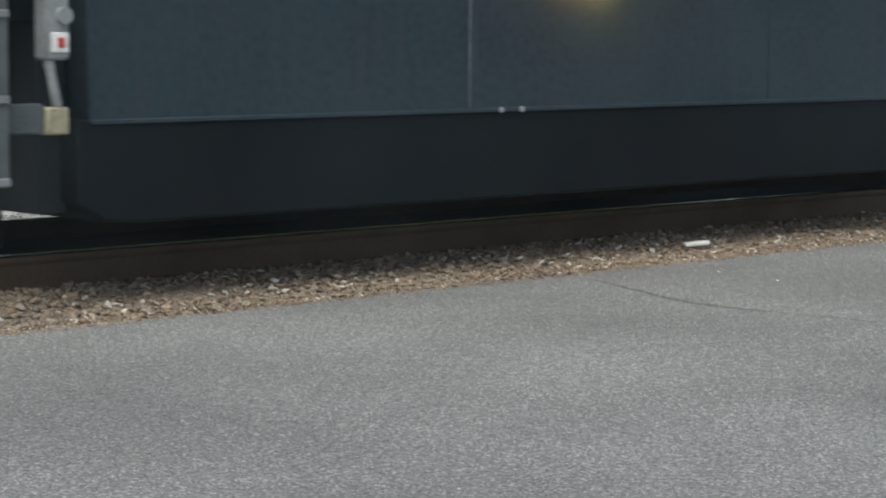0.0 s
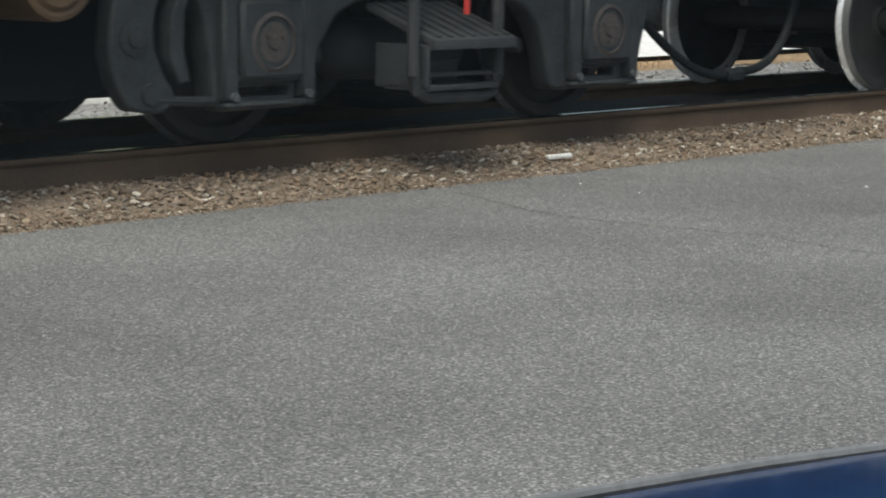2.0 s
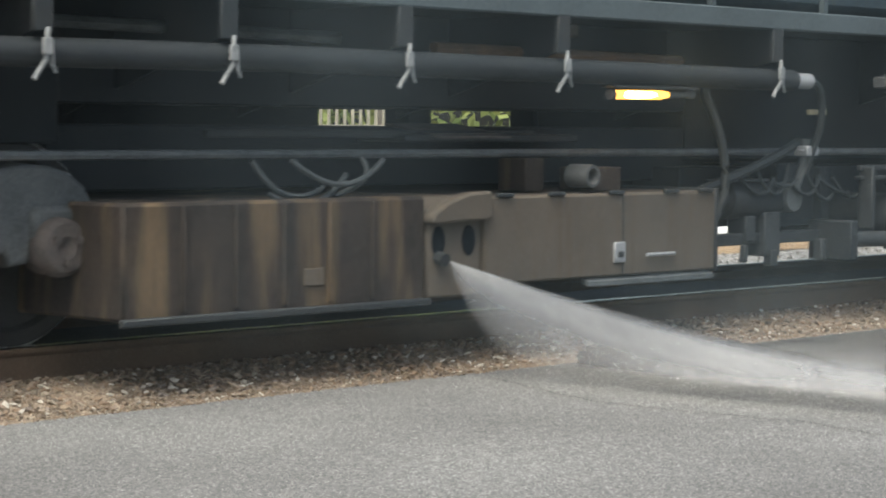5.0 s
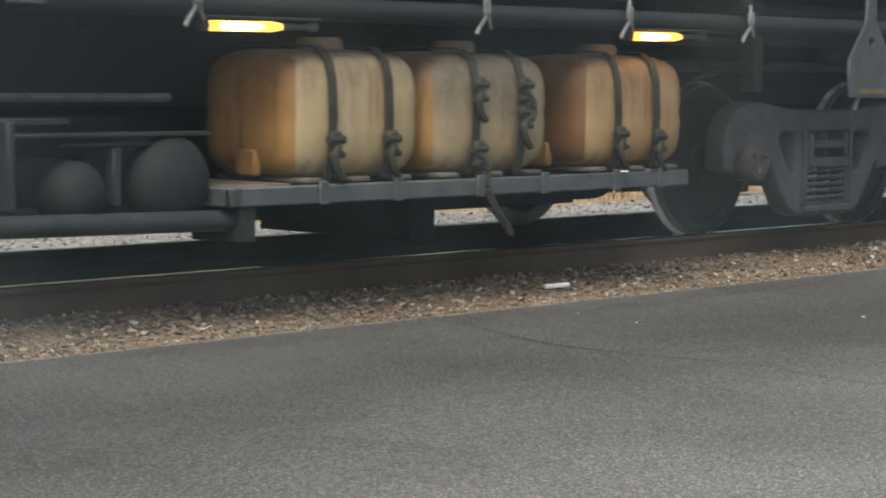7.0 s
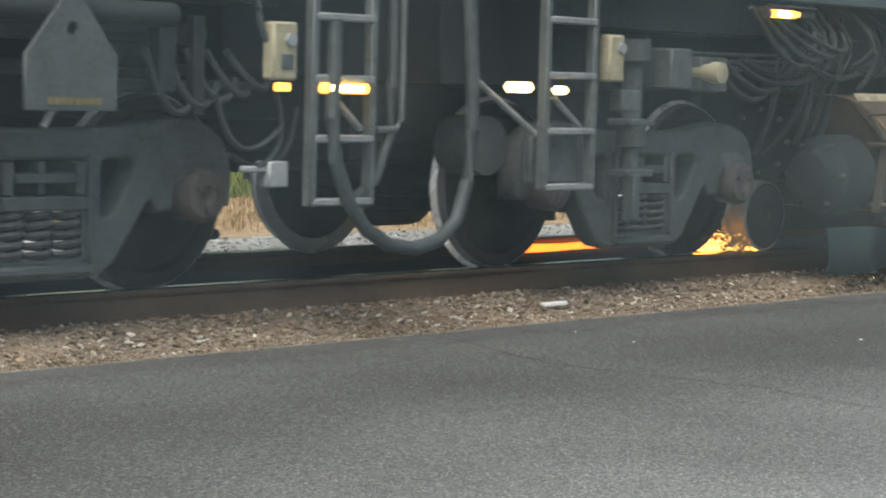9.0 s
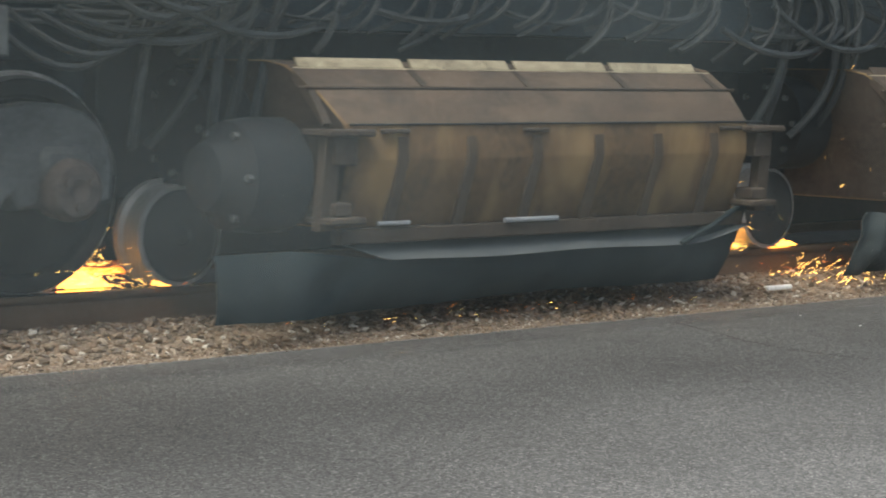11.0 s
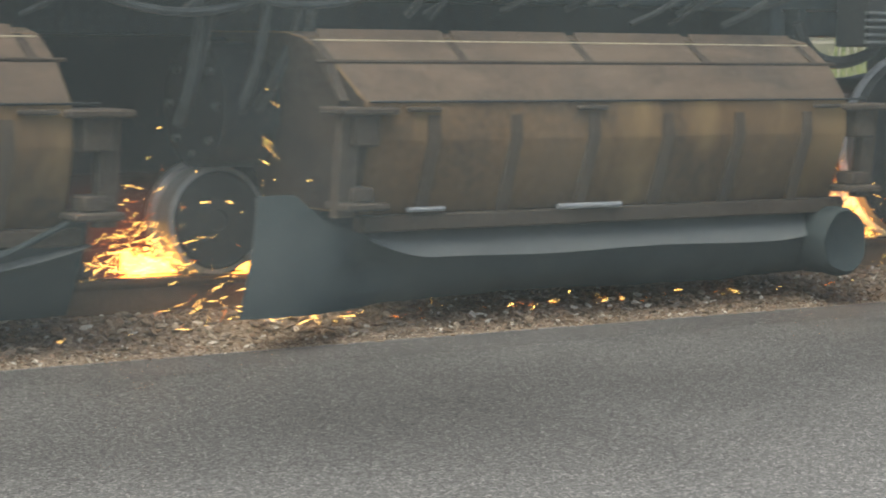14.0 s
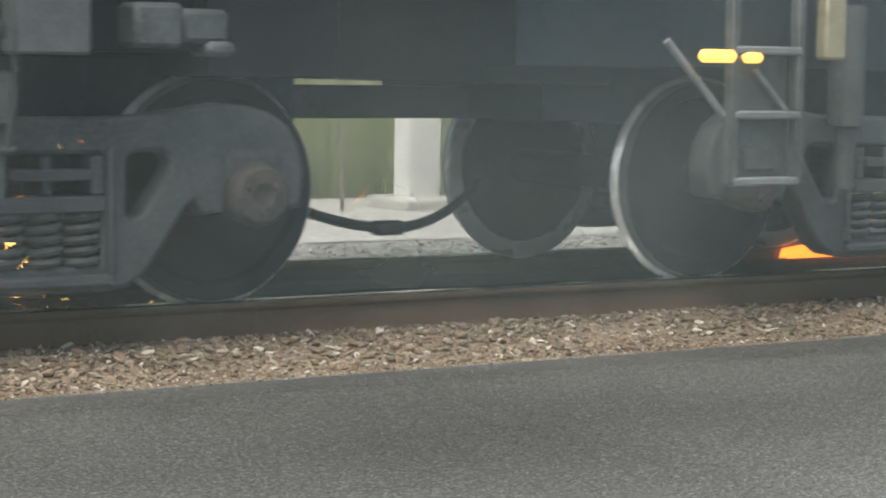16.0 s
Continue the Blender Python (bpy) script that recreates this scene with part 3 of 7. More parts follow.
M["grass"] = leaf_material("green_grass", (0.09, 0.15, 0.03), (0.34, 0.38, 0.13))
M["dry_grass"] = leaf_material("dry_grass", (0.22, 0.145, 0.062), (0.37, 0.265, 0.135))
M["leaf"] = leaf_material("leaves", (0.035, 0.07, 0.018), (0.12, 0.17, 0.05))
M["bark"] = material("grey_bark", (0.16, 0.14, 0.115), (0.09, 0.08, 0.065), 0.9, scale=9, fine=50, bump=0.6)
M["white"] = material("white_painted_metal", (0.78, 0.78, 0.76), (0.68, 0.68, 0.66), 0.5, scale=5, fine=50, bump=0.05)
M["fence_paint"] = material("dusty_cream_paint", (0.42, 0.39, 0.31), (0.33, 0.30, 0.24), 0.7, scale=5, fine=50, bump=0.05)
rng = np.random.RandomState(7)


def blades(name, n, xr, yr, hr, mat, label, lean=0.3, w=0.012):
    co, fa = [], []
    for i in range(n):
        x, y = rng.uniform(*xr), rng.uniform(*yr)
        h = rng.uniform(*hr)
        a = rng.uniform(0, math.tau)
        dx, dy = math.cos(a) * w, math.sin(a) * w
        lx, ly = rng.normal(0, lean, 2) * h
        k = len(co)
        co += [(x - dx, y - dy, -0.02), (x + dx, y + dy, -0.02), (x + dx * 0.7 + lx * 0.4, y + dy * 0.7 + ly * 0.4, h * 0.6), (x - dx * 0.7 + lx * 0.4, y - dy * 0.7 + ly * 0.4, h * 0.6), (x + lx, y + ly, h)]
        fa += [(k, k + 1, k + 2, k + 3), (k + 3, k + 2, k + 4)]
    me = bpy.data.meshes.new(name)
    me.from_pydata(co, [], fa)
    ob = link(name, me, mat, None)
    return tagged(ob, label, "grass", kind="stuff")


blades("dry_grass", 3000, (11.4, 17.5), (13.2, 17.0), (0.03, 0.12), M["dry_grass"], "short straw-coloured dry grass beside the road", 0.5, 0.008)
blades("tall_grass", 16000, (9, 20.4), (17.3, 21), (0.35, 1.3), M["grass"], "tall green grass beyond the road", 0.3, 0.008)


def tree(x, y, h, spread, seed):
    r = random.Random(seed)
    th = tagged(new("tree"), "slender deciduous tree with grey bark and green crown", "tree", group="trees beyond the track")
    th.location = (x, y, 0)
    bm = tube(bmesh.new(), [(0, 0, -0.1), (0.05, 0.02, h * 0.25), (0.0, 0.06, h * 0.55), (0.12, 0, h * 0.9)], [0.17, 0.13, 0.09, 0.03], 9)
    for k in range(7):
        a, z = r.uniform(0, math.tau), h * r.uniform(0.3, 0.75)
        l = spread * r.uniform(0.5, 0.9)
        tube(bm, [(0.03, 0.03, z), (l * 0.5 * math.cos(a), l * 0.5 * math.sin(a), z + l * 0.35), (l * math.cos(a), l * math.sin(a), z + l * 0.8)], [0.05, 0.035, 0.012], 6)
    part("trunk", bm, M["bark"], th)
    co, fa = [], []
    for k in range(46):
        a, rr = r.uniform(0, math.tau), spread * math.sqrt(r.random())
        c = Vector((rr * math.cos(a), rr * math.sin(a), h * r.uniform(0.28, 1.0) + 0.3 * r.random()))
        for j in range(52):
            q = c + Vector((r.gauss(0, 0.32), r.gauss(0, 0.32), r.gauss(0, 0.26)))
            u = Vector((r.gauss(0, 1), r.gauss(0, 1), r.gauss(0, 0.6))).normalized() * r.uniform(0.06, 0.12)
            v = u.cross(Vector((r.gauss(0, 1), r.gauss(0, 1), r.gauss(0, 1)))).normalized() * 0.045
            i = len(co)
            co += [tuple(q - u), tuple(q + v), tuple(q + u), tuple(q - v)]
            fa.append((i, i + 1, i + 2, i + 3))
    me = bpy.data.meshes.new("crown")
    me.from_pydata(co, [], fa)
    link("crown", me, M["leaf"], th)
    return th


for i, (x, y, h, s) in enumerate([(13.5, 21.5, 6.5, 2.2), (17.5, 23, 7.5, 2.6), (22, 22, 6.8, 2.4), (10.5, 24, 7, 2.4)]):
    tree(x, y, h, s, i + 3)


def bush(x, y, r0, seed):
    r = random.Random(seed)
    co, fa = [], []
    for k in range(900):
        d = Vector((r.gauss(0, 1), r.gauss(0, 1), abs(r.gauss(0, 0.8)))).normalized() * r0 * r.uniform(0.5, 1.08)
        q = Vector((0, 0, 0.1)) + d
        u = Vector((r.gauss(0, 1), r.gauss(0, 1), r.gauss(0, 1))).normalized() * r.uniform(0.05, 0.10)
        v = u.cross(Vector((r.gauss(0, 1), r.gauss(0, 1), r.gauss(0, 1)))).normalized() * 0.04
        i = len(co)
        co += [tuple(q - u), tuple(q + v), tuple(q + u), tuple(q - v)]
        fa.append((i, i + 1, i + 2, i + 3))
    me = bpy.data.meshes.new("bush")
    me.from_pydata(co, [], fa)
    ob = link("bush", me, M["leaf"], None)
    ob.location = (x, y, 0)
    return tagged(ob, "leafy green shrub beyond the road", "bush", group="shrubs beyond the track")


for i in range(6):
    bush(8.5 + i * 2.3 + 0.5 * math.sin(i * 5), 20.6 + 0.8 * math.sin(i * 2.1), 1.0 + 0.35 * math.sin(i * 3.3), i + 40)

# a far belt of sunlit woods behind the fields
M["far_leaf"] = leaf_material("sunlit_far_leaves", (0.10, 0.15, 0.035), (0.30, 0.34, 0.10))
co, fa = [], []
for i in range(9500):
    x, y = rng.uniform(3, 40), rng.uniform(34, 40)
    top = 4.5 + 1.8 * noise.noise(Vector((x * 0.35, 3.0, 0))) + 0.7 * noise.noise(Vector((x * 1.3, 8.0, 0)))
    q = Vector((x, y, top * rng.uniform(0, 1) ** 0.7))
    a = Vector(rng.normal(0, 1, 3)).normalized() * rng.uniform(0.12, 0.26)
    b = a.cross(Vector(rng.normal(0, 1, 3))).normalized() * 0.12
    k = len(co)
    co += [tuple(q - a), tuple(q + b), tuple(q + a), tuple(q - b)]
    fa.append((k, k + 1, k + 2, k + 3))
me = bpy.data.meshes.new("far_woods")
me.from_pydata(co, [], fa)
tagged(link("far_woods", me, M["far_leaf"], None), "sunlit belt of green woods far behind the track", "woods", kind="stuff")

# white post with a rail beside it
post = tagged(new("white_post"), "tall white painted steel post on a round footing", "post")
post.location = (10.04, 15.75, 0)
part("shaft", boxes((-0.15, 0.15, -0.15, 0.15, 0, 3.2), bevel=0.03), M["white"], post)
part("side_rail", bar((-0.75, 0, 0.95), (-0.14, 0, 0.95), r=0.03), M["bark"], post)
part("side_rail", bar((-0.72, 0, 0.0), (-0.72, 0, 1.5), r=0.02), M["bark"], post)
part("footing", boxes((-0.32, 0.32, -0.32, 0.32, -0.02, 0.10), bevel=0.03), M["far_road"], post)
fence = tagged(new("pipe_fence"), "dusty cream pipe fence with upright bars", "fence")
fence.location = (0, 19.2, 0)
for k in range(102):
    part("picket", bar((6.2 + 0.13 * k, 0, 0), (6.2 + 0.13 * k, 0, 2.3), r=0.02), M["fence_paint"], fence)
for z in (0.25, 1.18, 2.2):
    part("fence_rail", bar((6.1, 0, z), (19.5, 0, z), r=0.028), M["fence_paint"], fence)


# ---- the train: a locomotive, a water car, a grinding car and the next car ----
def locomotive():
    ob = rider("locomotive", 9.0, label="dark blue-grey diesel locomotive with black fuel tank skirt", category="locomotive", group="cars of the train")
    up = [(5.35, 0.82), (11.77, 0.82), (11.79, 1.75), (5.35, 1.75)]
    low = [(5.30, 0.50), (5.42, 0.42), (5.6, 0.405), (11.50, 0.405), (11.765, 0.815), (5.30, 0.815)]
    tank = link("fuel_tank", plate(up, [], 7.6, 10.4, 0.012), M["paint_blue"], ob, "blue-grey painted tank side")
    link("lower_tank", plate(low, [], 7.606, 10.394, 0.015), M["paint_and_void_black"], ob, "black lower tank side")
    part("weld_seam", boxes((7.505, 7.519, 7.594, 7.602, 0.83, 1.74), bevel=0.003), M["seam"], tank, "pale scraped seam")
    part("weld_seam", boxes((9.78, 9.79, 7.594, 7.602, 0.83, 1.74), bevel=0.003), M["paint_blue"], tank)
    part("ledge", boxes((5.35, 11.76, 7.594, 7.604, 0.805, 0.825), bevel=0.003), M["paint_blue"], tank)
    for u in (7.72, 7.86):
        part("bolt", bar((u, 7.585, 0.815), (u, 7.60, 0.815), r=0.014), M["galv"], tank)
    # warning placard: a red diamond with pale lettering bars
    c = (11.36, 1.22)
    plac = link("placard", plate([(c[0], c[1] - 0.2), (c[0] + 0.2, c[1]), (c[0], c[1] + 0.2), (c[0] - 0.2, c[1])], [], 7.588, 7.598, 0.002), M["red"], tank, "red diamond placard")
    part("lettering", boxes((c[0] - 0.09, c[0] - 0.055, 7.584, 7.589, 1.185, 1.235), (c[0] - 0.045, c[0] - 0.01, 7.584, 7.589, 1.185, 1.235),
                            (c[0] + 0.005, c[0] + 0.04, 7.584, 7.589, 1.185, 1.235), (c[0] + 0.05, c[0] + 0.085, 7.584, 7.589, 1.185, 1.235), bevel=0), M["white"], plac)
    # amber lamp above the tank side
    part("marker_lamp", boxes((8.33, 8.51, 7.46, 7.50, 1.405, 1.48), bevel=0.012), M["marker_glow"], ob, "lit amber marker lamp")
    # rear equipment by the tank's end
    part("end_ladder", boxes((4.72, 4.78, 7.44, 7.52, 0.58, 1.9), (4.80, 4.86, 7.44, 7.52, 0.58, 1.9)), M["ladder"], ob)
    for z in (0.60, 0.92, 1.25):
        part("rung", boxes((4.5, 4.86, 7.43, 7.51, z - 0.018, z + 0.018)), M["rung"], ob)
    pan = part("switch_panel", boxes((5.05, 5.165, 7.47, 7.56, 1.07, 1.8), bevel=0.012), M["galv"], ob, "pale switch box with a red button")
    part("knob", bar((5.13, 7.45, 1.245), (5.13, 7.475, 1.245), r=0.035, seg=12), M["galv"], pan)
    part("button_frame", boxes((5.075, 5.155, 7.462, 7.475, 1.10, 1.18), bevel=0.004), M["white"], pan)
    part("button", boxes((5.10, 5.13, 7.455, 7.466, 1.12, 1.16), bevel=0.004), M["red"], pan)
    part("cable", bar(*arc((5.08, 7.5, 1.07), (5.09, 7.49, 0.98), (5.12, 7.5, 0.89)), r=0.02), M["galv"], ob)
    part("bracket", boxes((4.86, 5.06, 7.5, 7.56, 0.78, 0.90)), M["ladder"], ob)
    part("socket", boxes((5.06, 5.165, 7.48, 7.56, 0.775, 0.885)), M["junction"], ob)
    # dark boxes, the second one added to close the gap below the end
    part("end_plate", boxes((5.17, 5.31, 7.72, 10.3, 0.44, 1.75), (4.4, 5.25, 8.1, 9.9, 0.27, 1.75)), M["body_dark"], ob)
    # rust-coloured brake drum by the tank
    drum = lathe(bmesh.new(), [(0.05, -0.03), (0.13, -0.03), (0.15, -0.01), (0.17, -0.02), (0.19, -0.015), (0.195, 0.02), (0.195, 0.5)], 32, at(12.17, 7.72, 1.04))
    part("brake_drum", drum, M["rust_and_lamp_tint"], ob, "round rust-brown drum end")
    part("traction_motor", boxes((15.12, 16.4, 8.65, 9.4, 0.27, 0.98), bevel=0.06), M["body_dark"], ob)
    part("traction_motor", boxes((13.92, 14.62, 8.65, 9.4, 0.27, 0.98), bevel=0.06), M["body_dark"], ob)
    # truck frame
    arch = [(12.62, 1.35), (12.64, 1.14), (12.86, 1.10), (13.04, 1.02), (13.16, 0.88), (13.20, 0.66), (13.22, 0.42), (13.80, 0.42), (13.83, 0.56), (13.89, 0.72), (14.00, 0.86), (14.18, 0.93), (15.28, 0.93),
            (15.46, 0.86), (15.57, 0.72), (15.63, 0.56), (15.65, 0.42), (16.38, 0.42), (16.42, 0.62), (16.48, 0.80), (16.50, 1.35)]
    slots = [[(13.31, 0.445), (13.70, 0.445), (13.70, 0.53), (13.31, 0.53)], [(15.84, 0.445), (16.22, 0.445), (16.22, 0.53), (15.84, 0.53)]]
    for s in (-1, 1):
        y = MID_Y + s * 1.05
        fr = link("truck_frame", plate(rounded(arch, 0.05), slots, y - 0.07, y + 0.07, 0.02), M["cast_dark"], ob, "dark grimy cast truck frame")
        for u in (13.52, 16.06):
            part("pedestal", boxes((u - 0.30, u - 0.20, y + s * 0.06, y + s * 0.12, 0.45, 0.98), (u + 0.20, u + 0.30, y + s * 0.06, y + s * 0.12, 0.45, 0.98),
                                   (u - 0.30, u + 0.30, y + s * 0.06, y + s * 0.11, 0.53, 0.58), (u - 0.29, u + 0.29, y + s * 0.05, y + s * 0.13, 0.415, 0.445), bevel=0.015), M["cast_dark"], fr)
            part("journal_box", boxes((u - 0.2, u + 0.2, y - 0.14, y + s * 0.10, 0.55, 0.92), bevel=0.03), M["cast_dark"], fr)
            cap = lathe(bmesh.new(), [(0.012, s * 0.03), (0.03, s * 0.03), (0.034, s * 0.02), (0.095, s * 0.022), (0.105, s * 0.008), (0.118, s * 0.008), (0.125, s * 0.03), (0.145, s * 0.02), (0.15, -s * 0.02), (0.15, -s * 0.1)], 28, at(u, y + s * 0.12, 0.72))
            for k in range(3):
                a = k * math.tau / 3 + 0.4
                tube(cap, [(u + 0.06 * math.cos(a), y + s * 0.12, 0.72 + 0.06 * math.sin(a)), (u + 0.06 * math.cos(a), y + s * 0.15, 0.72 + 0.06 * math.sin(a))], 0.011, 6)
            part("bearing_cap", cap, M["rusty_cap"], fr, "round rust-tinged bearing cap")
        for u in (13.05, 14.02, 15.55):
            sh = part("brake_shoe", boxes((u - 0.05, u + 0.05, MID_Y + s * 0.72, MID_Y + s * 0.82, 0.50, 0.86), (u - 0.03, u + 0.03, MID_Y + s * 0.80, MID_Y + s * 0.98, 0.6, 0.68), bevel=0.015), M["cast_dark"], fr)
        # brake arm before the wheel: a bowed casting with a pivot boss, shoe and slack rod
        bow = [(12.74, 1.32), (12.67, 1.06), (12.62, 0.86), (12.60, 0.70), (12.64, 0.56), (12.72, 0.44), (12.90, 0.42), (12.97, 0.48), (12.90, 0.58), (12.84, 0.70), (12.84, 0.84), (12.90, 1.04), (12.98, 1.20), (12.98, 1.32)]
        arm = link("brake_arm", plate(rounded(bow, 0.04), [], y - 0.06, y + 0.05, 0.015), M["cast_dark"], fr)
        part("pivot_boss", lathe(bmesh.new(), [(0.02, s * 0.03), (0.045, s * 0.03), (0.05, s * 0.015), (0.085, s * 0.012), (0.09, -s * 0.02)], 20, at(12.73, y + s * 0.06, 0.76)), M["cast_dark"], arm)
        part("pivot_boss", lathe(bmesh.new(), [(0.02, s * 0.02), (0.05, s * 0.02), (0.055, -s * 0.02)], 16, at(12.82, y + s * 0.06, 0.50)), M["cast_dark"], arm)
        shoe = [(13.00, 0.98), (13.04, 0.98), (13.00, 0.86), (12.99, 0.70), (13.03, 0.56), (12.98, 0.55), (12.93, 0.68), (12.94, 0.86)]
        link("arm_shoe", plate(shoe, [], y - 0.09, y + 0.02, 0.01), M["cast_dark"], arm)
        part("slack_rod", bar((12.86, y + s * 0.04, 0.47), (13.1, y + s * 0.05, 0.455), (13.3, y + s * 0.05, 0.45), r=0.024), M["cast_dark"], arm)
        # castings on the frame between the pedestals
        for u0, u1, z0 in ((13.86, 14.1, 0.95), (13.25, 13.80, 1.02), (15.7, 16.36, 1.02)):
            part("frame_rib", boxes((u0, u1, y + s * 0.05, y + s * 0.10, z0, z0 + 0.05), bevel=0.02), M["cast_dark"], fr)
        for u in (13.28, 13.76, 15.82, 16.30):
            part("frame_bolt", bar((u, y + s * 0.05, 0.47), (u, y + s * 0.14, 0.47), r=0.022), M["cast"], fr)
        part("motor_nose", tube(bmesh.new(), [(14.08, MID_Y + s * 0.84, 0.68), (14.2, MID_Y + s * 0.84, 0.66), (14.75, MID_Y + s * 0.84, 0.64), (14.85, MID_Y + s * 0.84, 0.63)], [0.10, 0.16, 0.16, 0.10], 18), M["body_dark"], fr)
    wheelset(ob, 13.53, 0.508)
    wheelset(ob, 16.04, 0.508)
    part("traction_motor", bar((14.3, 8.4, 0.68), (14.3, 9.6, 0.68), r=0.32, seg=20), M["body_dark"], ob)
    part("traction_motor", bar((15.2, 8.4, 0.68), (15.2, 9.6, 0.68), r=0.32, seg=20), M["body_dark"], ob)
    # step stirrup
    st = part("step_stirrup", bar((14.20, 7.55, 1.6), (14.20, 7.55, 0.55), (14.23, 7.55, 0.47), (14.30, 7.55, 0.44), (14.72, 7.55, 0.43), (14.79, 7.55, 0.46), (14.82, 7.55, 0.54), (14.82, 7.55, 1.6), r=0.032), M["step_plate"], ob, "steel step stirrup")
    tr = part("tread", section([(7.45, 0.675), (7.45, 0.725), (7.93, 0.895), (7.93, 0.86), (7.49, 0.70), (7.49, 0.675)], 14.25, 14.86, 0.004), M["step_plate"], st, "sloping perforated step tread")
    for k in range(7):
        part("grip_bar", section([(7.47, 0.733), (7.47, 0.745), (7.91, 0.90), (7.91, 0.888)], 14.29 + 0.085 * k, 14.315 + 0.085 * k), M["step_plate"], tr)
    part("lower_step", boxes((14.25, 14.78, 7.50, 7.80, 0.47, 0.50), (14.25, 14.78, 7.78, 7.80, 0.50, 0.60), (14.25, 14.78, 7.54, 7.57, 0.535, 0.56), bevel=0.006), M["step_plate"], st)
    part("step_side", boxes((14.25, 14.275, 7.5, 7.86, 0.48, 0.70), bevel=0.006), M["cast_dark"], st)
    part("red_handle", bar((14.60, 7.56, 0.98), (14.585, 7.55, 0.84), r=0.016), M["red"], st, "red painted cut-out handle")
    # frame, deck and hood above
    # black here also stands in for the shaded void behind the tank
    part("frame", boxes((11.7, 12.95, 8.3, 9.7, 0.46, 1.3), (12.9, 16.6, 8.5, 9.5, 0.45, 1.25), (4.3, 17.9, 7.75, 10.25, 1.22, 1.75), (4.3, 17.9, 7.5, 10.5, 1.76, 1.95)), M["paint_and_void_black"], ob)
    part("hood", boxes((4.6, 17.4, 7.9, 10.1, 1.96, 4.4), bevel=0.1), M["paint_blue"], ob)
    part("coupler", boxes((17.9, 18.55, 8.88, 9.12, 0.92, 1.12)), M["cast_dark"], ob)
    part("air_hose", bar(*arc((17.3, 8.75, 0.95), (17.95, 8.7, 0.30), (18.45, 8.7, 0.34)), *arc((18.55, 8.7, 0.36), (19.1, 8.72, 0.32), (19.3, 8.75, 0.85)), r=0.03), M["hose_dark"], ob, "sagging black air hose")
    part("hose_coupling", boxes((18.40, 18.58, 8.64, 8.76, 0.29, 0.38), bevel=0.02), M["cast_dark"], ob)
    return ob


def outrigger(parent, u, z0=1.78):
    """A tapered bracket under the side sill with its pipe clamp."""
    o = part("outrigger", boxes((u - 0.05, u + 0.05, 7.5, 7.53, 1.585, z0), bevel=0.006), M["frame_dark"], parent)
    part("gusset", section([(7.53, 1.6), (7.53, z0), (8.7, z0), (8.7, 1.25)], u - 0.012, u + 0.012), M["frame_dark"], o)
    c = bmesh.new()
    tube(c, [(u + 0.02, 7.50, 1.60), (u, 7.48, 1.53), (u - 0.005, 7.48, 1.47), (u - 0.03, 7.5, 1.42), (u - 0.05, 7.5, 1.39)], 0.011, 6)
    tube(c, [(u + 0.03, 7.49, 1.545), (u + 0.035, 7.49, 1.45), (u + 0.06, 7.5, 1.42)], 0.009, 6)
    box(c, u - 0.02, u + 0.025, 7.47, 7.49, 1.49, 1.56, bevel=0.004)
    part("pipe_clamp", c, M["white_clamp"], o, "whitish strap clamp")


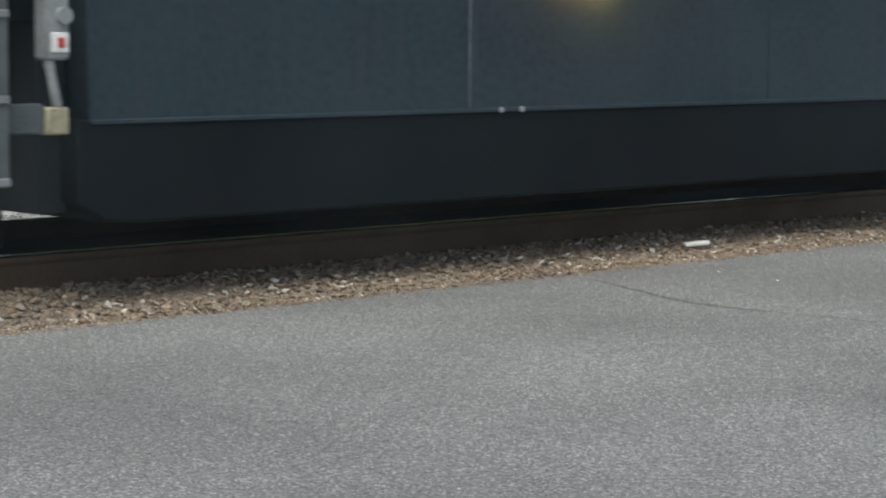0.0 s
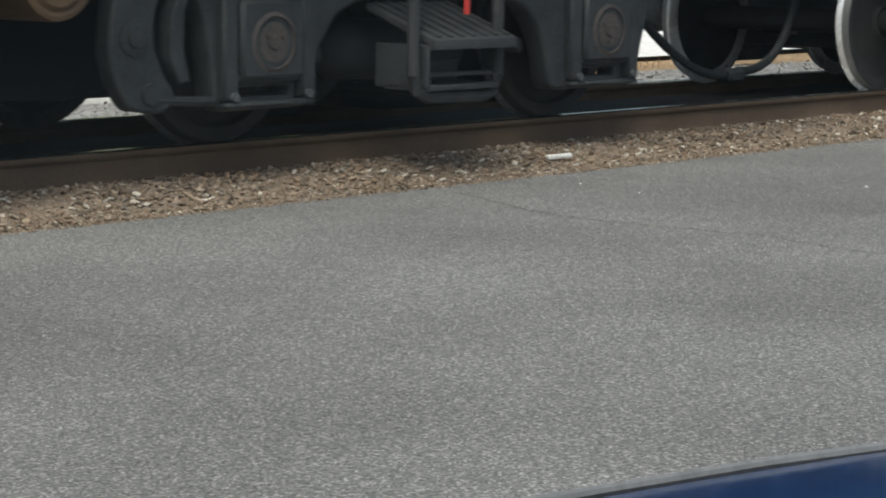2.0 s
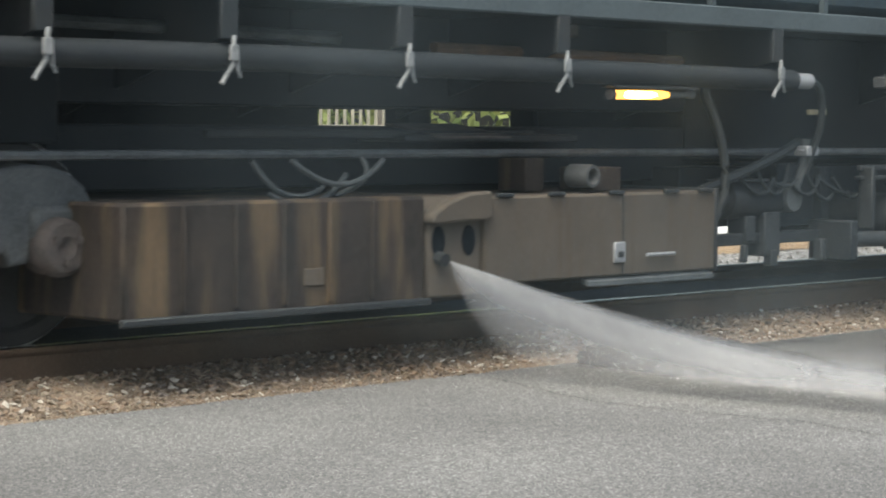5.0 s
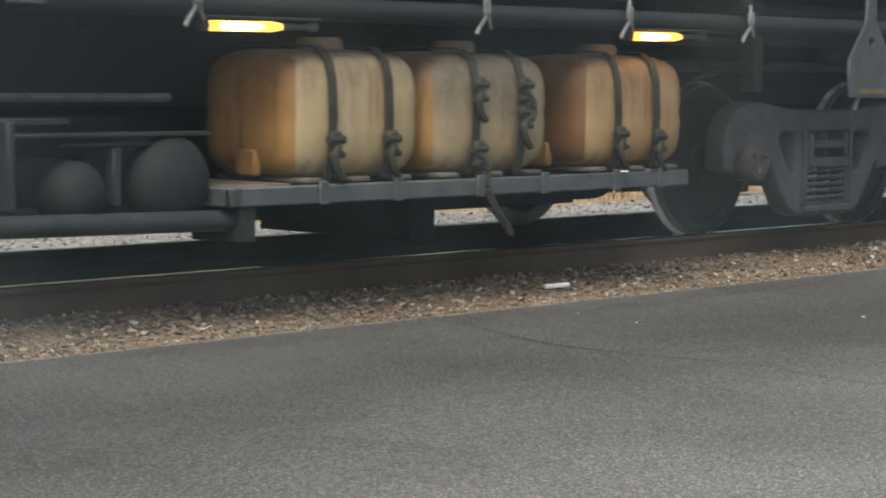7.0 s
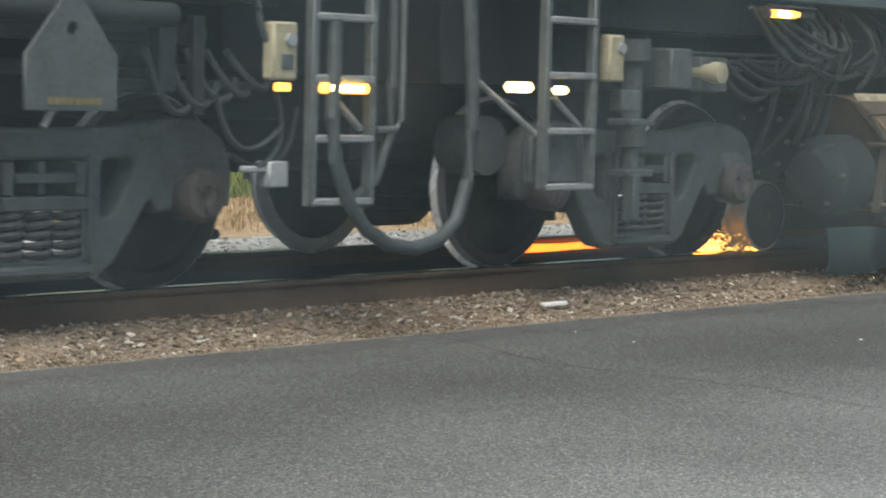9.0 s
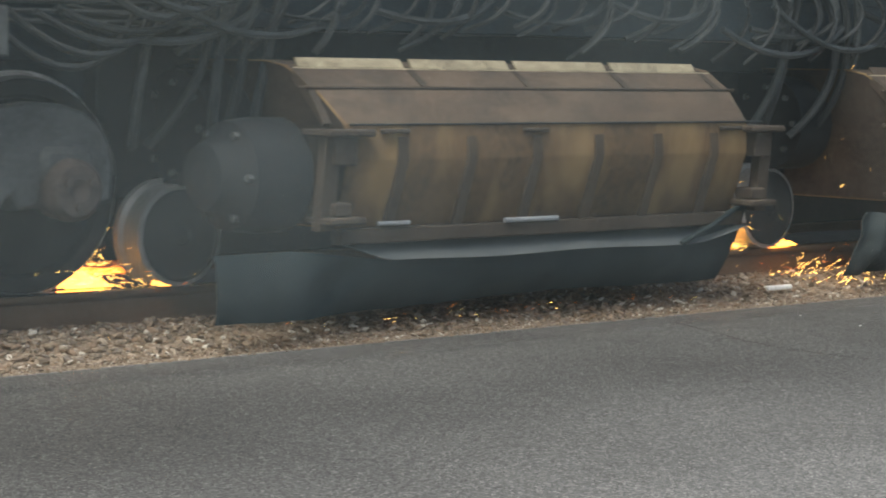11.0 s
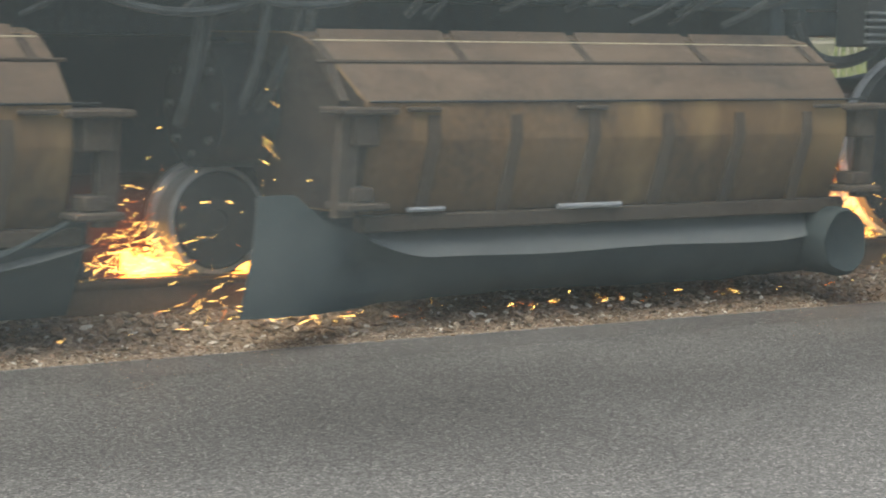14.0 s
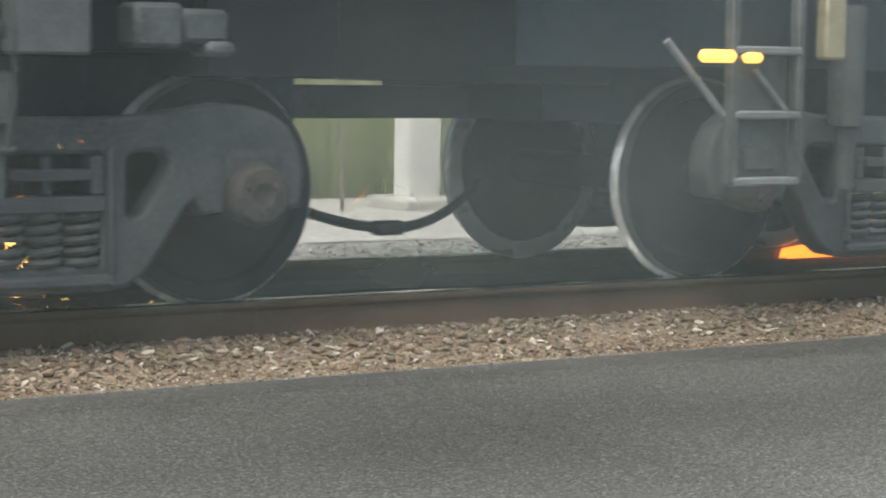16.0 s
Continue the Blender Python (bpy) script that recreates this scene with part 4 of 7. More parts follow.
def water_car():
    ob = rider("water_car", 27.0, label="slate-grey service car with equipment boxes and pipes underneath", category="rail car", group="cars of the train")
    freight_truck(ob, 20.47)
    freight_truck(ob, 33.87)
    # thin bars paint the light caught by the frame's diagonal arms
    part("brake_strap", bar((19.66, 7.84, 0.86), (19.74, 7.84, 0.76), (20.03, 7.84, 0.45), r=0.018, seg=6), M["spring"], ob, "pale bar for the light on the frame arm")
    part("brake_strap", boxes((20.80, 20.86, 7.83, 7.85, 0.44, 0.86), bevel=0.004), M["box_tan"], ob)
    part("side_sill", boxes((18.7, 36.0, 7.5, 7.56, 1.775, 1.885), (18.7, 36.0, 10.44, 10.5, 1.775, 1.885)), M["sill"], ob, "slate-grey side sill")
    part("car_body", boxes((18.8, 35.9, 7.62, 10.38, 1.90, 4.3), bevel=0.05), M["paint_blue"], ob)
    for k in range(16):
        part("side_post", boxes((19.0 + k * 1.1, 19.04 + k * 1.1, 7.58, 7.62, 1.89, 4.2), bevel=0.004), M["sill"], ob)
    part("floor", boxes((18.8, 35.9, 7.57, 10.43, 1.80, 1.88)), M["body_dark"], ob)
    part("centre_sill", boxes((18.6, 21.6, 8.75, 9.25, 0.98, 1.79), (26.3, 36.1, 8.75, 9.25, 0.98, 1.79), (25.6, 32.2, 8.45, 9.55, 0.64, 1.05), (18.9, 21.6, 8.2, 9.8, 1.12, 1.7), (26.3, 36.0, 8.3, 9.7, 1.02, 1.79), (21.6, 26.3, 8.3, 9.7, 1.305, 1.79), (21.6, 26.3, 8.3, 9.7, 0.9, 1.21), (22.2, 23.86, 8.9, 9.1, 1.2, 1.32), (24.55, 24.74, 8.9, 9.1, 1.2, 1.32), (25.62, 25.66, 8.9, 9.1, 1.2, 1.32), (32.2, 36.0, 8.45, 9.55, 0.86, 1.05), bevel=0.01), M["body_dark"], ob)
    for u in (21.0, 22.0, 23.1, 24.25, 26.13, 28.2, 30.11, 31.27, 32.4):
        outrigger(ob, u)
    p1 = part("wrapped_pipe", bar((19.6, 7.56, 1.495), (22.3, 7.56, 1.51), (24.4, 7.56, 1.50), (26.35, 7.56, 1.49), r=0.062, seg=12), M["pipe_wrap"], ob, "dark grey wrapped pipe")
    part("ferrule", bar((26.35, 7.56, 1.49), (26.52, 7.56, 1.488), r=0.045, seg=12), M["galv"], p1)
    part("pipe_tail", bar(*arc((26.52, 7.56, 1.488), (26.72, 7.56, 1.49), (26.70, 7.6, 1.2)), (26.70, 7.7, 0.95), r=0.022), M["hose_dark"], p1)
    p2 = part("wrapped_pipe", bar((27.30, 7.56, 1.49), (27.42, 7.56, 1.49), (29.5, 7.56, 1.485), (32.0, 7.56, 1.49), (34.3, 7.56, 1.49), r=0.055, seg=12), M["pipe_wrap"], ob, "dark grey wrapped pipe")
    part("tap", boxes((27.26, 27.40, 7.50, 7.60, 1.46, 1.53), (27.68, 27.72, 7.5, 7.54, 1.53, 1.66), (27.62, 27.80, 7.49, 7.53, 1.62, 1.65)), M["spring"], p2)
    # the rust tone also carries the orange light of the nearby lamp
    part("inner_pipe", bar((23.6, 7.80, 1.60), (25.6, 7.80, 1.585), r=0.032), M["rust_and_lamp_tint"], ob, "rusty inner pipe, tinted for the lamp's orange light")
    part("inner_pipe", bar((21.0, 7.95, 1.66), (23.5, 7.95, 1.63), r=0.03), M["hose"], ob)
    part("side_plate", boxes((24.60, 24.72, 7.8, 7.83, 1.69, 1.76)), M["box_tan"], ob)
    part("control_rod", bar((20.6, 7.9, 1.075), (28.4, 7.9, 1.07), r=0.022), M["ladder"], ob)
    tube_lamp(ob, 24.70, 25.17, 1.385)
    tube_lamp(ob, 28.31, 28.77, 1.395)
    tube_lamp(ob, 31.36, 31.82, 1.405)
    part("frame_web", boxes((22.3, 24.6, 8.0, 8.04, 1.15, 1.19), (23.55, 24.9, 7.95, 8.3, 1.13, 1.17)), M["frame_dark"], ob)
    part("folded_plate", section([(7.9, 1.15), (8.3, 1.215), (8.3, 1.225), (7.9, 1.16)], 23.75, 24.3), M["rusty_cap"], ob)
    # equipment boxes
    dirty = part("equipment_box", boxes((21.42, 23.26, 7.52, 10.4, 0.37, 0.875), bevel=0.015), M["box_rust"], ob, "rust-streaked equipment box")
    for u in (21.75, 22.05, 22.34, 22.62, 22.9):
        part("stiffener", boxes((u - 0.012, u + 0.012, 7.50, 7.525, 0.40, 0.86), bevel=0.004), M["box_rust"], dirty)
    part("bottom_lip", boxes((21.40, 23.28, 7.49, 7.53, 0.35, 0.385)), M["frame_dark"], dirty)
    part("label_plate", boxes((22.46, 22.58, 7.508, 7.521, 0.48, 0.56), bevel=0.003), M["box_tan"], dirty)
    port = part("port_housing", section([(7.52, 0.38), (7.52, 0.76), (7.62, 0.87), (10.4, 0.87), (10.4, 0.38)], 23.27, 23.655, 0.012), M["box_tan"], ob, "brown housing with two oval ports")
    link("port_hood", plate(rounded([(23.255, 0.752), (23.27, 0.785), (23.36, 0.835), (23.50, 0.872), (23.66, 0.885), (23.66, 0.765), (23.45, 0.762)], 0.02), [], 7.455, 7.545, 0.012), M["box_tan"], port, "scooped brown hood over the ports")
    for u in (23.345, 23.56):
        part("port_hole", link_hole(u), M["paint_and_void_black"], port, "black oval port")
    part("nozzle_pipe", bar((23.345, 7.56, 0.585), (23.345, 7.47, 0.565), r=0.035), M["frame_dark"], port)
    clean = part("equipment_box", boxes((23.665, 25.55, 7.50, 10.4, 0.43, 0.865), bevel=0.012), M["box_tan"], ob, "plain mud-tan equipment box")
    part("door_seam", boxes((24.735, 24.743, 7.497, 7.503, 0.44, 0.855), bevel=0), M["frame_dark"], clean)
    for u in (23.8, 24.2, 24.68, 25.15, 25.45):
        part("hinge", boxes((u - 0.06, u + 0.06, 7.485, 7.51, 0.862, 0.882), bevel=0.004), M["frame_dark"], clean)
    part("latch", boxes((24.66, 24.75, 7.485, 7.505, 0.50, 0.61), bevel=0.006), M["galv"], clean, "worn grey latch")
    part("latch_grip", boxes((24.685, 24.725, 7.476, 7.49, 0.53, 0.56), bevel=0.004), M["frame_dark"], clean)
    part("handle", bar((24.92, 7.48, 0.535), (25.16, 7.48, 0.535), r=0.01), M["galv"], clean)
    part("drip_rail", section([(7.49, 0.385), (7.49, 0.41), (7.54, 0.43), (7.54, 0.40)], 24.45, 25.53), M["ladder"], clean)
    part("end_flange", boxes((25.55, 25.585, 7.50, 10.3, 0.42, 0.88)), M["frame_dark"], clean)
    ring = lathe(bmesh.new(), [(0.035, 0.02), (0.035, -0.02), (0.042, -0.03), (0.058, -0.03), (0.062, -0.02), (0.062, 0.12), (0.035, 0.12), (0.035, 0.02)], 24, at(24.60, 7.62, 0.955), caps=False)
    part("pipe_stub", ring, M["spring"], ob, "open grey pipe end")
    part("valve_block", boxes((24.68, 24.92, 7.66, 7.9, 0.87, 1.0), (24.3, 24.45, 7.8, 8.0, 0.87, 1.05)), M["box_rust"], ob)
    for a, b, c in (((22.4, 7.7, 0.9), (22.6, 7.6, 0.75), (22.9, 7.7, 0.98)), ((22.5, 7.65, 1.05), (22.8, 7.6, 0.82), (23.1, 7.65, 1.05)), ((22.3, 7.7, 1.05), (22.45, 7.65, 0.8), (22.75, 7.7, 0.92)), ((22.8, 7.68, 0.88), (23.05, 7.62, 0.95), (23.0, 7.7, 1.06))):
        part("cable", bar(*arc(a, b, c), r=0.014, seg=6), M["hose"], ob)
    part("drop_hose", bar((25.56, 7.6, 1.45), *arc((25.58, 7.6, 1.38), (25.78, 7.58, 1.1), (25.74, 7.58, 0.85)), (25.68, 7.6, 0.70), r=0.027, seg=10), M["hose_dark"], ob, "thick dark drop hose")
    # pump group and lower frame
    part("low_beam", boxes((25.6, 28.6, 7.78, 7.86, 0.53, 0.60), (25.62, 25.78, 7.7, 7.95, 0.5, 0.72), (26.98, 27.06, 7.55, 7.86, 0.42, 0.66), (28.50, 28.60, 7.52, 7.86, 0.42, 0.62)), M["frame_dark"], ob)
    part("cross_pipe", bar((27.02, 7.60, 0.545), (28.55, 7.60, 0.52), r=0.048, seg=12), M["cast_dark"], ob)
    pump = part("pump", tube(bmesh.new(), [(26.0, 7.85, 0.80), (26.05, 7.85, 0.80), (26.06, 7.85, 0.80), (26.5, 7.85, 0.79), (26.52, 7.85, 0.79), (26.6, 7.85, 0.79)], [0.07, 0.09, 0.12, 0.12, 0.09, 0.09], 18), M["frame_dark"], ob, "dark cylindrical pump")
    part("pump_end", lathe(bmesh.new(), [(0.03, -0.01), (0.08, -0.01), (0.09, 0.02), (0.09, 0.1)], 20, at(26.66, 7.75, 0.80)), M["cast"], pump)
    part("pump_leg", boxes((26.36, 26.52, 7.74, 7.92, 0.46, 0.72), (26.40, 26.47, 7.72, 7.78, 0.40, 0.5), (26.2, 26.3, 7.76, 7.9, 0.55, 0.7)), M["cast_dark"], pump)
    part("pump_cover", boxes((26.05, 26.45, 7.76, 7.95, 0.90, 0.915), (26.1, 26.15, 7.8, 7.9, 0.85, 0.9)), M["ladder"], pump)
    part("engine", boxes((26.7, 27.1, 7.9, 8.5, 0.62, 1.0), (26.0, 28.3, 8.1, 9.6, 0.62, 0.98), (27.08, 27.16, 7.84, 8.0, 0.6, 0.98)), M["body_dark"], ob)
    part("valve_stem", boxes((26.86, 26.92, 7.68, 7.74, 0.42, 0.55), (26.05, 26.09, 7.66, 7.7, 0.44, 0.54), (27.28, 27.32, 7.6, 7.7, 0.6, 0.98)), M["cast_dark"], ob)
    for k in range(7):
        a = 26.1 + 0.16 * k
        part("cable", bar(*arc((a, 7.75, 0.95 + 0.05 * math.sin(k * 2.0)), (a + 0.15, 7.68, 0.72 + 0.08 * math.sin(k * 4.1)), (a + 0.35, 7.75, 0.92 + 0.1 * math.sin(k))), r=0.012, seg=6), M["hose_dark"], ob)
    part("riser", bar((26.70, 7.7, 1.15), (26.69, 7.7, 1.0), (26.66, 7.74, 0.86), r=0.028), M["cast"], ob)
    part("riser_valve", boxes((26.64, 26.76, 7.64, 7.74, 1.05, 1.11), (26.60, 26.80, 7.66, 7.70, 1.075, 1.09)), M["galv"], ob)
    part("diagonal_hose", bar(*arc((25.75, 7.75, 0.86), (26.3, 7.7, 1.0), (26.7, 7.75, 1.13)), r=0.03), M["hose_dark"], ob)
    # cream colour stands in for lamplight on a small folded plate
    part("lamplit_plate", boxes((26.62, 26.80, 7.62, 7.64, 1.295, 1.325), bevel=0.003), M["junction"], ob)
    for u, r, z in ((27.70, 0.15, 0.66), (28.24, 0.215, 0.70)):
        part("air_reservoir", lathe(bmesh.new(), [(0.01, -0.12), (r * 0.5, -0.105), (r * 0.8, -0.07), (r * 0.96, -0.02), (r, 0.05), (r, 0.9)], 28, at(u, 7.70, z)), M["pipe_wrap"], ob, "dark grey domed air reservoir")
    part("rack", boxes((27.25, 28.45, 7.66, 7.72, 0.90, 0.925), (27.30, 27.36, 7.66, 7.72, 0.60, 0.90), (27.62, 28.36, 7.68, 7.74, 0.86, 0.88), (27.9, 27.95, 7.68, 7.74, 0.6, 0.86), (27.25, 27.65, 7.66, 7.70, 0.955, 0.99)), M["cast_dark"], ob)
    # tank deck
    deck = part("tank_deck", boxes((28.42, 31.86, 7.50, 7.54, 0.585, 0.672), (28.42, 31.86, 7.54, 10.4, 0.60, 0.62), (28.42, 28.50, 7.5, 10.4, 0.585, 0.675)), M["ladder"], ob, "grey steel deck edge")
    for u in (29.0, 29.5, 30.1, 30.6, 31.2, 31.6):
        part("stake", boxes((u - 0.03, u + 0.03, 7.485, 7.50, 0.58, 0.69), bevel=0.004), M["ladder"], deck)
    part("block", boxes((28.55, 28.86, 7.56, 8.2, 0.625, 0.68), bevel=0.01), M["bark"], deck, "grey timber block")
    part("under_beam", boxes((28.5, 32.2, 8.6, 8.7, 0.42, 0.62), (30.55, 30.75, 8.4, 9.6, 0.28, 0.6)), M["body_dark"], ob)
    part("loose_strap", bar((30.13, 7.48, 0.62), (30.20, 7.47, 0.5), (30.30, 7.46, 0.385), r=0.022, seg=5), M["strap"], ob)
    # jacking pad plate
    jp = [(33.575, 1.075), (34.045, 1.075), (34.045, 1.30), (33.86, 1.53), (33.85, 1.72), (33.77, 1.72), (33.76, 1.53), (33.575, 1.30)]
    hole = [(33.81 + 0.035 * math.cos(k * math.tau / 14), 1.41 + 0.035 * math.sin(k * math.tau / 14)) for k in range(14)]
    jack = link("jack_plate", plate([(x - 0.12, z) for x, z in jp], [[(x - 0.12, z) for x, z in hole]], 7.475, 7.50, 0.006), M["cast"], ob, "grey steel jacking plate with yellow stencil")
    st = bmesh.new()
    for k in range(8):
        box(st, 33.56 + 0.036 * k, 33.585 + 0.036 * k, 7.470, 7.476, 1.095, 1.125, bevel=0)
    part("stencil", st, M["yellow"], jack)
    part("pull_rod", bar((33.62, 7.52, 1.07), (33.575, 7.52, 1.0), r=0.016), M["white_clamp"], jack)
    part("bent_pipe", bar(*arc((32.2, 8.0, 1.05), (32.8, 7.95, 1.30), (33.5, 7.9, 1.25)), r=0.016), M["hose_dark"], ob)
    for u0, u1, y, z, r in ((31.9, 35.0, 8.05, 1.42, 0.05), (32.2, 34.9, 8.15, 1.25, 0.035), (32.0, 35.2, 7.9, 1.60, 0.04), (34.2, 35.0, 7.85, 1.18, 0.03)):
        part("brake_pipe", bar((u0, y, z), (u1, y, z), r=r), M["cast_dark"], ob)
    part("brake_cylinder", tube(bmesh.new(), [(34.1, 8.2, 1.40), (34.15, 8.2, 1.40), (34.7, 8.2, 1.40), (34.75, 8.2, 1.40)], [0.10, 0.16, 0.16, 0.06], 20), M["cast_dark"], ob)
    for k in range(5):
        part("brake_hose", bar(*arc((34.3 + 0.12 * k, 7.75, 1.35), (34.4 + 0.14 * k, 7.65, 0.85 + 0.06 * k), (34.65 + 0.1 * k, 7.75, 1.22)), r=0.016, seg=6), M["hose"], ob)
    part("bracket", boxes((34.35, 34.45, 7.7, 7.8, 1.15, 1.45), (34.55, 34.62, 7.7, 7.76, 1.05, 1.5), (32.9, 33.0, 7.8, 7.9, 1.1, 1.7)), M["cast_dark"], ob)
    # end of the car: ladder, switch box, lamps, hoses
    ladder(ob, 35.07, 35.50, 0.64, 1.78, 7.5, (0.66, 0.955, 1.235, 1.52), "worn grey end ladder")
    part("brace", bar((35.22, 7.52, 1.17), (35.44, 7.52, 1.0), r=0.018), M["rung"], ob)
    lamp = part("work_lamp", boxes((35.12, 35.44, 7.45, 7.50, 1.165, 1.215), bevel=0.015), M["glow"], ob, "lit amber lamp")
    part("lamp_core", boxes((35.17, 35.38, 7.44, 7.452, 1.175, 1.205), bevel=0.004), M["glow_core"], lamp, "bright lamp core")
    part("side_lamp", boxes((34.90, 34.97, 7.5, 7.56, 1.17, 1.21), bevel=0.01), M["glow"], ob)
    jb = part("switch_box", boxes((34.82, 34.975, 7.47, 7.55, 1.22, 1.485), bevel=0.012), M["junction"], ob, "cream switch box")
    part("knob", bar((34.92, 7.45, 1.405), (34.92, 7.47, 1.405), r=0.03, seg=12), M["galv"], jb)
    part("socket", boxes((34.87, 34.94, 7.46, 7.475, 1.27, 1.34), bevel=0.004), M["ladder"], jb)
    part("conduit", bar(*arc((34.80, 7.55, 1.75), (34.74, 7.52, 1.45), (34.85, 7.52, 1.38)), r=0.016), M["hose"], ob)
    part("loop_hose", bar((35.22, 7.48, 1.5), (35.19, 7.46, 1.05), (35.21, 7.45, 0.85), (35.30, 7.45, 0.66), (35.42, 7.45, 0.53), (35.58, 7.45, 0.45), (35.76, 7.45, 0.425), (35.93, 7.45, 0.46),
                          (36.06, 7.45, 0.56), (36.13, 7.45, 0.75), (36.16, 7.45, 1.0), (36.155, 7.46, 1.3), (36.14, 7.48, 1.75), r=0.036, seg=10), M["hose"], ob, "thick sagging grey hose between the cars")
    part("loop_hose", bar((35.68, 7.55, 1.75), (35.66, 7.53, 1.2), (35.64, 7.52, 0.98), (35.55, 7.52, 0.76), (35.36, 7.52, 0.64), r=0.028, seg=10), M["hose"], ob)
    part("grab_iron", bar((35.52, 7.5, 1.0), (35.66, 7.5, 1.0), (35.70, 7.5, 1.04), (35.70, 7.5, 1.75), r=0.016), M["ladder"], ob)
    part("valve", boxes((34.86, 34.98, 7.52, 7.62, 0.73, 0.85), (34.72, 34.9, 7.54, 7.58, 0.80, 0.83)), M["galv"], ob)
    for a, b, c in (((34.6, 7.6, 1.15), (34.65, 7.55, 0.75), (34.95, 7.55, 1.0)), ((34.95, 7.6, 1.2), (35.05, 7.55, 0.9), (34.80, 7.55, 0.82)), ((34.7, 7.62, 0.88), (35.0, 7.55, 0.7), (35.1, 7.6, 1.1))):
        part("cable", bar(*arc(a, b, c), r=0.014, seg=6), M["hose_dark"], ob)
    part("end_sill", boxes((34.9, 36.0, 7.9, 10.1, 1.25, 1.78), (35.4, 36.1, 8.5, 9.5, 0.75, 1.25)), M["body_dark"], ob)
    part("air_hose", bar(*arc((34.85, 8.7, 0.62), (35.1, 8.7, 0.40), (35.6, 8.7, 0.42)), r=0.028), M["hose_dark"], ob)
    return ob


def link_hole(u):
    bm = bmesh.new()
    loop = [(u + 0.045 * math.cos(a), 0.655 + 0.075 * math.sin(a)) for a in [k * math.tau / 18 for k in range(18)]]
    f = [bm.verts.new(at(x, 7.514, z)) for x, z in loop]
    g = [bm.verts.new(at(x, 7.53, z)) for x, z in loop]
    bm.faces.new(f)
    for i in range(18):
        bm.faces.new((f[i], f[(i + 1) % 18], g[(i + 1) % 18], g[i]))
    bmesh.ops.recalc_face_normals(bm, faces=bm.faces)
    return bm


def water_tank(u0, u1, label, side, end):
    """A pillow-shaped plastic tank with a lid, a moulded seam and two webbing straps with ratchets."""
    ob = rider("water_tank", (u0 + u1) / 2, 7.9, 0.672, label=label, category="water tank", group="tanks strapped on the deck")
    hx, hy, hz = (u1 - u0) / 2, 0.335, 0.31
    bm = bmesh.new()
    bmesh.ops.create_cube(bm, size=2)
    bmesh.ops.subdivide_edges(bm, edges=bm.edges[:], cuts=11, use_grid_fill=True)
    for v in bm.verts:
        p = v.co.copy()
        n = (abs(p.x) ** 5.5 + abs(p.y) ** 5 + abs(p.z) ** 5.5) ** (1 / 5.3)
        q = p / max(n, 1e-6)
        q.y *= 1 + 0.06 * (1 - q.z * q.z)
        q.x *= 1 + 0.03 * (1 - q.z * q.z)
        groove = 0.985 if abs(q.z - 0.05) < 0.06 else 1.0
        v.co = Vector((q.x * hx * groove, q.y * hy * groove, (q.z + 1) * hz + 0.012))
    bm.normal_update()
    for f in bm.faces:
        f.smooth = True
        if f.calc_center_median().z > hz * 1.9:
            f.material_index = 1
        elif abs(f.normal.x) > 0.5:
            f.material_index = 2
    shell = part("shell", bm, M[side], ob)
    shell.data.materials.append(M["tank_grimy"])
    shell.data.materials.append(M[end])
    lid = bmesh.new()
    lathe(lid, [(0.02, 0.05), (0.10, 0.05), (0.115, 0.03), (0.115, -0.02)], 24)
    bmesh.ops.rotate(lid, verts=lid.verts, cent=(0, 0, 0), matrix=Matrix.Rotation(radians(90), 3, "X"))
    bmesh.ops.translate(lid, verts=lid.verts, vec=(0.05, 0, 2 * hz + 0.02))
    part("lid", lid, M["tank_grimy"], ob, "grimy round screw lid")
    part("outlet", boxes((u0 - 0.018, u0 + 0.03, 7.80, 7.94, 0.70, 0.83), bevel=0.012), M["tank"], ob)
    skid = bmesh.new()
    for f in (-0.8, -0.1, 0.55):
        box(skid, (u0 + u1) / 2 + f * hx, (u0 + u1) / 2 + (f + 0.28) * hx, 7.57, 8.2, 0.672, 0.70)
    part("skid", skid, M["bark"], ob)
    return ob


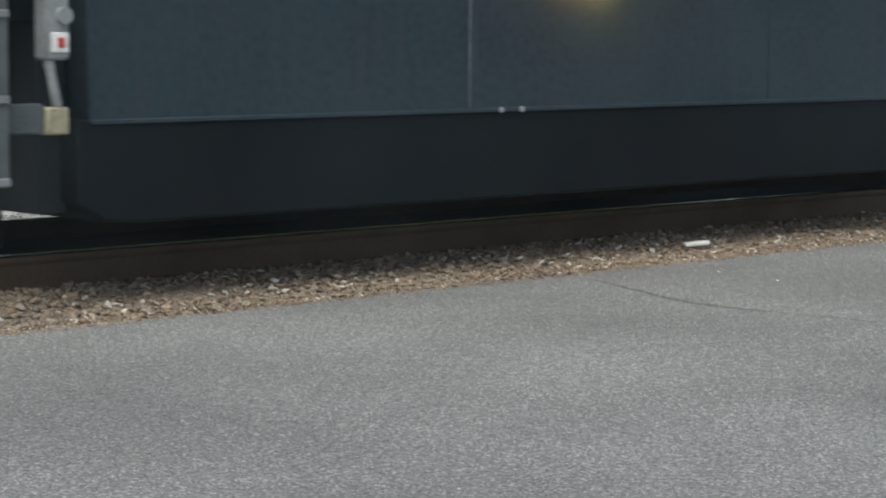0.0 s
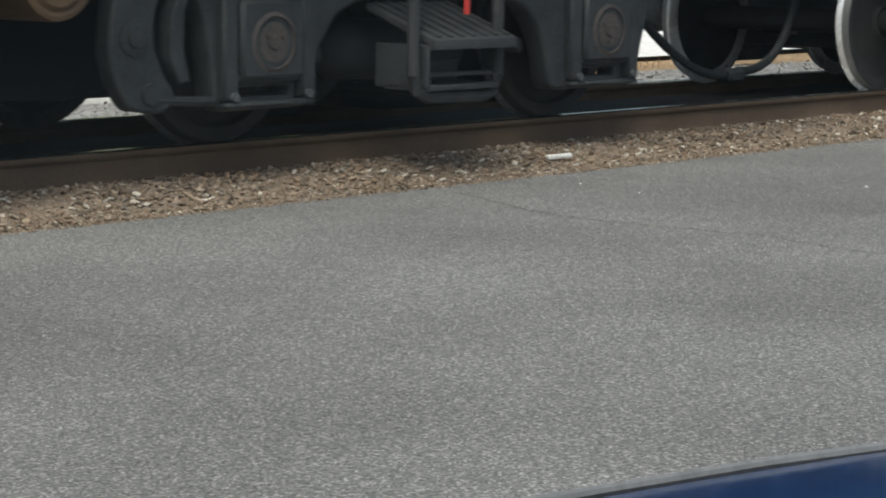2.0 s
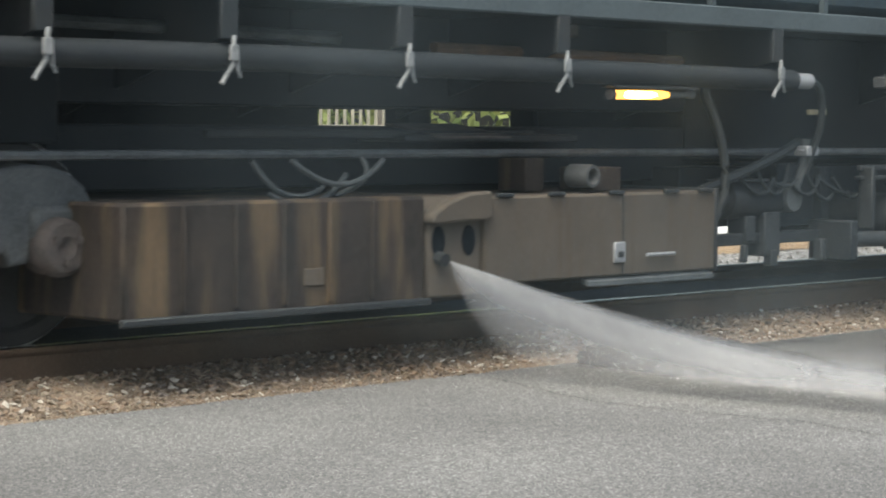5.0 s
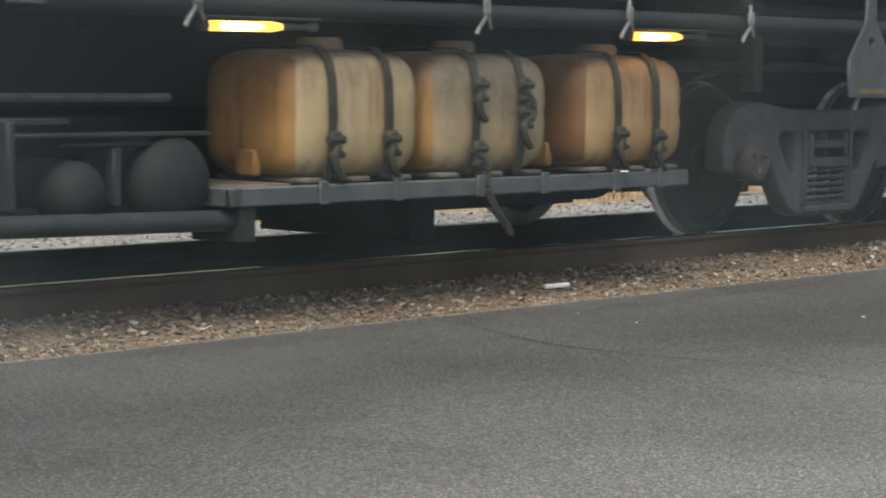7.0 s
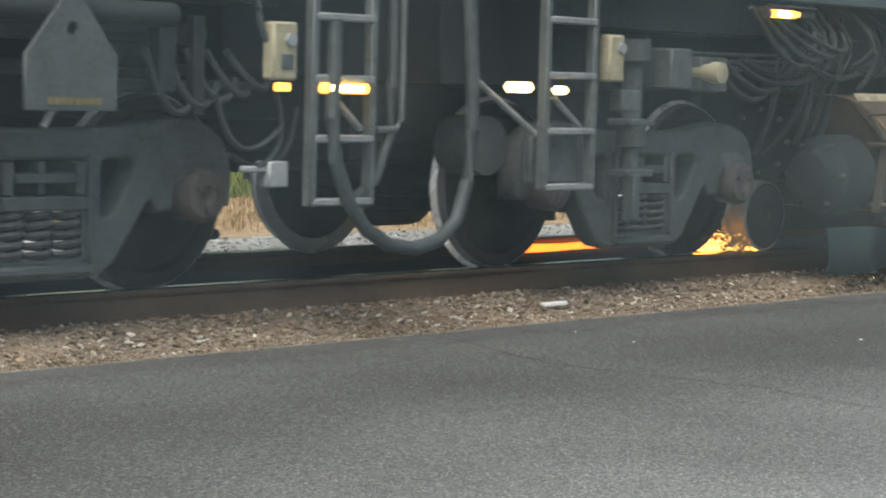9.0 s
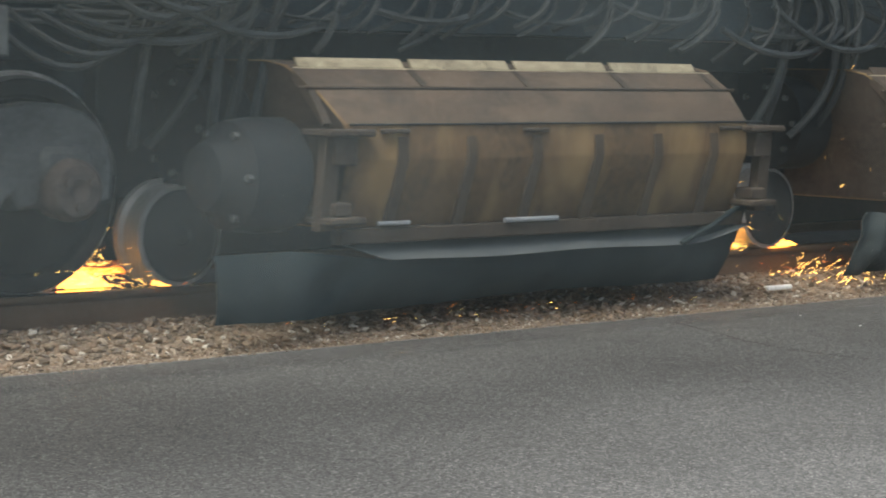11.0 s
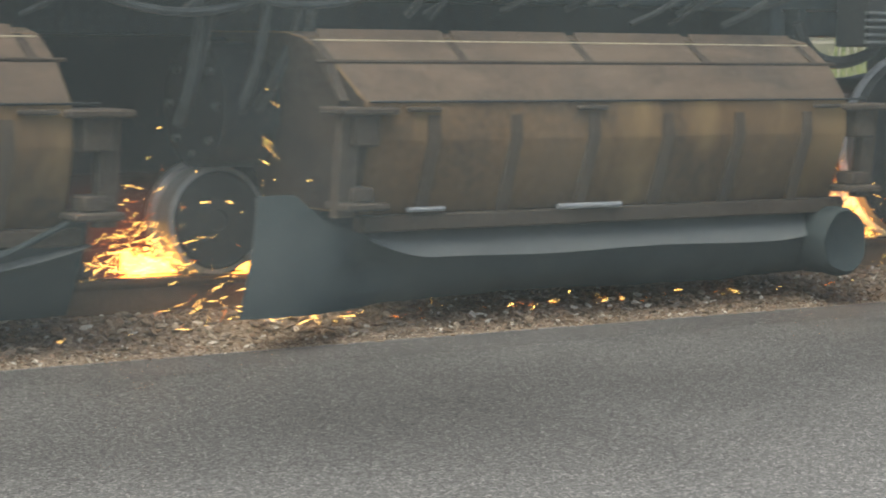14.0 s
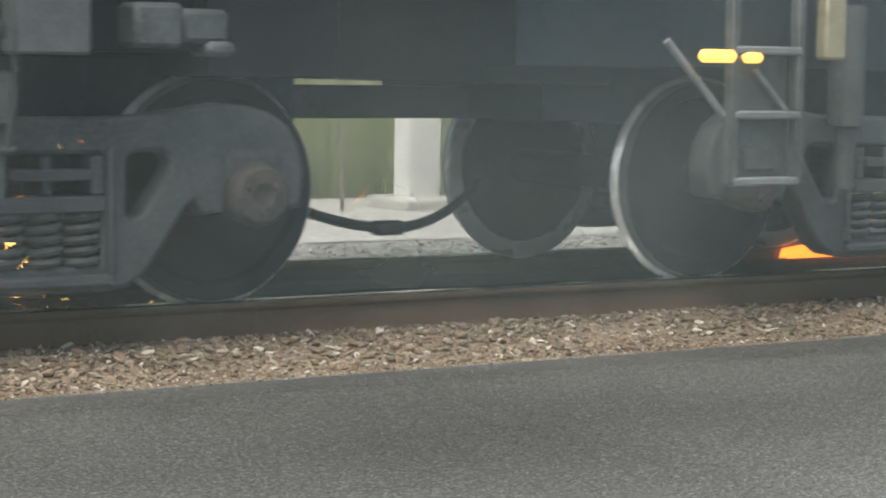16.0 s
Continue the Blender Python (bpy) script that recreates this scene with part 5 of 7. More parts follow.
def strap(tank, u, tails):
    """A webbing strap over a tank with its ratchet and loose tail."""
    y0, y1 = 7.535, 8.28
    loop = [(y0 + 0.02, 0.69), (y0 - 0.002, 0.80), (y0 - 0.012, 0.98), (y0 - 0.002, 1.16), (y0 + 0.03, 1.26), (y0 + 0.10, 1.312), (y0 + 0.37, 1.325), (y1 - 0.10, 1.312), (y1 - 0.01, 1.2), (y1 + 0.01, 0.98), (y1, 0.72)]
    bm = bmesh.new()
    prev = None
    for y, z in loop:
        cur = [bm.verts.new(at(u + d, y + e, z + (0.006 if e and z > 1.25 else 0))) for d, e in ((-0.028, 0), (0.028, 0), (0.028, 0.006), (-0.028, 0.006))]
        if prev:
            for i in range(4):
                bm.faces.new((prev[i], prev[(i + 1) % 4], cur[(i + 1) % 4], cur[i]))
        prev = cur
    bmesh.ops.recalc_face_normals(bm, faces=bm.faces)
    s = part("strap", bm, M["strap"], tank, "dirty olive webbing strap")
    for z in tails:
        k = bmesh.new()
        box(k, u - 0.035, u + 0.035, y0 - 0.045, y0 - 0.005, z - 0.06, z + 0.06, bevel=0.012)
        tube(k, [(u - 0.05, y0 - 0.03, z + 0.02), (u + 0.05, y0 - 0.03, z + 0.02)], 0.022, 8)
        tube(k, [(u - 0.045, y0 - 0.035, z - 0.05), (u + 0.045, y0 - 0.035, z - 0.05)], 0.016, 8)
        part("ratchet", k, M["strap"], s, "grimy ratchet buckle")
        r = random.Random(int(u * 100 + z * 10))
        part("strap_tail", bar((u, y0 - 0.035, z), *arc((u, y0 - 0.04, z - 0.02), (u + 0.07 * r.choice((-1, 1)), y0 - 0.06, z - 0.08), (u + 0.03, y0 - 0.045, z - 0.16)), r=0.02, seg=5), M["strap"], s)


def tanks():
    for u0, u1, side, end, label, straps in (
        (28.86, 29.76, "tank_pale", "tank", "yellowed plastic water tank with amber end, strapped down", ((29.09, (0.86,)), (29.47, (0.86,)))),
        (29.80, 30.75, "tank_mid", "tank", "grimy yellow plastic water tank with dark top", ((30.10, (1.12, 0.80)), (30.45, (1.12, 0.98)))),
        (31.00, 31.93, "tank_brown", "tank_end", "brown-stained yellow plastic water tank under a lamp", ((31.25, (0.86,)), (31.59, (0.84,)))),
    ):
        tk = water_tank(u0, u1, label, side, end)
        for u, z in straps:
            strap(tk, u, z)


def guide_wheel(parent, u, r=0.225):
    global ORIGIN
    keep, place = ORIGIN, at(u, NEAR, RAIL_Z + r)
    ws = new("guide_wheel")
    ws.parent = parent
    ws.location = place
    SPINNERS.append((ws, r, place.copy()))
    ORIGIN = Vector((0, 0, 0))
    part("rim", lathe(bmesh.new(), [(r * 0.9, -0.085), (r, -0.08), (r, 0.03), (r + 0.022, 0.045), (r + 0.022, 0.08), (r * 0.85, 0.085)], 32, caps=False), M["guide_rim"], ws, "worn grey wheel rim")
    part("web", lathe(bmesh.new(), [(r * 0.91, -0.087), (r * 0.84, -0.09), (r * 0.80, -0.06), (r * 0.66, -0.055), (r * 0.63, -0.07), (r * 0.5, -0.065), (r * 0.45, -0.085), (r * 0.2, -0.095), (r * 0.16, -0.08), (r * 0.16, 0.06), (r * 0.8, 0.058)], 32), M["frame_dark"], ws)
    ORIGIN = keep


def grinding_hood(parent, a, b, lip=0.345, ridge=False):
    """A folded, ribbed dust hood with end plates, a sloping skirt plate and a rubber flap; a to b is its upper length."""
    length = b - a
    hood = link_hood(parent, a, b)
    # pale ridge plates
    n = 4
    for k in range(n):
        x0, x1 = a + 0.12 + (length - 0.2) * k / n, a + 0.12 + (length - 0.2) * (k + 1) / n - 0.05
        part("ridge_plate", section([(7.675, 1.192), (7.71, 1.238), (7.72, 1.236), (7.685, 1.190)], x0, x1), M["grind_edge" if ridge else "grind_top"], hood, "dusty ridge plate")
    for k in range(n + 1):
        x = a + 0.09 + (length - 0.2) * k / n
        part("top_rib", section([(7.69, 1.205), (7.545, 1.115), (7.545, 1.095), (7.44, 0.96), (7.455, 0.95), (7.60, 1.09), (7.72, 1.19)], x - 0.02, x + 0.02), M["grind_end"], hood)
    for k in range(6):
        x = a + 0.30 + (length - 0.36) * (k + 0.5) / 6
        part("panel_rib", section([(7.425, 0.90), (7.415, 0.80), (7.52, 0.49), (7.54, 0.49), (7.44, 0.80), (7.445, 0.90)], x - 0.028, x + 0.028), M["grind_rib"], hood)
    part("ridge_lip", boxes((a + 0.08, b - 0.04, 7.668, 7.678, 1.177, 1.196), bevel=0.003), M["grind_edge"], hood, "pale worn lip")
    part("fold_bead", boxes((a + 0.02, b + 0.02, 7.54, 7.56, 1.102, 1.118), bevel=0.006), M["grind_end"], hood)
    part("fold_bead", boxes((a + 0.2, b + 0.10, 7.420, 7.44, 0.950, 0.960), bevel=0.004), M["frame_dark"], hood)
    part("bottom_channel", boxes((a + 0.22, b + 0.06, 7.50, 7.58, 0.432, 0.50), bevel=0.008), M["grind_end"], hood)
    part("grab_bar", bar((a + 1.18, 7.49, 0.51), (a + 1.52, 7.49, 0.51), r=0.012), M["galv"], hood)
    part("grab_bar", bar((a + 0.42, 7.49, 0.52), (a + 0.60, 7.49, 0.52), r=0.010), M["galv"], hood)
    for x in (a + 0.45, a + 1.3, b - 0.15):
        part("catch", boxes((x - 0.08, x + 0.08, 7.405, 7.43, 0.915, 0.935), bevel=0.006), M["grind_end"], hood)
    # corner brackets at both ends
    for x, s in ((a + 0.17, -1), (b + 0.08, 1)):
        part("corner_bracket", boxes((x - 0.13, x + 0.13, 7.36, 7.56, 0.905, 0.935), (x - 0.06, x + 0.06, 7.40, 7.50, 0.78, 0.905), (x - 0.10, x + 0.10, 7.38, 7.56, 0.53, 0.56), (x - 0.05, x + 0.05, 7.42, 7.54, 0.56, 0.62)), M["grind_end"], hood)
        part("end_post", section([(7.46, 0.50), (7.42, 0.92), (7.47, 0.92), (7.52, 0.50)], x - 0.04 + 0.06 * s, x + 0.04 + 0.06 * s), M["grind_end"], hood)
    # sloping skirt plate
    bm = bmesh.new()
    cols = []
    for i in range(31):
        s = i / 30
        x = a + 0.26 + (b - a - 0.16) * s
        e = max(0.0, 1 - s / 0.10, 1 - (1 - s) / 0.16)
        lo = lip + 0.008 + 0.075 * e ** 1.5 + 0.005 * math.sin(s * 14)
        cols.append([bm.verts.new(at(x, 7.585 - 0.10 * q, 0.434 + (lo - 0.434) * q)) for q in (0, 0.35, 0.7, 1.0)])
    for p, q in zip(cols, cols[1:]):
        for j in range(3):
            bm.faces.new((p[j], q[j], q[j + 1], p[j + 1]))
    ext = bmesh.ops.extrude_face_region(bm, geom=bm.faces[:])
    for v in [g for g in ext["geom"] if isinstance(g, bmesh.types.BMVert)]:
        v.co.y += 0.01
    bmesh.ops.recalc_face_normals(bm, faces=bm.faces)
    part("skirt_plate", bm, M["skirt"], hood, "pale grey-blue skirt plate")
    return hood


def link_hood(parent, a, b):
    pts = [(7.80, 1.225), (7.69, 1.205), (7.55, 1.11), (7.43, 0.955), (7.43, 0.80), (7.54, 0.50), (8.9, 0.50), (8.9, 1.225)]
    bm = bmesh.new()
    ofs = [0.03, 0.05, 0.10, 0.18, 0.20, 0.22, 0.22, 0.03]
    va = [bm.verts.new(at(a + o, y, z)) for (y, z), o in zip(pts, ofs)]
    vb = [bm.verts.new(at(b - 0.02 + 0.04 * (1.2 - z), y, z)) for (y, z) in pts]
    n = len(pts)
    for i in range(n):
        f = bm.faces.new((va[i], va[(i + 1) % n], vb[(i + 1) % n], vb[i]))
        f.material_index = 1 if i in (0, 1, 2) else 0
    for vs in (va, vb[::-1]):
        f = bm.faces.new(vs)
        f.material_index = 2
    bmesh.ops.recalc_face_normals(bm, faces=bm.faces)
    bmesh.ops.bevel(bm, geom=list(bm.edges), offset=0.008, segments=1, affect="EDGES")
    ob = part("grinding_hood", bm, M["grind_rust"], parent, "brown dust-caked ribbed grinding hood")
    ob.data.materials.append(M["grind_top"])
    ob.data.materials.append(M["grind_end"])
    return ob


def rubber_flap(parent, a, b, left, right, lip=0.345):
    """A heavy rubber curtain under a hood from a to b; its ends are pulled up, swung outward or crumpled."""
    bm = bmesh.new()
    rows = []
    x0, x1 = a - {"flare": 0.40, "low": 0.45, "fold": 0.15}[left], b + (0.09 if right == "plain" else -0.06)
    nx, nz = 96, 14
    for i in range(nx + 1):
        x = x0 + (x1 - x0) * i / nx
        s = i / nx
        d = x - a                                     # distance from the hood's left end
        k0 = min(1.0, max(0.0, (0.50 - d) / (0.73 if left == "flare" else 0.52)))
        k1 = min(1.0, max(0.0, (d - (b - a) + 0.42) / 0.5)) if right == "plain" else 0.0
        soft = k0 * k0 * (3 - 2 * k0)
        col = []
        for j in range(nz + 1):
            q = j / nz
            top = lip + 0.012 + {"flare": 0.265, "low": 0.06, "fold": 0.10}[left] * k0 + 0.20 * k1
            low = 0.122 + 0.026 * s + 0.010 * math.sin(s * 9.0 + a) + 0.006 * noise.noise(Vector((x * 6, 3.0, a)))
            y = 7.500 + 0.15 * q * (0.4 + 0.6 * q) + q * (0.020 * noise.noise(Vector((x * 2.6, q * 1.2, a))) + 0.010 * noise.noise(Vector((x * 9, q * 2, a))))
            dx = 0.0
            if left == "flare":
                y -= 0.26 * soft * q - 0.05 * soft * (1 - q)
                # the hollow fold where the pulled-up corner meets the straight curtain
                y += 0.11 * math.exp(-((d - 0.36 + 0.15 * q) / 0.13) ** 2) * math.sin(math.pi * min(1.0, q * 1.25))
                dx = max(0.0, k0 - 0.6) * 0.42 * (1 - q)
                low += 0.02 * soft
            elif left == "low":
                y -= 0.16 * soft * q
                y += 0.05 * math.exp(-((d - 0.30 + 0.2 * q) / 0.12) ** 2) * math.sin(math.pi * q)
            else:
                fold = math.sin(d * 24 + q * 3.5) * 0.6 + 0.5 * noise.noise(Vector((d * 7, q * 4, 1.0)))
                y -= soft * (0.03 * math.sin(math.pi * q) + 0.055 * fold) + 0.02 * soft * q
                low -= 0.015 * soft
            y += 0.05 * k1 * q - 0.025 * math.sin(k1 * math.pi) * q
            col.append(bm.verts.new(at(x + dx, y, top + (low - top) * q)))
        rows.append(col)
    for p, q in zip(rows, rows[1:]):
        for j in range(nz):
            bm.faces.new((p[j], q[j], q[j + 1], p[j + 1])).smooth = True
    ext = bmesh.ops.extrude_face_region(bm, geom=bm.faces[:])
    for v in [g for g in ext["geom"] if isinstance(g, bmesh.types.BMVert)]:
        v.co.y += 0.012
    bmesh.ops.recalc_face_normals(bm, faces=bm.faces)
    flap = part("rubber_flap", bm, M["rubber"], parent, "sagging dusty rubber spark curtain")
    if right == "plain":
        part("rolled_hem", bar((b - 0.42, 7.485, lip + 0.01), (b - 0.2, 7.48, lip + 0.09), (b + 0.09, 7.49, lip + 0.215), r=0.013, seg=8), M["rubber"], flap)
    return flap


def grinding_car():
    ob = rider("grinding_car", 45.0, label="rail grinding car with dust-caked hoods and rubber curtains", category="rail car", group="cars of the train")
    freight_truck(ob, 38.14)
    freight_truck(ob, 52.83)
    part("car_body", boxes((36.4, 54.9, 7.62, 10.38, 1.9, 4.3), bevel=0.05), M["paint_blue"], ob)
    part("under_body", boxes((36.5, 54.2, 7.95, 10.05, 1.56, 1.89), (39.4, 51.4, 7.9, 10.1, 1.36, 1.58), (37.0, 50.62, 8.4, 9.6, 1.2, 1.6), (51.05, 54.2, 8.4, 9.6, 1.235, 1.6), (36.5, 39.6, 8.45, 9.55, 0.9, 1.22), (52.9, 54.2, 8.45, 9.55, 0.9, 1.22), (50.6, 50.68, 7.9, 8.0, 1.2, 1.4), (50.78, 50.83, 7.9, 8.0, 1.2, 1.4)), M["paint_blue"], ob)
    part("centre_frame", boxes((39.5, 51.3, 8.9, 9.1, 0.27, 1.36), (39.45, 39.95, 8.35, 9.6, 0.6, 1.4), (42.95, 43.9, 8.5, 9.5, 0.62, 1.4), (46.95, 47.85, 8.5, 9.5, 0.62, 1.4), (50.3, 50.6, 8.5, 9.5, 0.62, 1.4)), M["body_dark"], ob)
    part("side_sill", boxes((36.4, 54.9, 7.5, 7.56, 1.76, 1.87)), M["sill"], ob)
    # front end
    ladder(ob, 36.74, 37.17, 0.69, 1.78, 7.5, (0.705, 0.995, 1.285, 1.57), "worn grey end ladder")
    part("brace", bar((36.30, 7.55, 1.24), (36.72, 7.52, 0.98), r=0.018), M["rung"], ob)
    part("brace", bar((36.86, 7.52, 1.17), (37.08, 7.52, 1.02), r=0.016), M["rung"], ob)
    part("work_lamp", boxes((36.46, 36.66, 7.47, 7.53, 1.19, 1.245), bevel=0.02), M["glow_white"], ob, "lit warm white lamp")
    part("work_lamp", boxes((36.80, 36.92, 7.45, 7.50, 1.185, 1.23), bevel=0.02), M["glow_white"], ob, "lit warm white lamp")
    jb = part("switch_box", boxes((37.26, 37.39, 7.47, 7.55, 1.26, 1.51), bevel=0.012), M["junction"], ob, "cream switch box")
    part("knob", bar((37.35, 7.45, 1.44), (37.35, 7.47, 1.44), r=0.03, seg=12), M["galv"], jb)
    part("step_box", boxes((36.74, 37.12, 7.56, 7.62, 0.72, 1.0), bevel=0.012), M["ladder"], ob)
    cyl = part("damper", tube(bmesh.new(), [(37.78, 7.72, 0.66), (37.78, 7.72, 0.90), (37.78, 7.72, 0.91), (37.78, 7.72, 1.04), (37.78, 7.72, 1.06), (37.78, 7.72, 1.36), (37.78, 7.72, 1.38), (37.78, 7.72, 1.5)],
                              [0.05, 0.05, 0.085, 0.085, 0.06, 0.06, 0.10, 0.10], 14), M["cast"], ob, "grey vertical damper")
    part("damper_clamp", boxes((37.66, 37.90, 7.64, 7.8, 1.02, 1.06), (37.66, 37.90, 7.64, 7.8, 0.74, 0.78), (37.70, 37.76, 7.62, 7.7, 0.5, 0.75)), M["cast"], cyl)
    part("valve_box", boxes((37.42, 37.58, 7.5, 7.6, 1.10, 1.22), (37.98, 38.18, 7.6, 7.8, 1.23, 1.46), bevel=0.012), M["ladder"], ob)
    part("beacon", lathe(bmesh.new(), [(0.02, -0.07), (0.06, -0.06), (0.065, 0.0), (0.05, 0.01), (0.05, 0.12)], 18, at(38.38, 7.6, 1.33)), M["junction"], ob)
    part("beacon_bracket", boxes((38.34, 38.6, 7.66, 7.74, 1.22, 1.42)), M["ladder"], ob)
    tube_lamp(ob, 38.78, 39.10, 1.685, 7.52, tail=0.14)
    part("end_sill", boxes((36.4, 37.2, 7.9, 10.1, 1.22, 1.78), (36.35, 36.9, 8.5, 9.5, 0.8, 1.25)), M["body_dark"], ob)
    part("axle_cover", bar((36.9, 8.0, 0.90), (36.9, 8.25, 0.90), r=0.16, seg=20), M["cast"], ob)
    # hoods with their curtains and guide wheels
    for a, b, l, r in ((39.92, 42.72, "low", "plain"), (43.93, 46.80, "fold", "plain"), (47.86, 50.66, "flare", "curl")):
        lip = 0.312 if r == "curl" else 0.345
        hd = grinding_hood(ob, a, b, lip, ridge=a < 40)
        rubber_flap(ob, a, b, l, r, lip)
        if r == "curl":
            roll = lathe(bmesh.new(), [(0.02, 0.035), (0.07, 0.03), (0.11, 0.015), (0.135, 0.0), (0.15, 0.02), (0.155, 0.06), (0.15, 0.13), (0.155, 0.22), (0.13, 0.27), (0.05, 0.28)], 30, at(b - 0.02, 7.40, 0.30))
            for v in roll.verts:
                n = noise.noise(v.co * 9)
                v.co += Vector((0.02 * n - 0.10 * (v.co.y - at(0, 7.40, 0).y), 0, 0.018 * noise.noise(v.co * 7 + Vector((5, 0, 0)))))
            part("rolled_flap", roll, M["rubber"], ob, "rolled-up end of the rubber curtain")
        if l == "low":
            cast = part("end_casting", tube(bmesh.new(), [(a - 0.36, 7.74, 0.73), (a - 0.34, 7.74, 0.73), (a - 0.26, 7.74, 0.73), (a - 0.22, 7.74, 0.73), (a - 0.10, 7.74, 0.73), (a + 0.06, 7.74, 0.73)], [0.06, 0.14, 0.17, 0.235, 0.25, 0.25], 26), M["body_dark"], hd, "round near-black end casting")
            for k in range(6):
                an = k * math.tau / 6
                part("bolt", bar((a - 0.26, 7.74 + 0.2 * math.cos(an), 0.73 + 0.2 * math.sin(an)), (a - 0.21, 7.74 + 0.2 * math.cos(an), 0.73 + 0.2 * math.sin(an)), r=0.018, seg=6), M["cast"], cast)
        drum = part("motor_drum", tube(bmesh.new(), [(a - 0.16, 8.2, 0.92), (a + 0.1, 8.2, 0.92)], 0.26, 24), M["body_dark"], hd)
        bl = bmesh.new()
        for k in range(8):
            an = k * math.tau / 8
            tube(bl, [(a - 0.18, 8.2 + 0.2 * math.cos(an), 0.92 + 0.2 * math.sin(an)), (a - 0.15, 8.2 + 0.2 * math.cos(an), 0.92 + 0.2 * math.sin(an))], 0.018, 6)
        part("bolt_ring", bl, M["cast"], drum)
    for u in (39.77, 43.77, 47.79):
        guide_wheel(ob, u)
        part("wheel_arm", boxes((u - 0.05, u + 0.3, 8.36, 8.44, 0.40, 0.56), (u + 0.1, u + 0.3, 8.3, 8.5, 0.5, 1.2)), M["body_dark"], ob)
        # hoses that drop between the hoods
        r = random.Random(int(u * 10))
        for k in range(5):
            x = u - 0.35 + 0.16 * k
            part("drop_hose", bar(*arc((x + 0.1, 7.9, 1.7), (x + r.uniform(-0.25, 0.25), 7.7, 1.2), (x + r.uniform(-0.1, 0.1), 8.0, 0.85)), r=0.022, seg=7), M["hose_dark" if k % 2 else "hose"], ob)
        part("hose_bundle", bar(*arc((u - 0.9, 7.75, 1.42), (u - 0.35, 7.7, 1.15), (u + 0.15, 7.8, 1.45)), r=0.018, seg=7), M["hose"], ob)
        part("hose_bundle", bar(*arc((u - 0.5, 7.75, 1.55), (u - 0.05, 7.68, 1.22), (u + 0.5, 7.8, 1.38)), r=0.016, seg=7), M["hose"], ob)
    # hydraulic hoses over the hoods
    r = random.Random(11)
    for k in range(96):
        x = 39.4 + 11.3 * k / 96 + r.uniform(-0.08, 0.08)
        w, drop = r.uniform(0.10, 0.42), r.uniform(1.24, 1.40)
        if k % 7 == 3:
            pts = arc((x, 7.92, 1.66), (x - w, 7.62, 1.30), (x - 0.5 - w, 7.84, r.uniform(1.42, 1.6)), 9)
        else:
            pts = arc((x - 0.04, 7.93, 1.78), (x + w, 7.60 + r.uniform(-0.04, 0.06), 1.52), (x - 0.16 * r.random(), 7.86 + r.uniform(-0.06, 0.04), drop), 9)
        part("hydraulic_hose", bar(*pts, r=r.choice((0.011, 0.014, 0.018)), seg=6), M["hose_dark" if k % 5 == 0 else "hose"], ob)
    for k in range(4):
        part("loop_hose", bar(*arc((38.75 + 0.06 * k, 7.62, 1.72), (39.3 + 0.2 * k, 7.55, 1.12 + 0.07 * k), (39.55 + 0.1 * k, 7.7, 1.60)), r=0.018, seg=7), M["hose"], ob)
        part("loop_hose", bar(*arc((38.5 + 0.12 * k, 7.7, 1.40), (38.9 + 0.12 * k, 7.6, 0.95 + 0.1 * k), (39.25 + 0.08 * k, 7.75, 1.42)), r=0.016, seg=7), M["hose_dark"], ob)
    for z in (1.36, 1.40, 1.44):
        part("manifold_pipe", bar((38.4, 7.78, z), (39.6, 7.78, z + 0.01), r=0.012, seg=6), M["hose"], ob)
    # rear truck gear
    cyl = part("damper", tube(bmesh.new(), [(52.24, 7.70, 0.60), (52.24, 7.70, 0.66), (52.24, 7.70, 0.67), (52.24, 7.70, 0.80), (52.24, 7.70, 0.81), (52.24, 7.70, 1.06), (52.24, 7.70, 1.07), (52.24, 7.70, 1.30)],
                              [0.03, 0.045, 0.062, 0.062, 0.052, 0.052, 0.075, 0.06], 16), M["cast"], ob, "grey vertical damper")
    part("damper_clamp", boxes((52.13, 52.35, 7.61, 7.8, 1.03, 1.06), (52.15, 52.33, 7.62, 7.8, 0.985, 1.005), bevel=0.01), M["rusty_cap"], cyl)
    part("damper_clamp", boxes((52.13, 52.35, 7.61, 7.8, 0.765, 0.80), (52.15, 52.33, 7.62, 7.8, 0.72, 0.74), bevel=0.01), M["rusty_cap"], cyl)
    part("damper_head", boxes((52.05, 52.28, 7.60, 7.82, 1.16, 1.36), (52.02, 52.31, 7.62, 7.84, 1.34, 1.39), bevel=0.02), M["ladder"], cyl)
    part("lower_hook", tube(bmesh.new(), [(52.28, 7.72, 0.66), (52.31, 7.70, 0.58), (52.27, 7.69, 0.52), (52.20, 7.69, 0.54)], 0.028, 8), M["cast"], cyl)
    part("damper_hose", bar(*arc((52.34, 7.66, 1.36), (52.66, 7.64, 1.40), (52.60, 7.68, 1.02)), (52.58, 7.70, 0.86), r=0.018), M["hose"], cyl)
    part("valve_rod", boxes((52.52, 52.60, 7.68, 7.78, 0.96, 1.16), (52.54, 52.58, 7.70, 7.76, 0.66, 0.98), (52.50, 52.62, 7.68, 7.78, 0.86, 0.89), bevel=0.01), M["cast"], ob)
    part("hanging_box", boxes((52.56, 52.86, 7.56, 7.7, 1.22, 1.7), bevel=0.012), M["ladder"], ob, "grey box under the sill")
    part("gear_motor", boxes((53.06, 53.26, 7.62, 7.8, 1.25, 1.42), (53.26, 53.46, 7.64, 7.78, 1.27, 1.40), (53.36, 53.48, 7.62, 7.8, 1.22, 1.28), bevel=0.02), M["ladder"], ob)
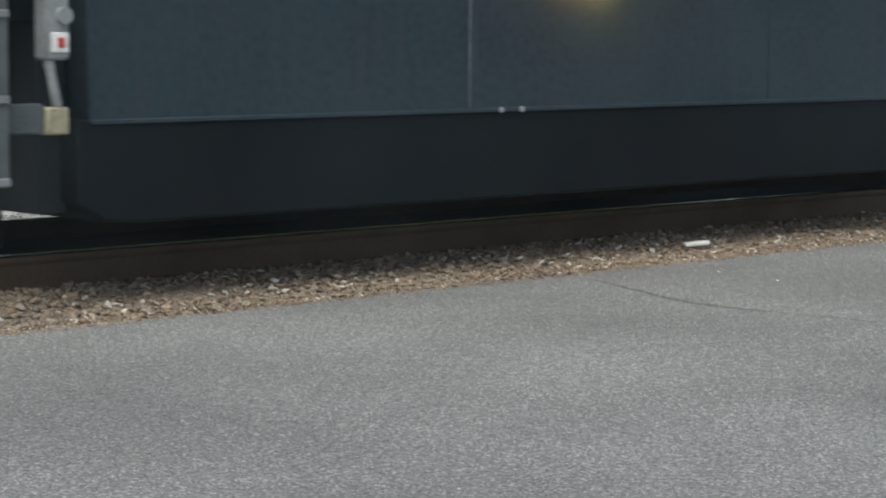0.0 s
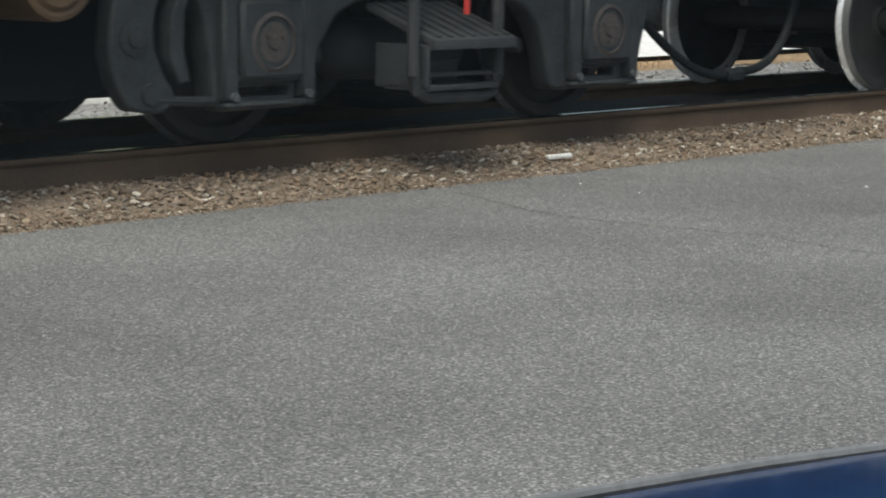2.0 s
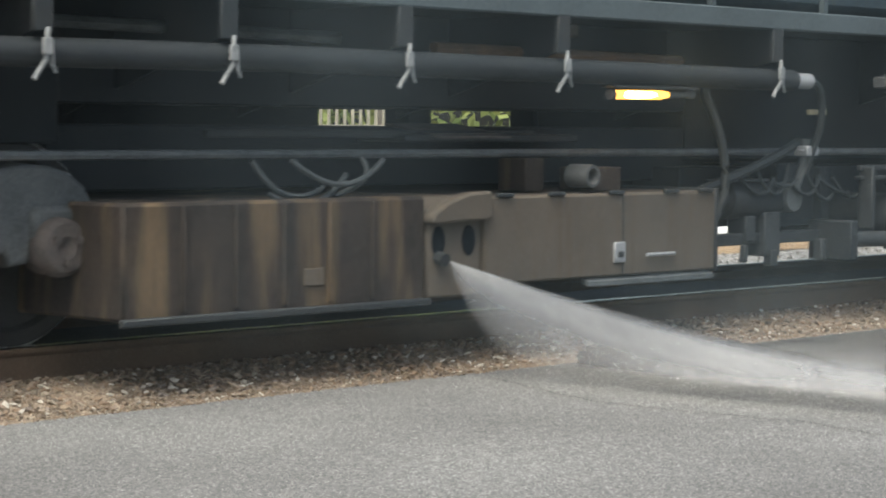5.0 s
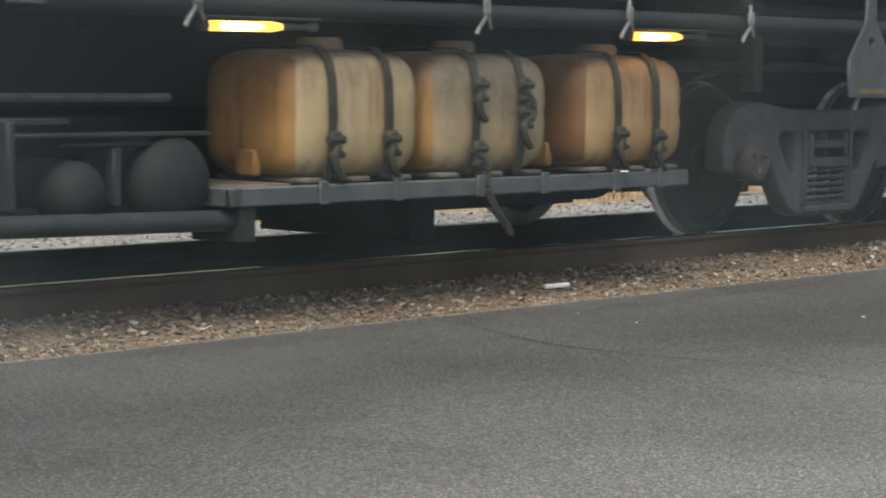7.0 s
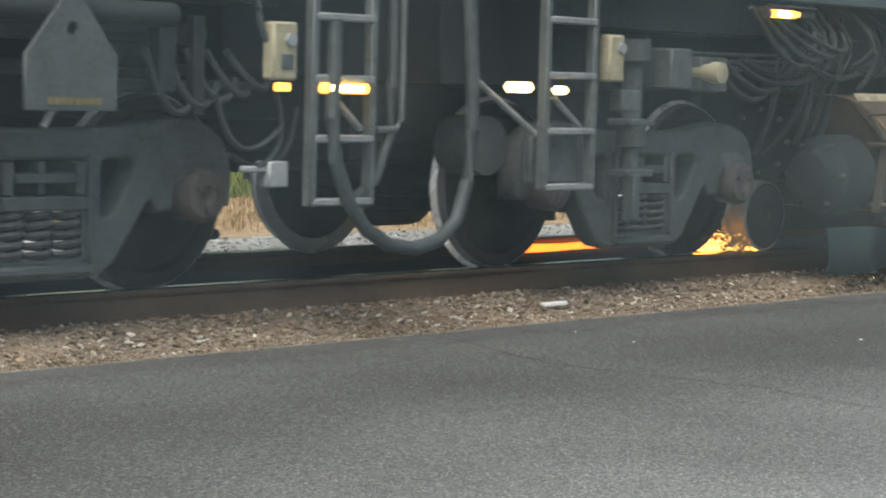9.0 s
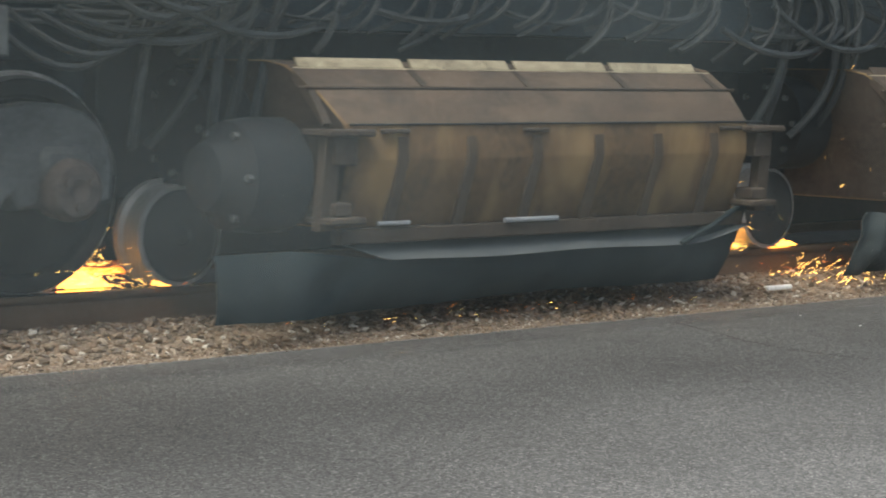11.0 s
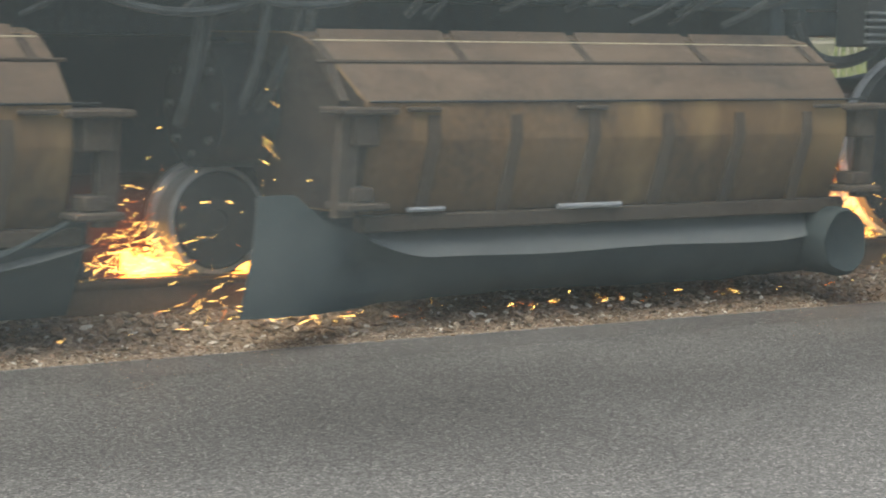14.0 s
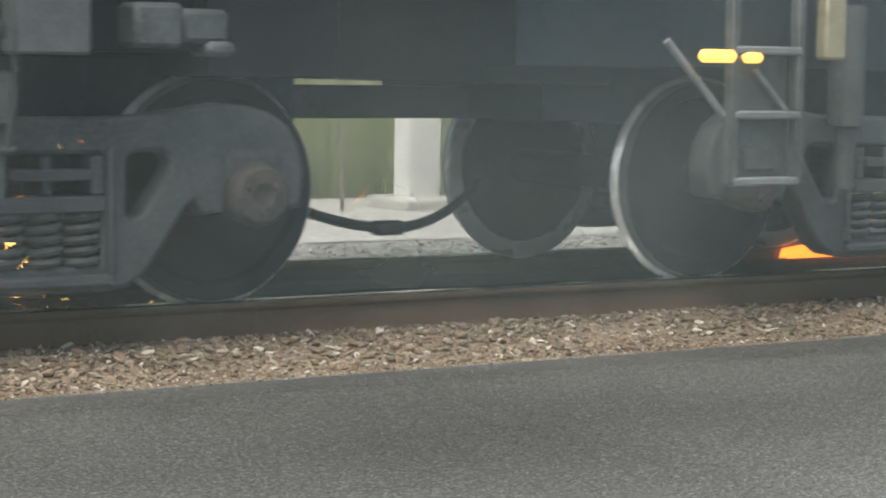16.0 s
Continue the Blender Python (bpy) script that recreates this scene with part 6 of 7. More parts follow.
    part("end_sill", boxes((53.5, 54.1, 7.9, 10.1, 1.14, 1.78), (52.0, 54.0, 8.0, 10.0, 1.235, 1.6)), M["body_dark"], ob)
    part("vent", boxes((50.92, 51.14, 7.58, 7.8, 1.19, 1.7)), M["frame_dark"], ob)
    for k in range(5):
        part("slat", boxes((50.91, 51.13, 7.57, 7.60, 1.205 + 0.034 * k, 1.22 + 0.034 * k), bevel=0.004), M["ladder"], ob)
    part("hanging_brace", bar(*arc((50.72, 7.85, 1.30), (50.80, 7.82, 1.02), (51.16, 7.80, 1.16)), (51.24, 7.80, 1.24), r=0.03), M["frame_dark"], ob)
    part("splash_plate", boxes((50.60, 50.80, 7.90, 7.93, 1.00, 1.24), bevel=0.006), M["frame_dark"], ob)
    part("coupler", boxes((54.1, 55.4, 8.9, 9.1, 0.95, 1.10)), M["cast"], ob)
    part("air_hose", bar((53.72, 8.72, 1.0), *arc((53.86, 8.72, 0.86), (54.25, 8.72, 0.52), (54.78, 8.72, 0.46)), *arc((54.9, 8.72, 0.455), (55.15, 8.72, 0.47), (55.35, 8.72, 0.66)), r=0.024), M["hose_dark"], ob)
    part("hose_coupling", boxes((54.76, 54.92, 8.67, 8.77, 0.425, 0.49), bevel=0.02), M["cast_dark"], ob)
    return ob


def following_car():
    ob = rider("following_car", 58.0, label="dark blue-grey rail car with end ladder and lamp", category="rail car", group="cars of the train")
    freight_truck(ob, 57.15)
    part("car_body", boxes((55.2, 62.0, 7.62, 10.38, 1.9, 4.3), bevel=0.05), M["paint_blue"], ob)
    part("under_body", boxes((55.0, 62.0, 7.95, 10.05, 1.2, 1.89), (55.0, 55.7, 8.2, 9.8, 1.12, 1.3), (55.4, 62, 8.3, 9.7, 0.95, 1.3)), M["paint_blue"], ob)
    ladder(ob, 55.80, 56.22, 0.70, 1.78, 7.5, (0.715, 1.005, 1.285), "worn grey end ladder")
    part("plate", boxes((55.86, 56.18, 7.54, 7.58, 0.72, 1.26)), M["ladder"], ob)
    part("plate", boxes((55.92, 56.10, 7.52, 7.545, 0.76, 0.86)), M["cast"], ob)
    part("brace", bar((55.5, 7.55, 1.32), (55.80, 7.52, 1.0), r=0.018), M["rung"], ob)
    part("brace", bar((55.96, 7.51, 1.20), (56.14, 7.51, 1.03), r=0.014), M["rung"], ob)
    part("work_lamp", boxes((55.62, 55.82, 7.45, 7.50, 1.23, 1.285), bevel=0.02), M["glow"], ob, "lit amber lamp")
    part("work_lamp", boxes((55.86, 55.97, 7.45, 7.50, 1.23, 1.28), bevel=0.02), M["glow"], ob, "lit amber lamp")
    part("switch_box", boxes((56.34, 56.46, 7.47, 7.55, 1.25, 1.55), bevel=0.012), M["junction"], ob)
    part("damper", tube(bmesh.new(), [(56.70, 7.72, 0.66), (56.70, 7.72, 0.94), (56.70, 7.72, 0.95), (56.70, 7.72, 1.5)], [0.05, 0.05, 0.085, 0.085], 14), M["cast"], ob)
    return ob


# ---- water jet, wet film and sparks that the train carries ----
def misty(name, colour, density, scale, stretch, soft=0.3):
    """White spray: mostly clear, with soft streaks that scatter light."""
    m = bpy.data.materials.new(name)
    m.use_nodes = True
    nt = m.node_tree
    out = nt.nodes["Material Output"]
    d, t, mx = nt.nodes.new("ShaderNodeBsdfDiffuse"), nt.nodes.new("ShaderNodeBsdfTransparent"), nt.nodes.new("ShaderNodeMixShader")
    tr = nt.nodes.new("ShaderNodeBsdfTranslucent")
    d.inputs[0].default_value = tr.inputs[0].default_value = (*colour, 1)
    ad = nt.nodes.new("ShaderNodeMixShader")
    nt.links.new(d.outputs[0], ad.inputs[1])
    nt.links.new(tr.outputs[0], ad.inputs[2])
    tc, mp, n = nt.nodes.new("ShaderNodeTexCoord"), nt.nodes.new("ShaderNodeMapping"), nt.nodes.new("ShaderNodeTexNoise")
    mp.inputs["Scale"].default_value = stretch
    n.inputs["Scale"].default_value, n.inputs["Detail"].default_value = scale, 4
    nt.links.new(tc.outputs["Object"], mp.inputs[0])
    nt.links.new(mp.outputs[0], n.inputs["Vector"])
    r = nt.nodes.new("ShaderNodeMapRange")
    r.inputs["From Min"].default_value, r.inputs["From Max"].default_value = 0.3, 0.75
    r.inputs["To Min"].default_value, r.inputs["To Max"].default_value = density * soft, density
    at_ = nt.nodes.new("ShaderNodeAttribute")
    at_.attribute_name = "thin"
    mu = nt.nodes.new("ShaderNodeMath")
    mu.operation = "MULTIPLY"
    nt.links.new(n.outputs["Fac"], r.inputs["Value"])
    nt.links.new(r.outputs[0], mu.inputs[0])
    nt.links.new(at_.outputs["Fac"], mu.inputs[1])
    nt.links.new(mu.outputs[0], mx.inputs[0])
    nt.links.new(t.outputs[0], mx.inputs[1])
    nt.links.new(ad.outputs[0], mx.inputs[2])
    nt.links.new(mx.outputs[0], out.inputs[0])
    return m


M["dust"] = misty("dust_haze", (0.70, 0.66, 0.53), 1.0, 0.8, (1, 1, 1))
M["mist"] = misty("spray_mist", (0.90, 0.90, 0.90), 0.62, 2.2, (1, 1, 1), 0.55)
M["dust_veil"] = misty("grey_dust_veil", (0.61, 0.72, 0.73), 1.0, 0.8, (1, 1, 1))
M["veil"] = misty("pale_veil", (0.61, 0.76, 0.83), 1.0, 0.8, (1, 1, 1))


def water_jet():
    """A fan of spray thrown from the port, lagging behind the train as it falls, with its splash and loose drops."""
    ob = rider("water_jet", 23.345, 7.47, 0.565, label="fan of white water spray jetting onto the asphalt", category="water jet", kind="stuff")
    r = random.Random(5)

    def throw(reach, s):
        return (23.345 + (0.88 - 0.085 * reach) * s ** 1.25, 7.44 - reach * s, 0.565 * (1 - s) ** 2.2 + 0.03 * reach * s ** 0.7)

    for k in range(3):
        bm = bmesh.new()
        lay = bm.verts.layers.float.new("thin")
        grid = []
        for i in range(23):
            f = i / 22
            reach = 0.02 + 4.6 * f ** 1.15
            col = []
            for j in range(25):
                s = j / 24
                x, y, z = throw(reach, s)
                w = 0.05 * s
                d = Vector((noise.noise(Vector((f * 5, s * 3, k * 4.1))), noise.noise(Vector((f * 5, s * 3, k * 4.1 + 9))), noise.noise(Vector((f * 4, s * 3, k + 20.0))))) * w
                v = bm.verts.new(at(x + d.x + (k - 1) * 0.05 * s, y + d.y, max(z + d.z, 0.01)))
                v[lay] = (1.0 - 0.78 * s ** 1.6) * min(1.0, 0.12 + 1.5 * f) * min(1.0, (1 - f) * 5 + 0.05)
                col.append(v)
            grid.append(col)
        for p, q in zip(grid, grid[1:]):
            for j in range(24):
                bm.faces.new((p[j], q[j], q[j + 1], p[j + 1])).smooth = True
        part("spray_sheet", bm, M["mist"], ob)
    # soft curtains of spray that stand along the line where the water lands
    for k in range(7):
        bm = bmesh.new()
        lay = bm.verts.layers.float.new("thin")
        grid = []
        off, tall = (-0.06 + 0.09 * k), 0.14 + 0.07 * k
        for i in range(37):
            s = i / 36
            y = 7.42 - 4.9 * s
            col = []
            for j in range(11):
                q = j / 10
                h = tall * (0.30 + 0.70 * s ** 0.7) * (1 + 0.35 * noise.noise(Vector((s * 5, k * 3.0, 0))))
                x = 24.22 - 0.42 * s + off * (0.25 + s) + 0.10 * q * s + 0.08 * noise.noise(Vector((s * 6, q * 2, k * 2.0)))
                v = bm.verts.new(at(x, y, 0.008 + h * q))
                body = (1 - q) ** 1.4 * min(1.0, 0.05 + q * 4.5)
                v[lay] = (0.80 - 0.070 * k) * min(1.0, s * 5) * min(1.0, (1 - s) * 2.2) * body
                col.append(v)
            grid.append(col)
        for p, q in zip(grid, grid[1:]):
            for j in range(10):
                bm.faces.new((p[j], q[j], q[j + 1], p[j + 1])).smooth = True
        part("spray_curtain", bm, M["mist"], ob)
    co, fa = [], []
    for k in range(1800):
        s, reach = r.random() ** 0.6, 3.9 * r.random() ** 0.8
        x, y, z = throw(reach, s)
        g = 0.05 * s
        p = at(x + r.gauss(0, g), y + r.gauss(0, g), max(0.008, z + r.gauss(0, g)))
        q = r.uniform(0.0006, 0.0014)
        i = len(co)
        d = Vector((0.3, -1, -0.35)).normalized() * q * r.uniform(2, 8)
        co += [tuple(p - d), tuple(p + Vector((q, 0, 0))), tuple(p + Vector((0, 0, q))), tuple(p + d)]
        fa += [(i, i + 1, i + 2), (i + 3, i + 2, i + 1), (i, i + 2, i + 3), (i, i + 3, i + 1)]
    me = bpy.data.meshes.new("drops")
    me.from_pydata(co, [], fa)
    link("drops", me, M["white"], ob)
    return ob


def veil(name, label, u0, u1, y, z1, dense, seed, fade=0.0, mat="veil"):
    """A slowly rolling sheet of fine mist, dust or added haze beside the train."""
    ob = rider(name, (u0 + u1) / 2, y, 0.0, label=label, category="haze", group="veils of mist and dust", kind="stuff")
    bm = bmesh.new()
    lay = bm.verts.layers.float.new("thin")
    grid = []
    nx = int((u1 - u0) * 3)
    for i in range(nx + 1):
        s = i / nx
        x = u0 + (u1 - u0) * s
        col = []
        for j in range(10):
            q = j / 9
            v = bm.verts.new(at(x, y + 0.10 * noise.noise(Vector((x * 0.8, q * 3, seed))), 0.02 + z1 * q))
            end = min(1.0, s * (u1 - u0) / 1.5, (1 - s) * (u1 - u0) / 3.0)
            v[lay] = dense * end * min(1.0, q * 7.0) * (1 - q) ** fade * (1 + 0.35 * noise.noise(Vector((x * 0.5, q * 2, seed + 7))))
            col.append(v)
        grid.append(col)
    for p, q in zip(grid, grid[1:]):
        for j in range(9):
            bm.faces.new((p[j], q[j], q[j + 1], p[j + 1])).smooth = True
    part("sheet", bm, M[mat], ob)


def veils():
    # painted haze: a pale sheet that lifts the locomotive's blacks
    veil("pale_veil", "faint pale sheet added to lift the dark tones of the locomotive", -2.0, 21.5, 7.2, 2.6, 0.032, 9)
    # spray mist, dense enough to lift the dark tones behind it as well
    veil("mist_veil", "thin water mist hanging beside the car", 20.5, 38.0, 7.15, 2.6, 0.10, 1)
    # extra sheet that brightens the trucks' blacks and tints them blue
    veil("mist_veil", "thin bluish mist sheet added to lift the dark tones of the trucks", 30.5, 43.0, 7.05, 2.6, 0.055, 12)
    veil("dust_veil", "thin grey grinding dust hanging beside the car", 36.0, 66.0, 7.1, 2.6, 0.165, 2, 0.0, "dust_veil")
    veil("dust_veil", "thin grey grinding dust hanging beside the car", 45.5, 53.0, 7.0, 2.6, 0.13, 5, 0.0, "dust_veil")
    veil("dust_veil", "thin grey grinding dust hanging between the cars", 52.8, 62.0, 7.05, 2.6, 0.16, 14, 0.0, "dust_veil")
    veil("dust_veil", "pale grinding dust drifting beyond the car", 43.0, 78.0, 11.2, 2.8, 0.65, 6, 0.0, "dust")
    veil("dust_veil", "pale grinding dust rolling between the rails", 50.5, 78.0, 9.0, 0.95, 0.6, 8, 0.9, "dust")
    veil("spray_veil", "pale spray mist drifting over the asphalt", 23.6, 27.1, 6.7, 0.85, 0.55, 3, 1.3)
    veil("spray_veil", "pale spray mist drifting over the asphalt", 23.9, 27.2, 5.4, 0.70, 0.42, 4, 1.3)


def film_material():
    """A thin water film: darkens what is under it and shines a little."""
    m = bpy.data.materials.new("water_film")
    m.use_nodes = True
    nt = m.node_tree
    out = nt.nodes["Material Output"]
    t, g, mx = (nt.nodes.new(k) for k in ("ShaderNodeBsdfTransparent", "ShaderNodeBsdfGlossy", "ShaderNodeMixShader"))
    t.inputs[0].default_value = (0.665, 0.67, 0.67, 1)
    g.inputs["Roughness"].default_value = 0.5
    mx.inputs[0].default_value = 0.05
    nt.links.new(t.outputs[0], mx.inputs[1])
    nt.links.new(g.outputs[0], mx.inputs[2])
    # thin water leaves the ground nearly as it is
    dry, thin, amount = (nt.nodes.new(k) for k in ("ShaderNodeBsdfTransparent", "ShaderNodeMixShader", "ShaderNodeAttribute"))
    amount.attribute_name = "thin"
    nt.links.new(amount.outputs["Fac"], thin.inputs[0])
    nt.links.new(dry.outputs[0], thin.inputs[1])
    nt.links.new(mx.outputs[0], thin.inputs[2])
    nt.links.new(thin.outputs[0], out.inputs[0])
    return m


def wet_film():
    ob = rider("water_film", 24.0, 5.5, 0.0, label="thin film of spray water wetting the asphalt", category="wet patch", kind="stuff")
    bm = bmesh.new()
    near = [(24.25 + 0.09 * k + 0.06 * noise.noise(Vector((k * 1.3, 0, 0))), 7.43 - 0.33 * k) for k in range(0, 22)]
    lay = bm.verts.layers.float.new("thin")
    a = [bm.verts.new(at(x, y, 0.006)) for x, y in near]
    b = [bm.verts.new(at(85, y, 0.006)) for x, y in near]
    for (x, y), p, q in zip(near, a, b):
        # the water lies thickest near the track and thins out with the throw
        p[lay] = q[lay] = max(0.85, 1 - 0.15 * (y - 6)) if y > 6 else max(0.15, 1 - 0.40 * (6 - y))
    for i in range(len(near) - 1):
        bm.faces.new((a[i], b[i], b[i + 1], a[i + 1]))
    part("film", bm, film_material(), ob)
    return ob


def spark_burst(u, y, z, n, su, sz, mats, size=1.0, sy=0.08, up=0.3):
    """Glowing chips that fly from a grinding stone, and the fire at its foot."""
    ob = rider("spark_burst", u, y, RAIL_Z, label="orange sparks spraying from a grinding stone on the rail", category="sparks", group="spark bursts", kind="stuff")
    r = random.Random(int(u * 100))
    sets = ([], []), ([], [])
    for k in range(n):
        co, fa = sets[0 if r.random() < 0.7 else 1]
        d = abs(r.gauss(0, 1))
        p = at(u + r.gauss(0, su) * (0.5 + 0.5 * d), y + r.gauss(0, sy), max(0.03, z + abs(r.gauss(0, sz)) * (0.4 + up * d)))
        l = size * r.uniform(0.010, 0.055) * r.uniform(0.3, 1.0)
        dr = Vector((r.gauss(0.8, 0.6), r.gauss(0, 0.4), r.gauss(0.15, 0.5))).normalized() * l
        w = size * r.uniform(0.0003, 0.0008)
        i = len(co)
        co += [tuple(p - dr), tuple(p + Vector((0, 0, w))), tuple(p + Vector((0, -w, -w))), tuple(p + dr)]
        fa += [(i, i + 1, i + 2), (i + 3, i + 2, i + 1), (i, i + 2, i + 3), (i, i + 3, i + 1)]
    for (co, fa), mt in zip(sets, mats):
        me = bpy.data.meshes.new("sparks")
        me.from_pydata(co, [], fa)
        link("sparks", me, M[mt], ob)
    return ob


def fire(ob, u0, u1, y, z0, h, mat, tilt=0.1):
    """A jagged tongue of glowing metal dust along the rail."""
    r = random.Random(int(u0 * 77))
    bm = bmesh.new()
    n = 14
    top, low = [], []
    for side in (-0.03, 0.03):
        t_, l_ = [], []
        for i in range(n + 1):
            s = i / n
            x = u0 + (u1 - u0) * s
            hh = h * (1 - s) ** 0.8 * r.uniform(0.55, 1.0) + 0.01
            l_.append(bm.verts.new(at(x, y + side, z0)))
            t_.append(bm.verts.new(at(x - tilt * hh, y + side * 0.3, z0 + hh)))
        top.append(t_)
        low.append(l_)
    for i in range(n):
        for k in (0, 1):
            bm.faces.new((low[k][i], low[k][i + 1], top[k][i + 1], top[k][i]))
        bm.faces.new((top[0][i], top[0][i + 1], top[1][i + 1], top[1][i]))
    bmesh.ops.recalc_face_normals(bm, faces=bm.faces)
    part("fire", bm, M[mat], ob)


def firelit_dust_material():
    """Thin grinding dust; the fire's dull orange glow is put in as emission."""
    m = bpy.data.materials.new("firelit_dust")
    m.use_nodes = True
    nt = m.node_tree
    e, t, mx, at_ = (nt.nodes.new(k) for k in ("ShaderNodeEmission", "ShaderNodeBsdfTransparent", "ShaderNodeMixShader", "ShaderNodeAttribute"))
    e.inputs[0].default_value, e.inputs[1].default_value = (1.0, 0.17, 0.03, 1), 0.75
    at_.attribute_name = "thin"
    n, tc, mu = nt.nodes.new("ShaderNodeTexNoise"), nt.nodes.new("ShaderNodeTexCoord"), nt.nodes.new("ShaderNodeMath")
    n.inputs["Scale"].default_value = 7
    nt.links.new(tc.outputs["Object"], n.inputs["Vector"])
    mu.operation = "MULTIPLY"
    nt.links.new(n.outputs["Fac"], mu.inputs[0])
    nt.links.new(at_.outputs["Fac"], mu.inputs[1])
    nt.links.new(mu.outputs[0], mx.inputs[0])
    nt.links.new(t.outputs[0], mx.inputs[1])
    nt.links.new(e.outputs[0], mx.inputs[2])
    nt.links.new(mx.outputs[0], nt.nodes["Material Output"].inputs[0])
    return m


def firelit_dust(ob, u, y, w, h, dense):
    """A plume of dust that leans back from the stone, emitting the fire's glow."""
    bm = bmesh.new()
    lay = bm.verts.layers.float.new("thin")
    grid = []
    for i in range(15):
        col = []
        for j in range(13):
            p, q = i / 14 * 2 - 1, j / 12
            v = bm.verts.new(at(u + w * p * (0.6 + 0.5 * q) - 0.1 * q, y + 0.05 * noise.noise(Vector((p * 2, q * 3, u))), 0.2 + h * q))
            v[lay] = dense * max(0.0, 1 - abs(p) ** 1.6) * (1 - q) ** 1.3
            col.append(v)
        grid.append(col)
    for p, q in zip(grid, grid[1:]):
        for j in range(12):
            bm.faces.new((p[j], q[j], q[j + 1], p[j + 1])).smooth = True
    part("firelit_dust", bm, M["firelit_dust"], ob)


M["firelit_dust"] = firelit_dust_material()


def sparks():
    s = spark_burst(39.36, 8.30, 0.24, 260, 0.10, 0.10, ("spark", "ember"))
    fire(s, 39.24, 39.48, 8.30, 0.225, 0.13, "fire")
    s = spark_burst(39.72, 8.30, 0.22, 90, 0.12, 0.10, ("spark", "ember"))
    fire(s, 39.66, 39.74, 8.2, 0.225, 0.03, "fire")
    s = spark_burst(39.9, 9.66, 0.06, 500, 0.5, 0.06, ("ember", "ember"), 1.2)
    fire(s, 38.9, 41.0, 9.69, 0.125, 0.07, "ember", 0)
    s = spark_burst(43.45, 8.28, 0.23, 700, 0.13, 0.14, ("spark", "ember"), 0.9)
    fire(s, 43.29, 43.66, 8.30, 0.225, 0.16, "fire")
    firelit_dust(s, 43.42, 8.3, 0.40, 0.62, 0.6)
    fire(s, 43.86, 44.04, 8.2, 0.225, 0.05, "fire")
    spark_burst(43.95, 8.05, 0.08, 70, 0.22, 0.08, ("spark", "ember"), 1.0)
    s = spark_burst(47.55, 8.28, 0.23, 600, 0.12, 0.12, ("spark", "ember"), 0.9)
    fire(s, 47.43, 47.66, 8.30, 0.225, 0.11, "fire")
    firelit_dust(s, 47.48, 8.3, 0.32, 0.45, 0.5)
    fire(s, 47.92, 48.06, 8.2, 0.225, 0.04, "fire")
    spark_burst(47.8, 7.9, 0.10, 60, 0.3, 0.14, ("spark", "ember"), 1.0)
    s = spark_burst(51.46, 8.34, 0.22, 4200, 0.125, 0.17, ("spark", "ember"), 0.75, 0.06)
    fire(s, 51.25, 51.76, 8.40, 0.225, 0.16, "ember")
    firelit_dust(s, 51.42, 8.42, 0.42, 0.80, 1.15)
    firelit_dust(s, 51.65, 8.9, 0.5, 0.62, 0.5)
    # chips that roll out under the curtains' hems
    for a, b in ((40.2, 42.6), (44.3, 46.6), (48.4, 50.5)):
        spark_burst((a + b) / 2, 7.68, 0.06, 26, 0.7, 0.03, ("ember", "spark"), 0.6, 0.05)
    # streaks that skim over the gravel between the hoods
    for u in (43.95, 47.95):
        spark_burst(u, 7.75, 0.07, 44, 0.24, 0.09, ("spark", "ember"), 1.35, 0.12)
    for u in (43.35, 47.45):
        spark_burst(u, 8.15, 0.30, 130, 0.13, 0.26, ("spark", "ember"), 0.8, 0.1)
    spark_burst(51.7, 7.95, 0.09, 26, 0.3, 0.05, ("spark", "spark"), 0.62)
    spark_burst(52.45, 8.36, 0.22, 120, 0.16, 0.12, ("spark", "ember"), 0.62)
    spark_burst(53.1, 8.45, 0.10, 120, 0.35, 0.10, ("spark", "ember"), 0.62)
    spark_burst(45.2, 7.55, 0.07, 26, 0.8, 0.03, ("spark", "ember"), 1.0, 0.05)
    spark_burst(49.4, 7.58, 0.08, 24, 0.8, 0.03, ("spark", "ember"), 1.0, 0.05)
    spark_burst(41.3, 7.58, 0.07, 18, 0.8, 0.03, ("spark", "ember"), 0.8, 0.05)
    spark_burst(44.3, 7.8, 0.55, 12, 0.4, 0.35, ("spark", "spark"), 1.0)
    spark_burst(47.7, 7.7, 0.5, 16, 0.4, 0.4, ("spark", "spark"), 1.0)
    spark_burst(52.2, 7.5, 0.40, 22, 0.6, 0.35, ("spark", "ember"), 1.1)
    s = spark_burst(59.0, 9.66, 0.06, 200, 0.4, 0.06, ("ember", "ember"), 1.2)
    fire(s, 58.1, 60.0, 9.69, 0.125, 0.07, "ember", 0)


locomotive()
water_car()
tanks()
grinding_car()
following_car()
water_jet()
wet_film()
sparks()
veils()
ORIGIN = Vector((0, 0, 0))


# ---- the blue car from which the lot is seen: an open-topped car ----
M["car_paint"] = material("deep_blue_car_paint", (0.020, 0.055, 0.16), (0.018, 0.048, 0.145), 0.14, metal=0.3, scale=2, fine=200, bump=0, fine_mix=0.04)
M["car_trim"] = material("grey_trim", (0.16, 0.165, 0.17), (0.13, 0.135, 0.14), 0.5, scale=5, fine=90, bump=0.05)


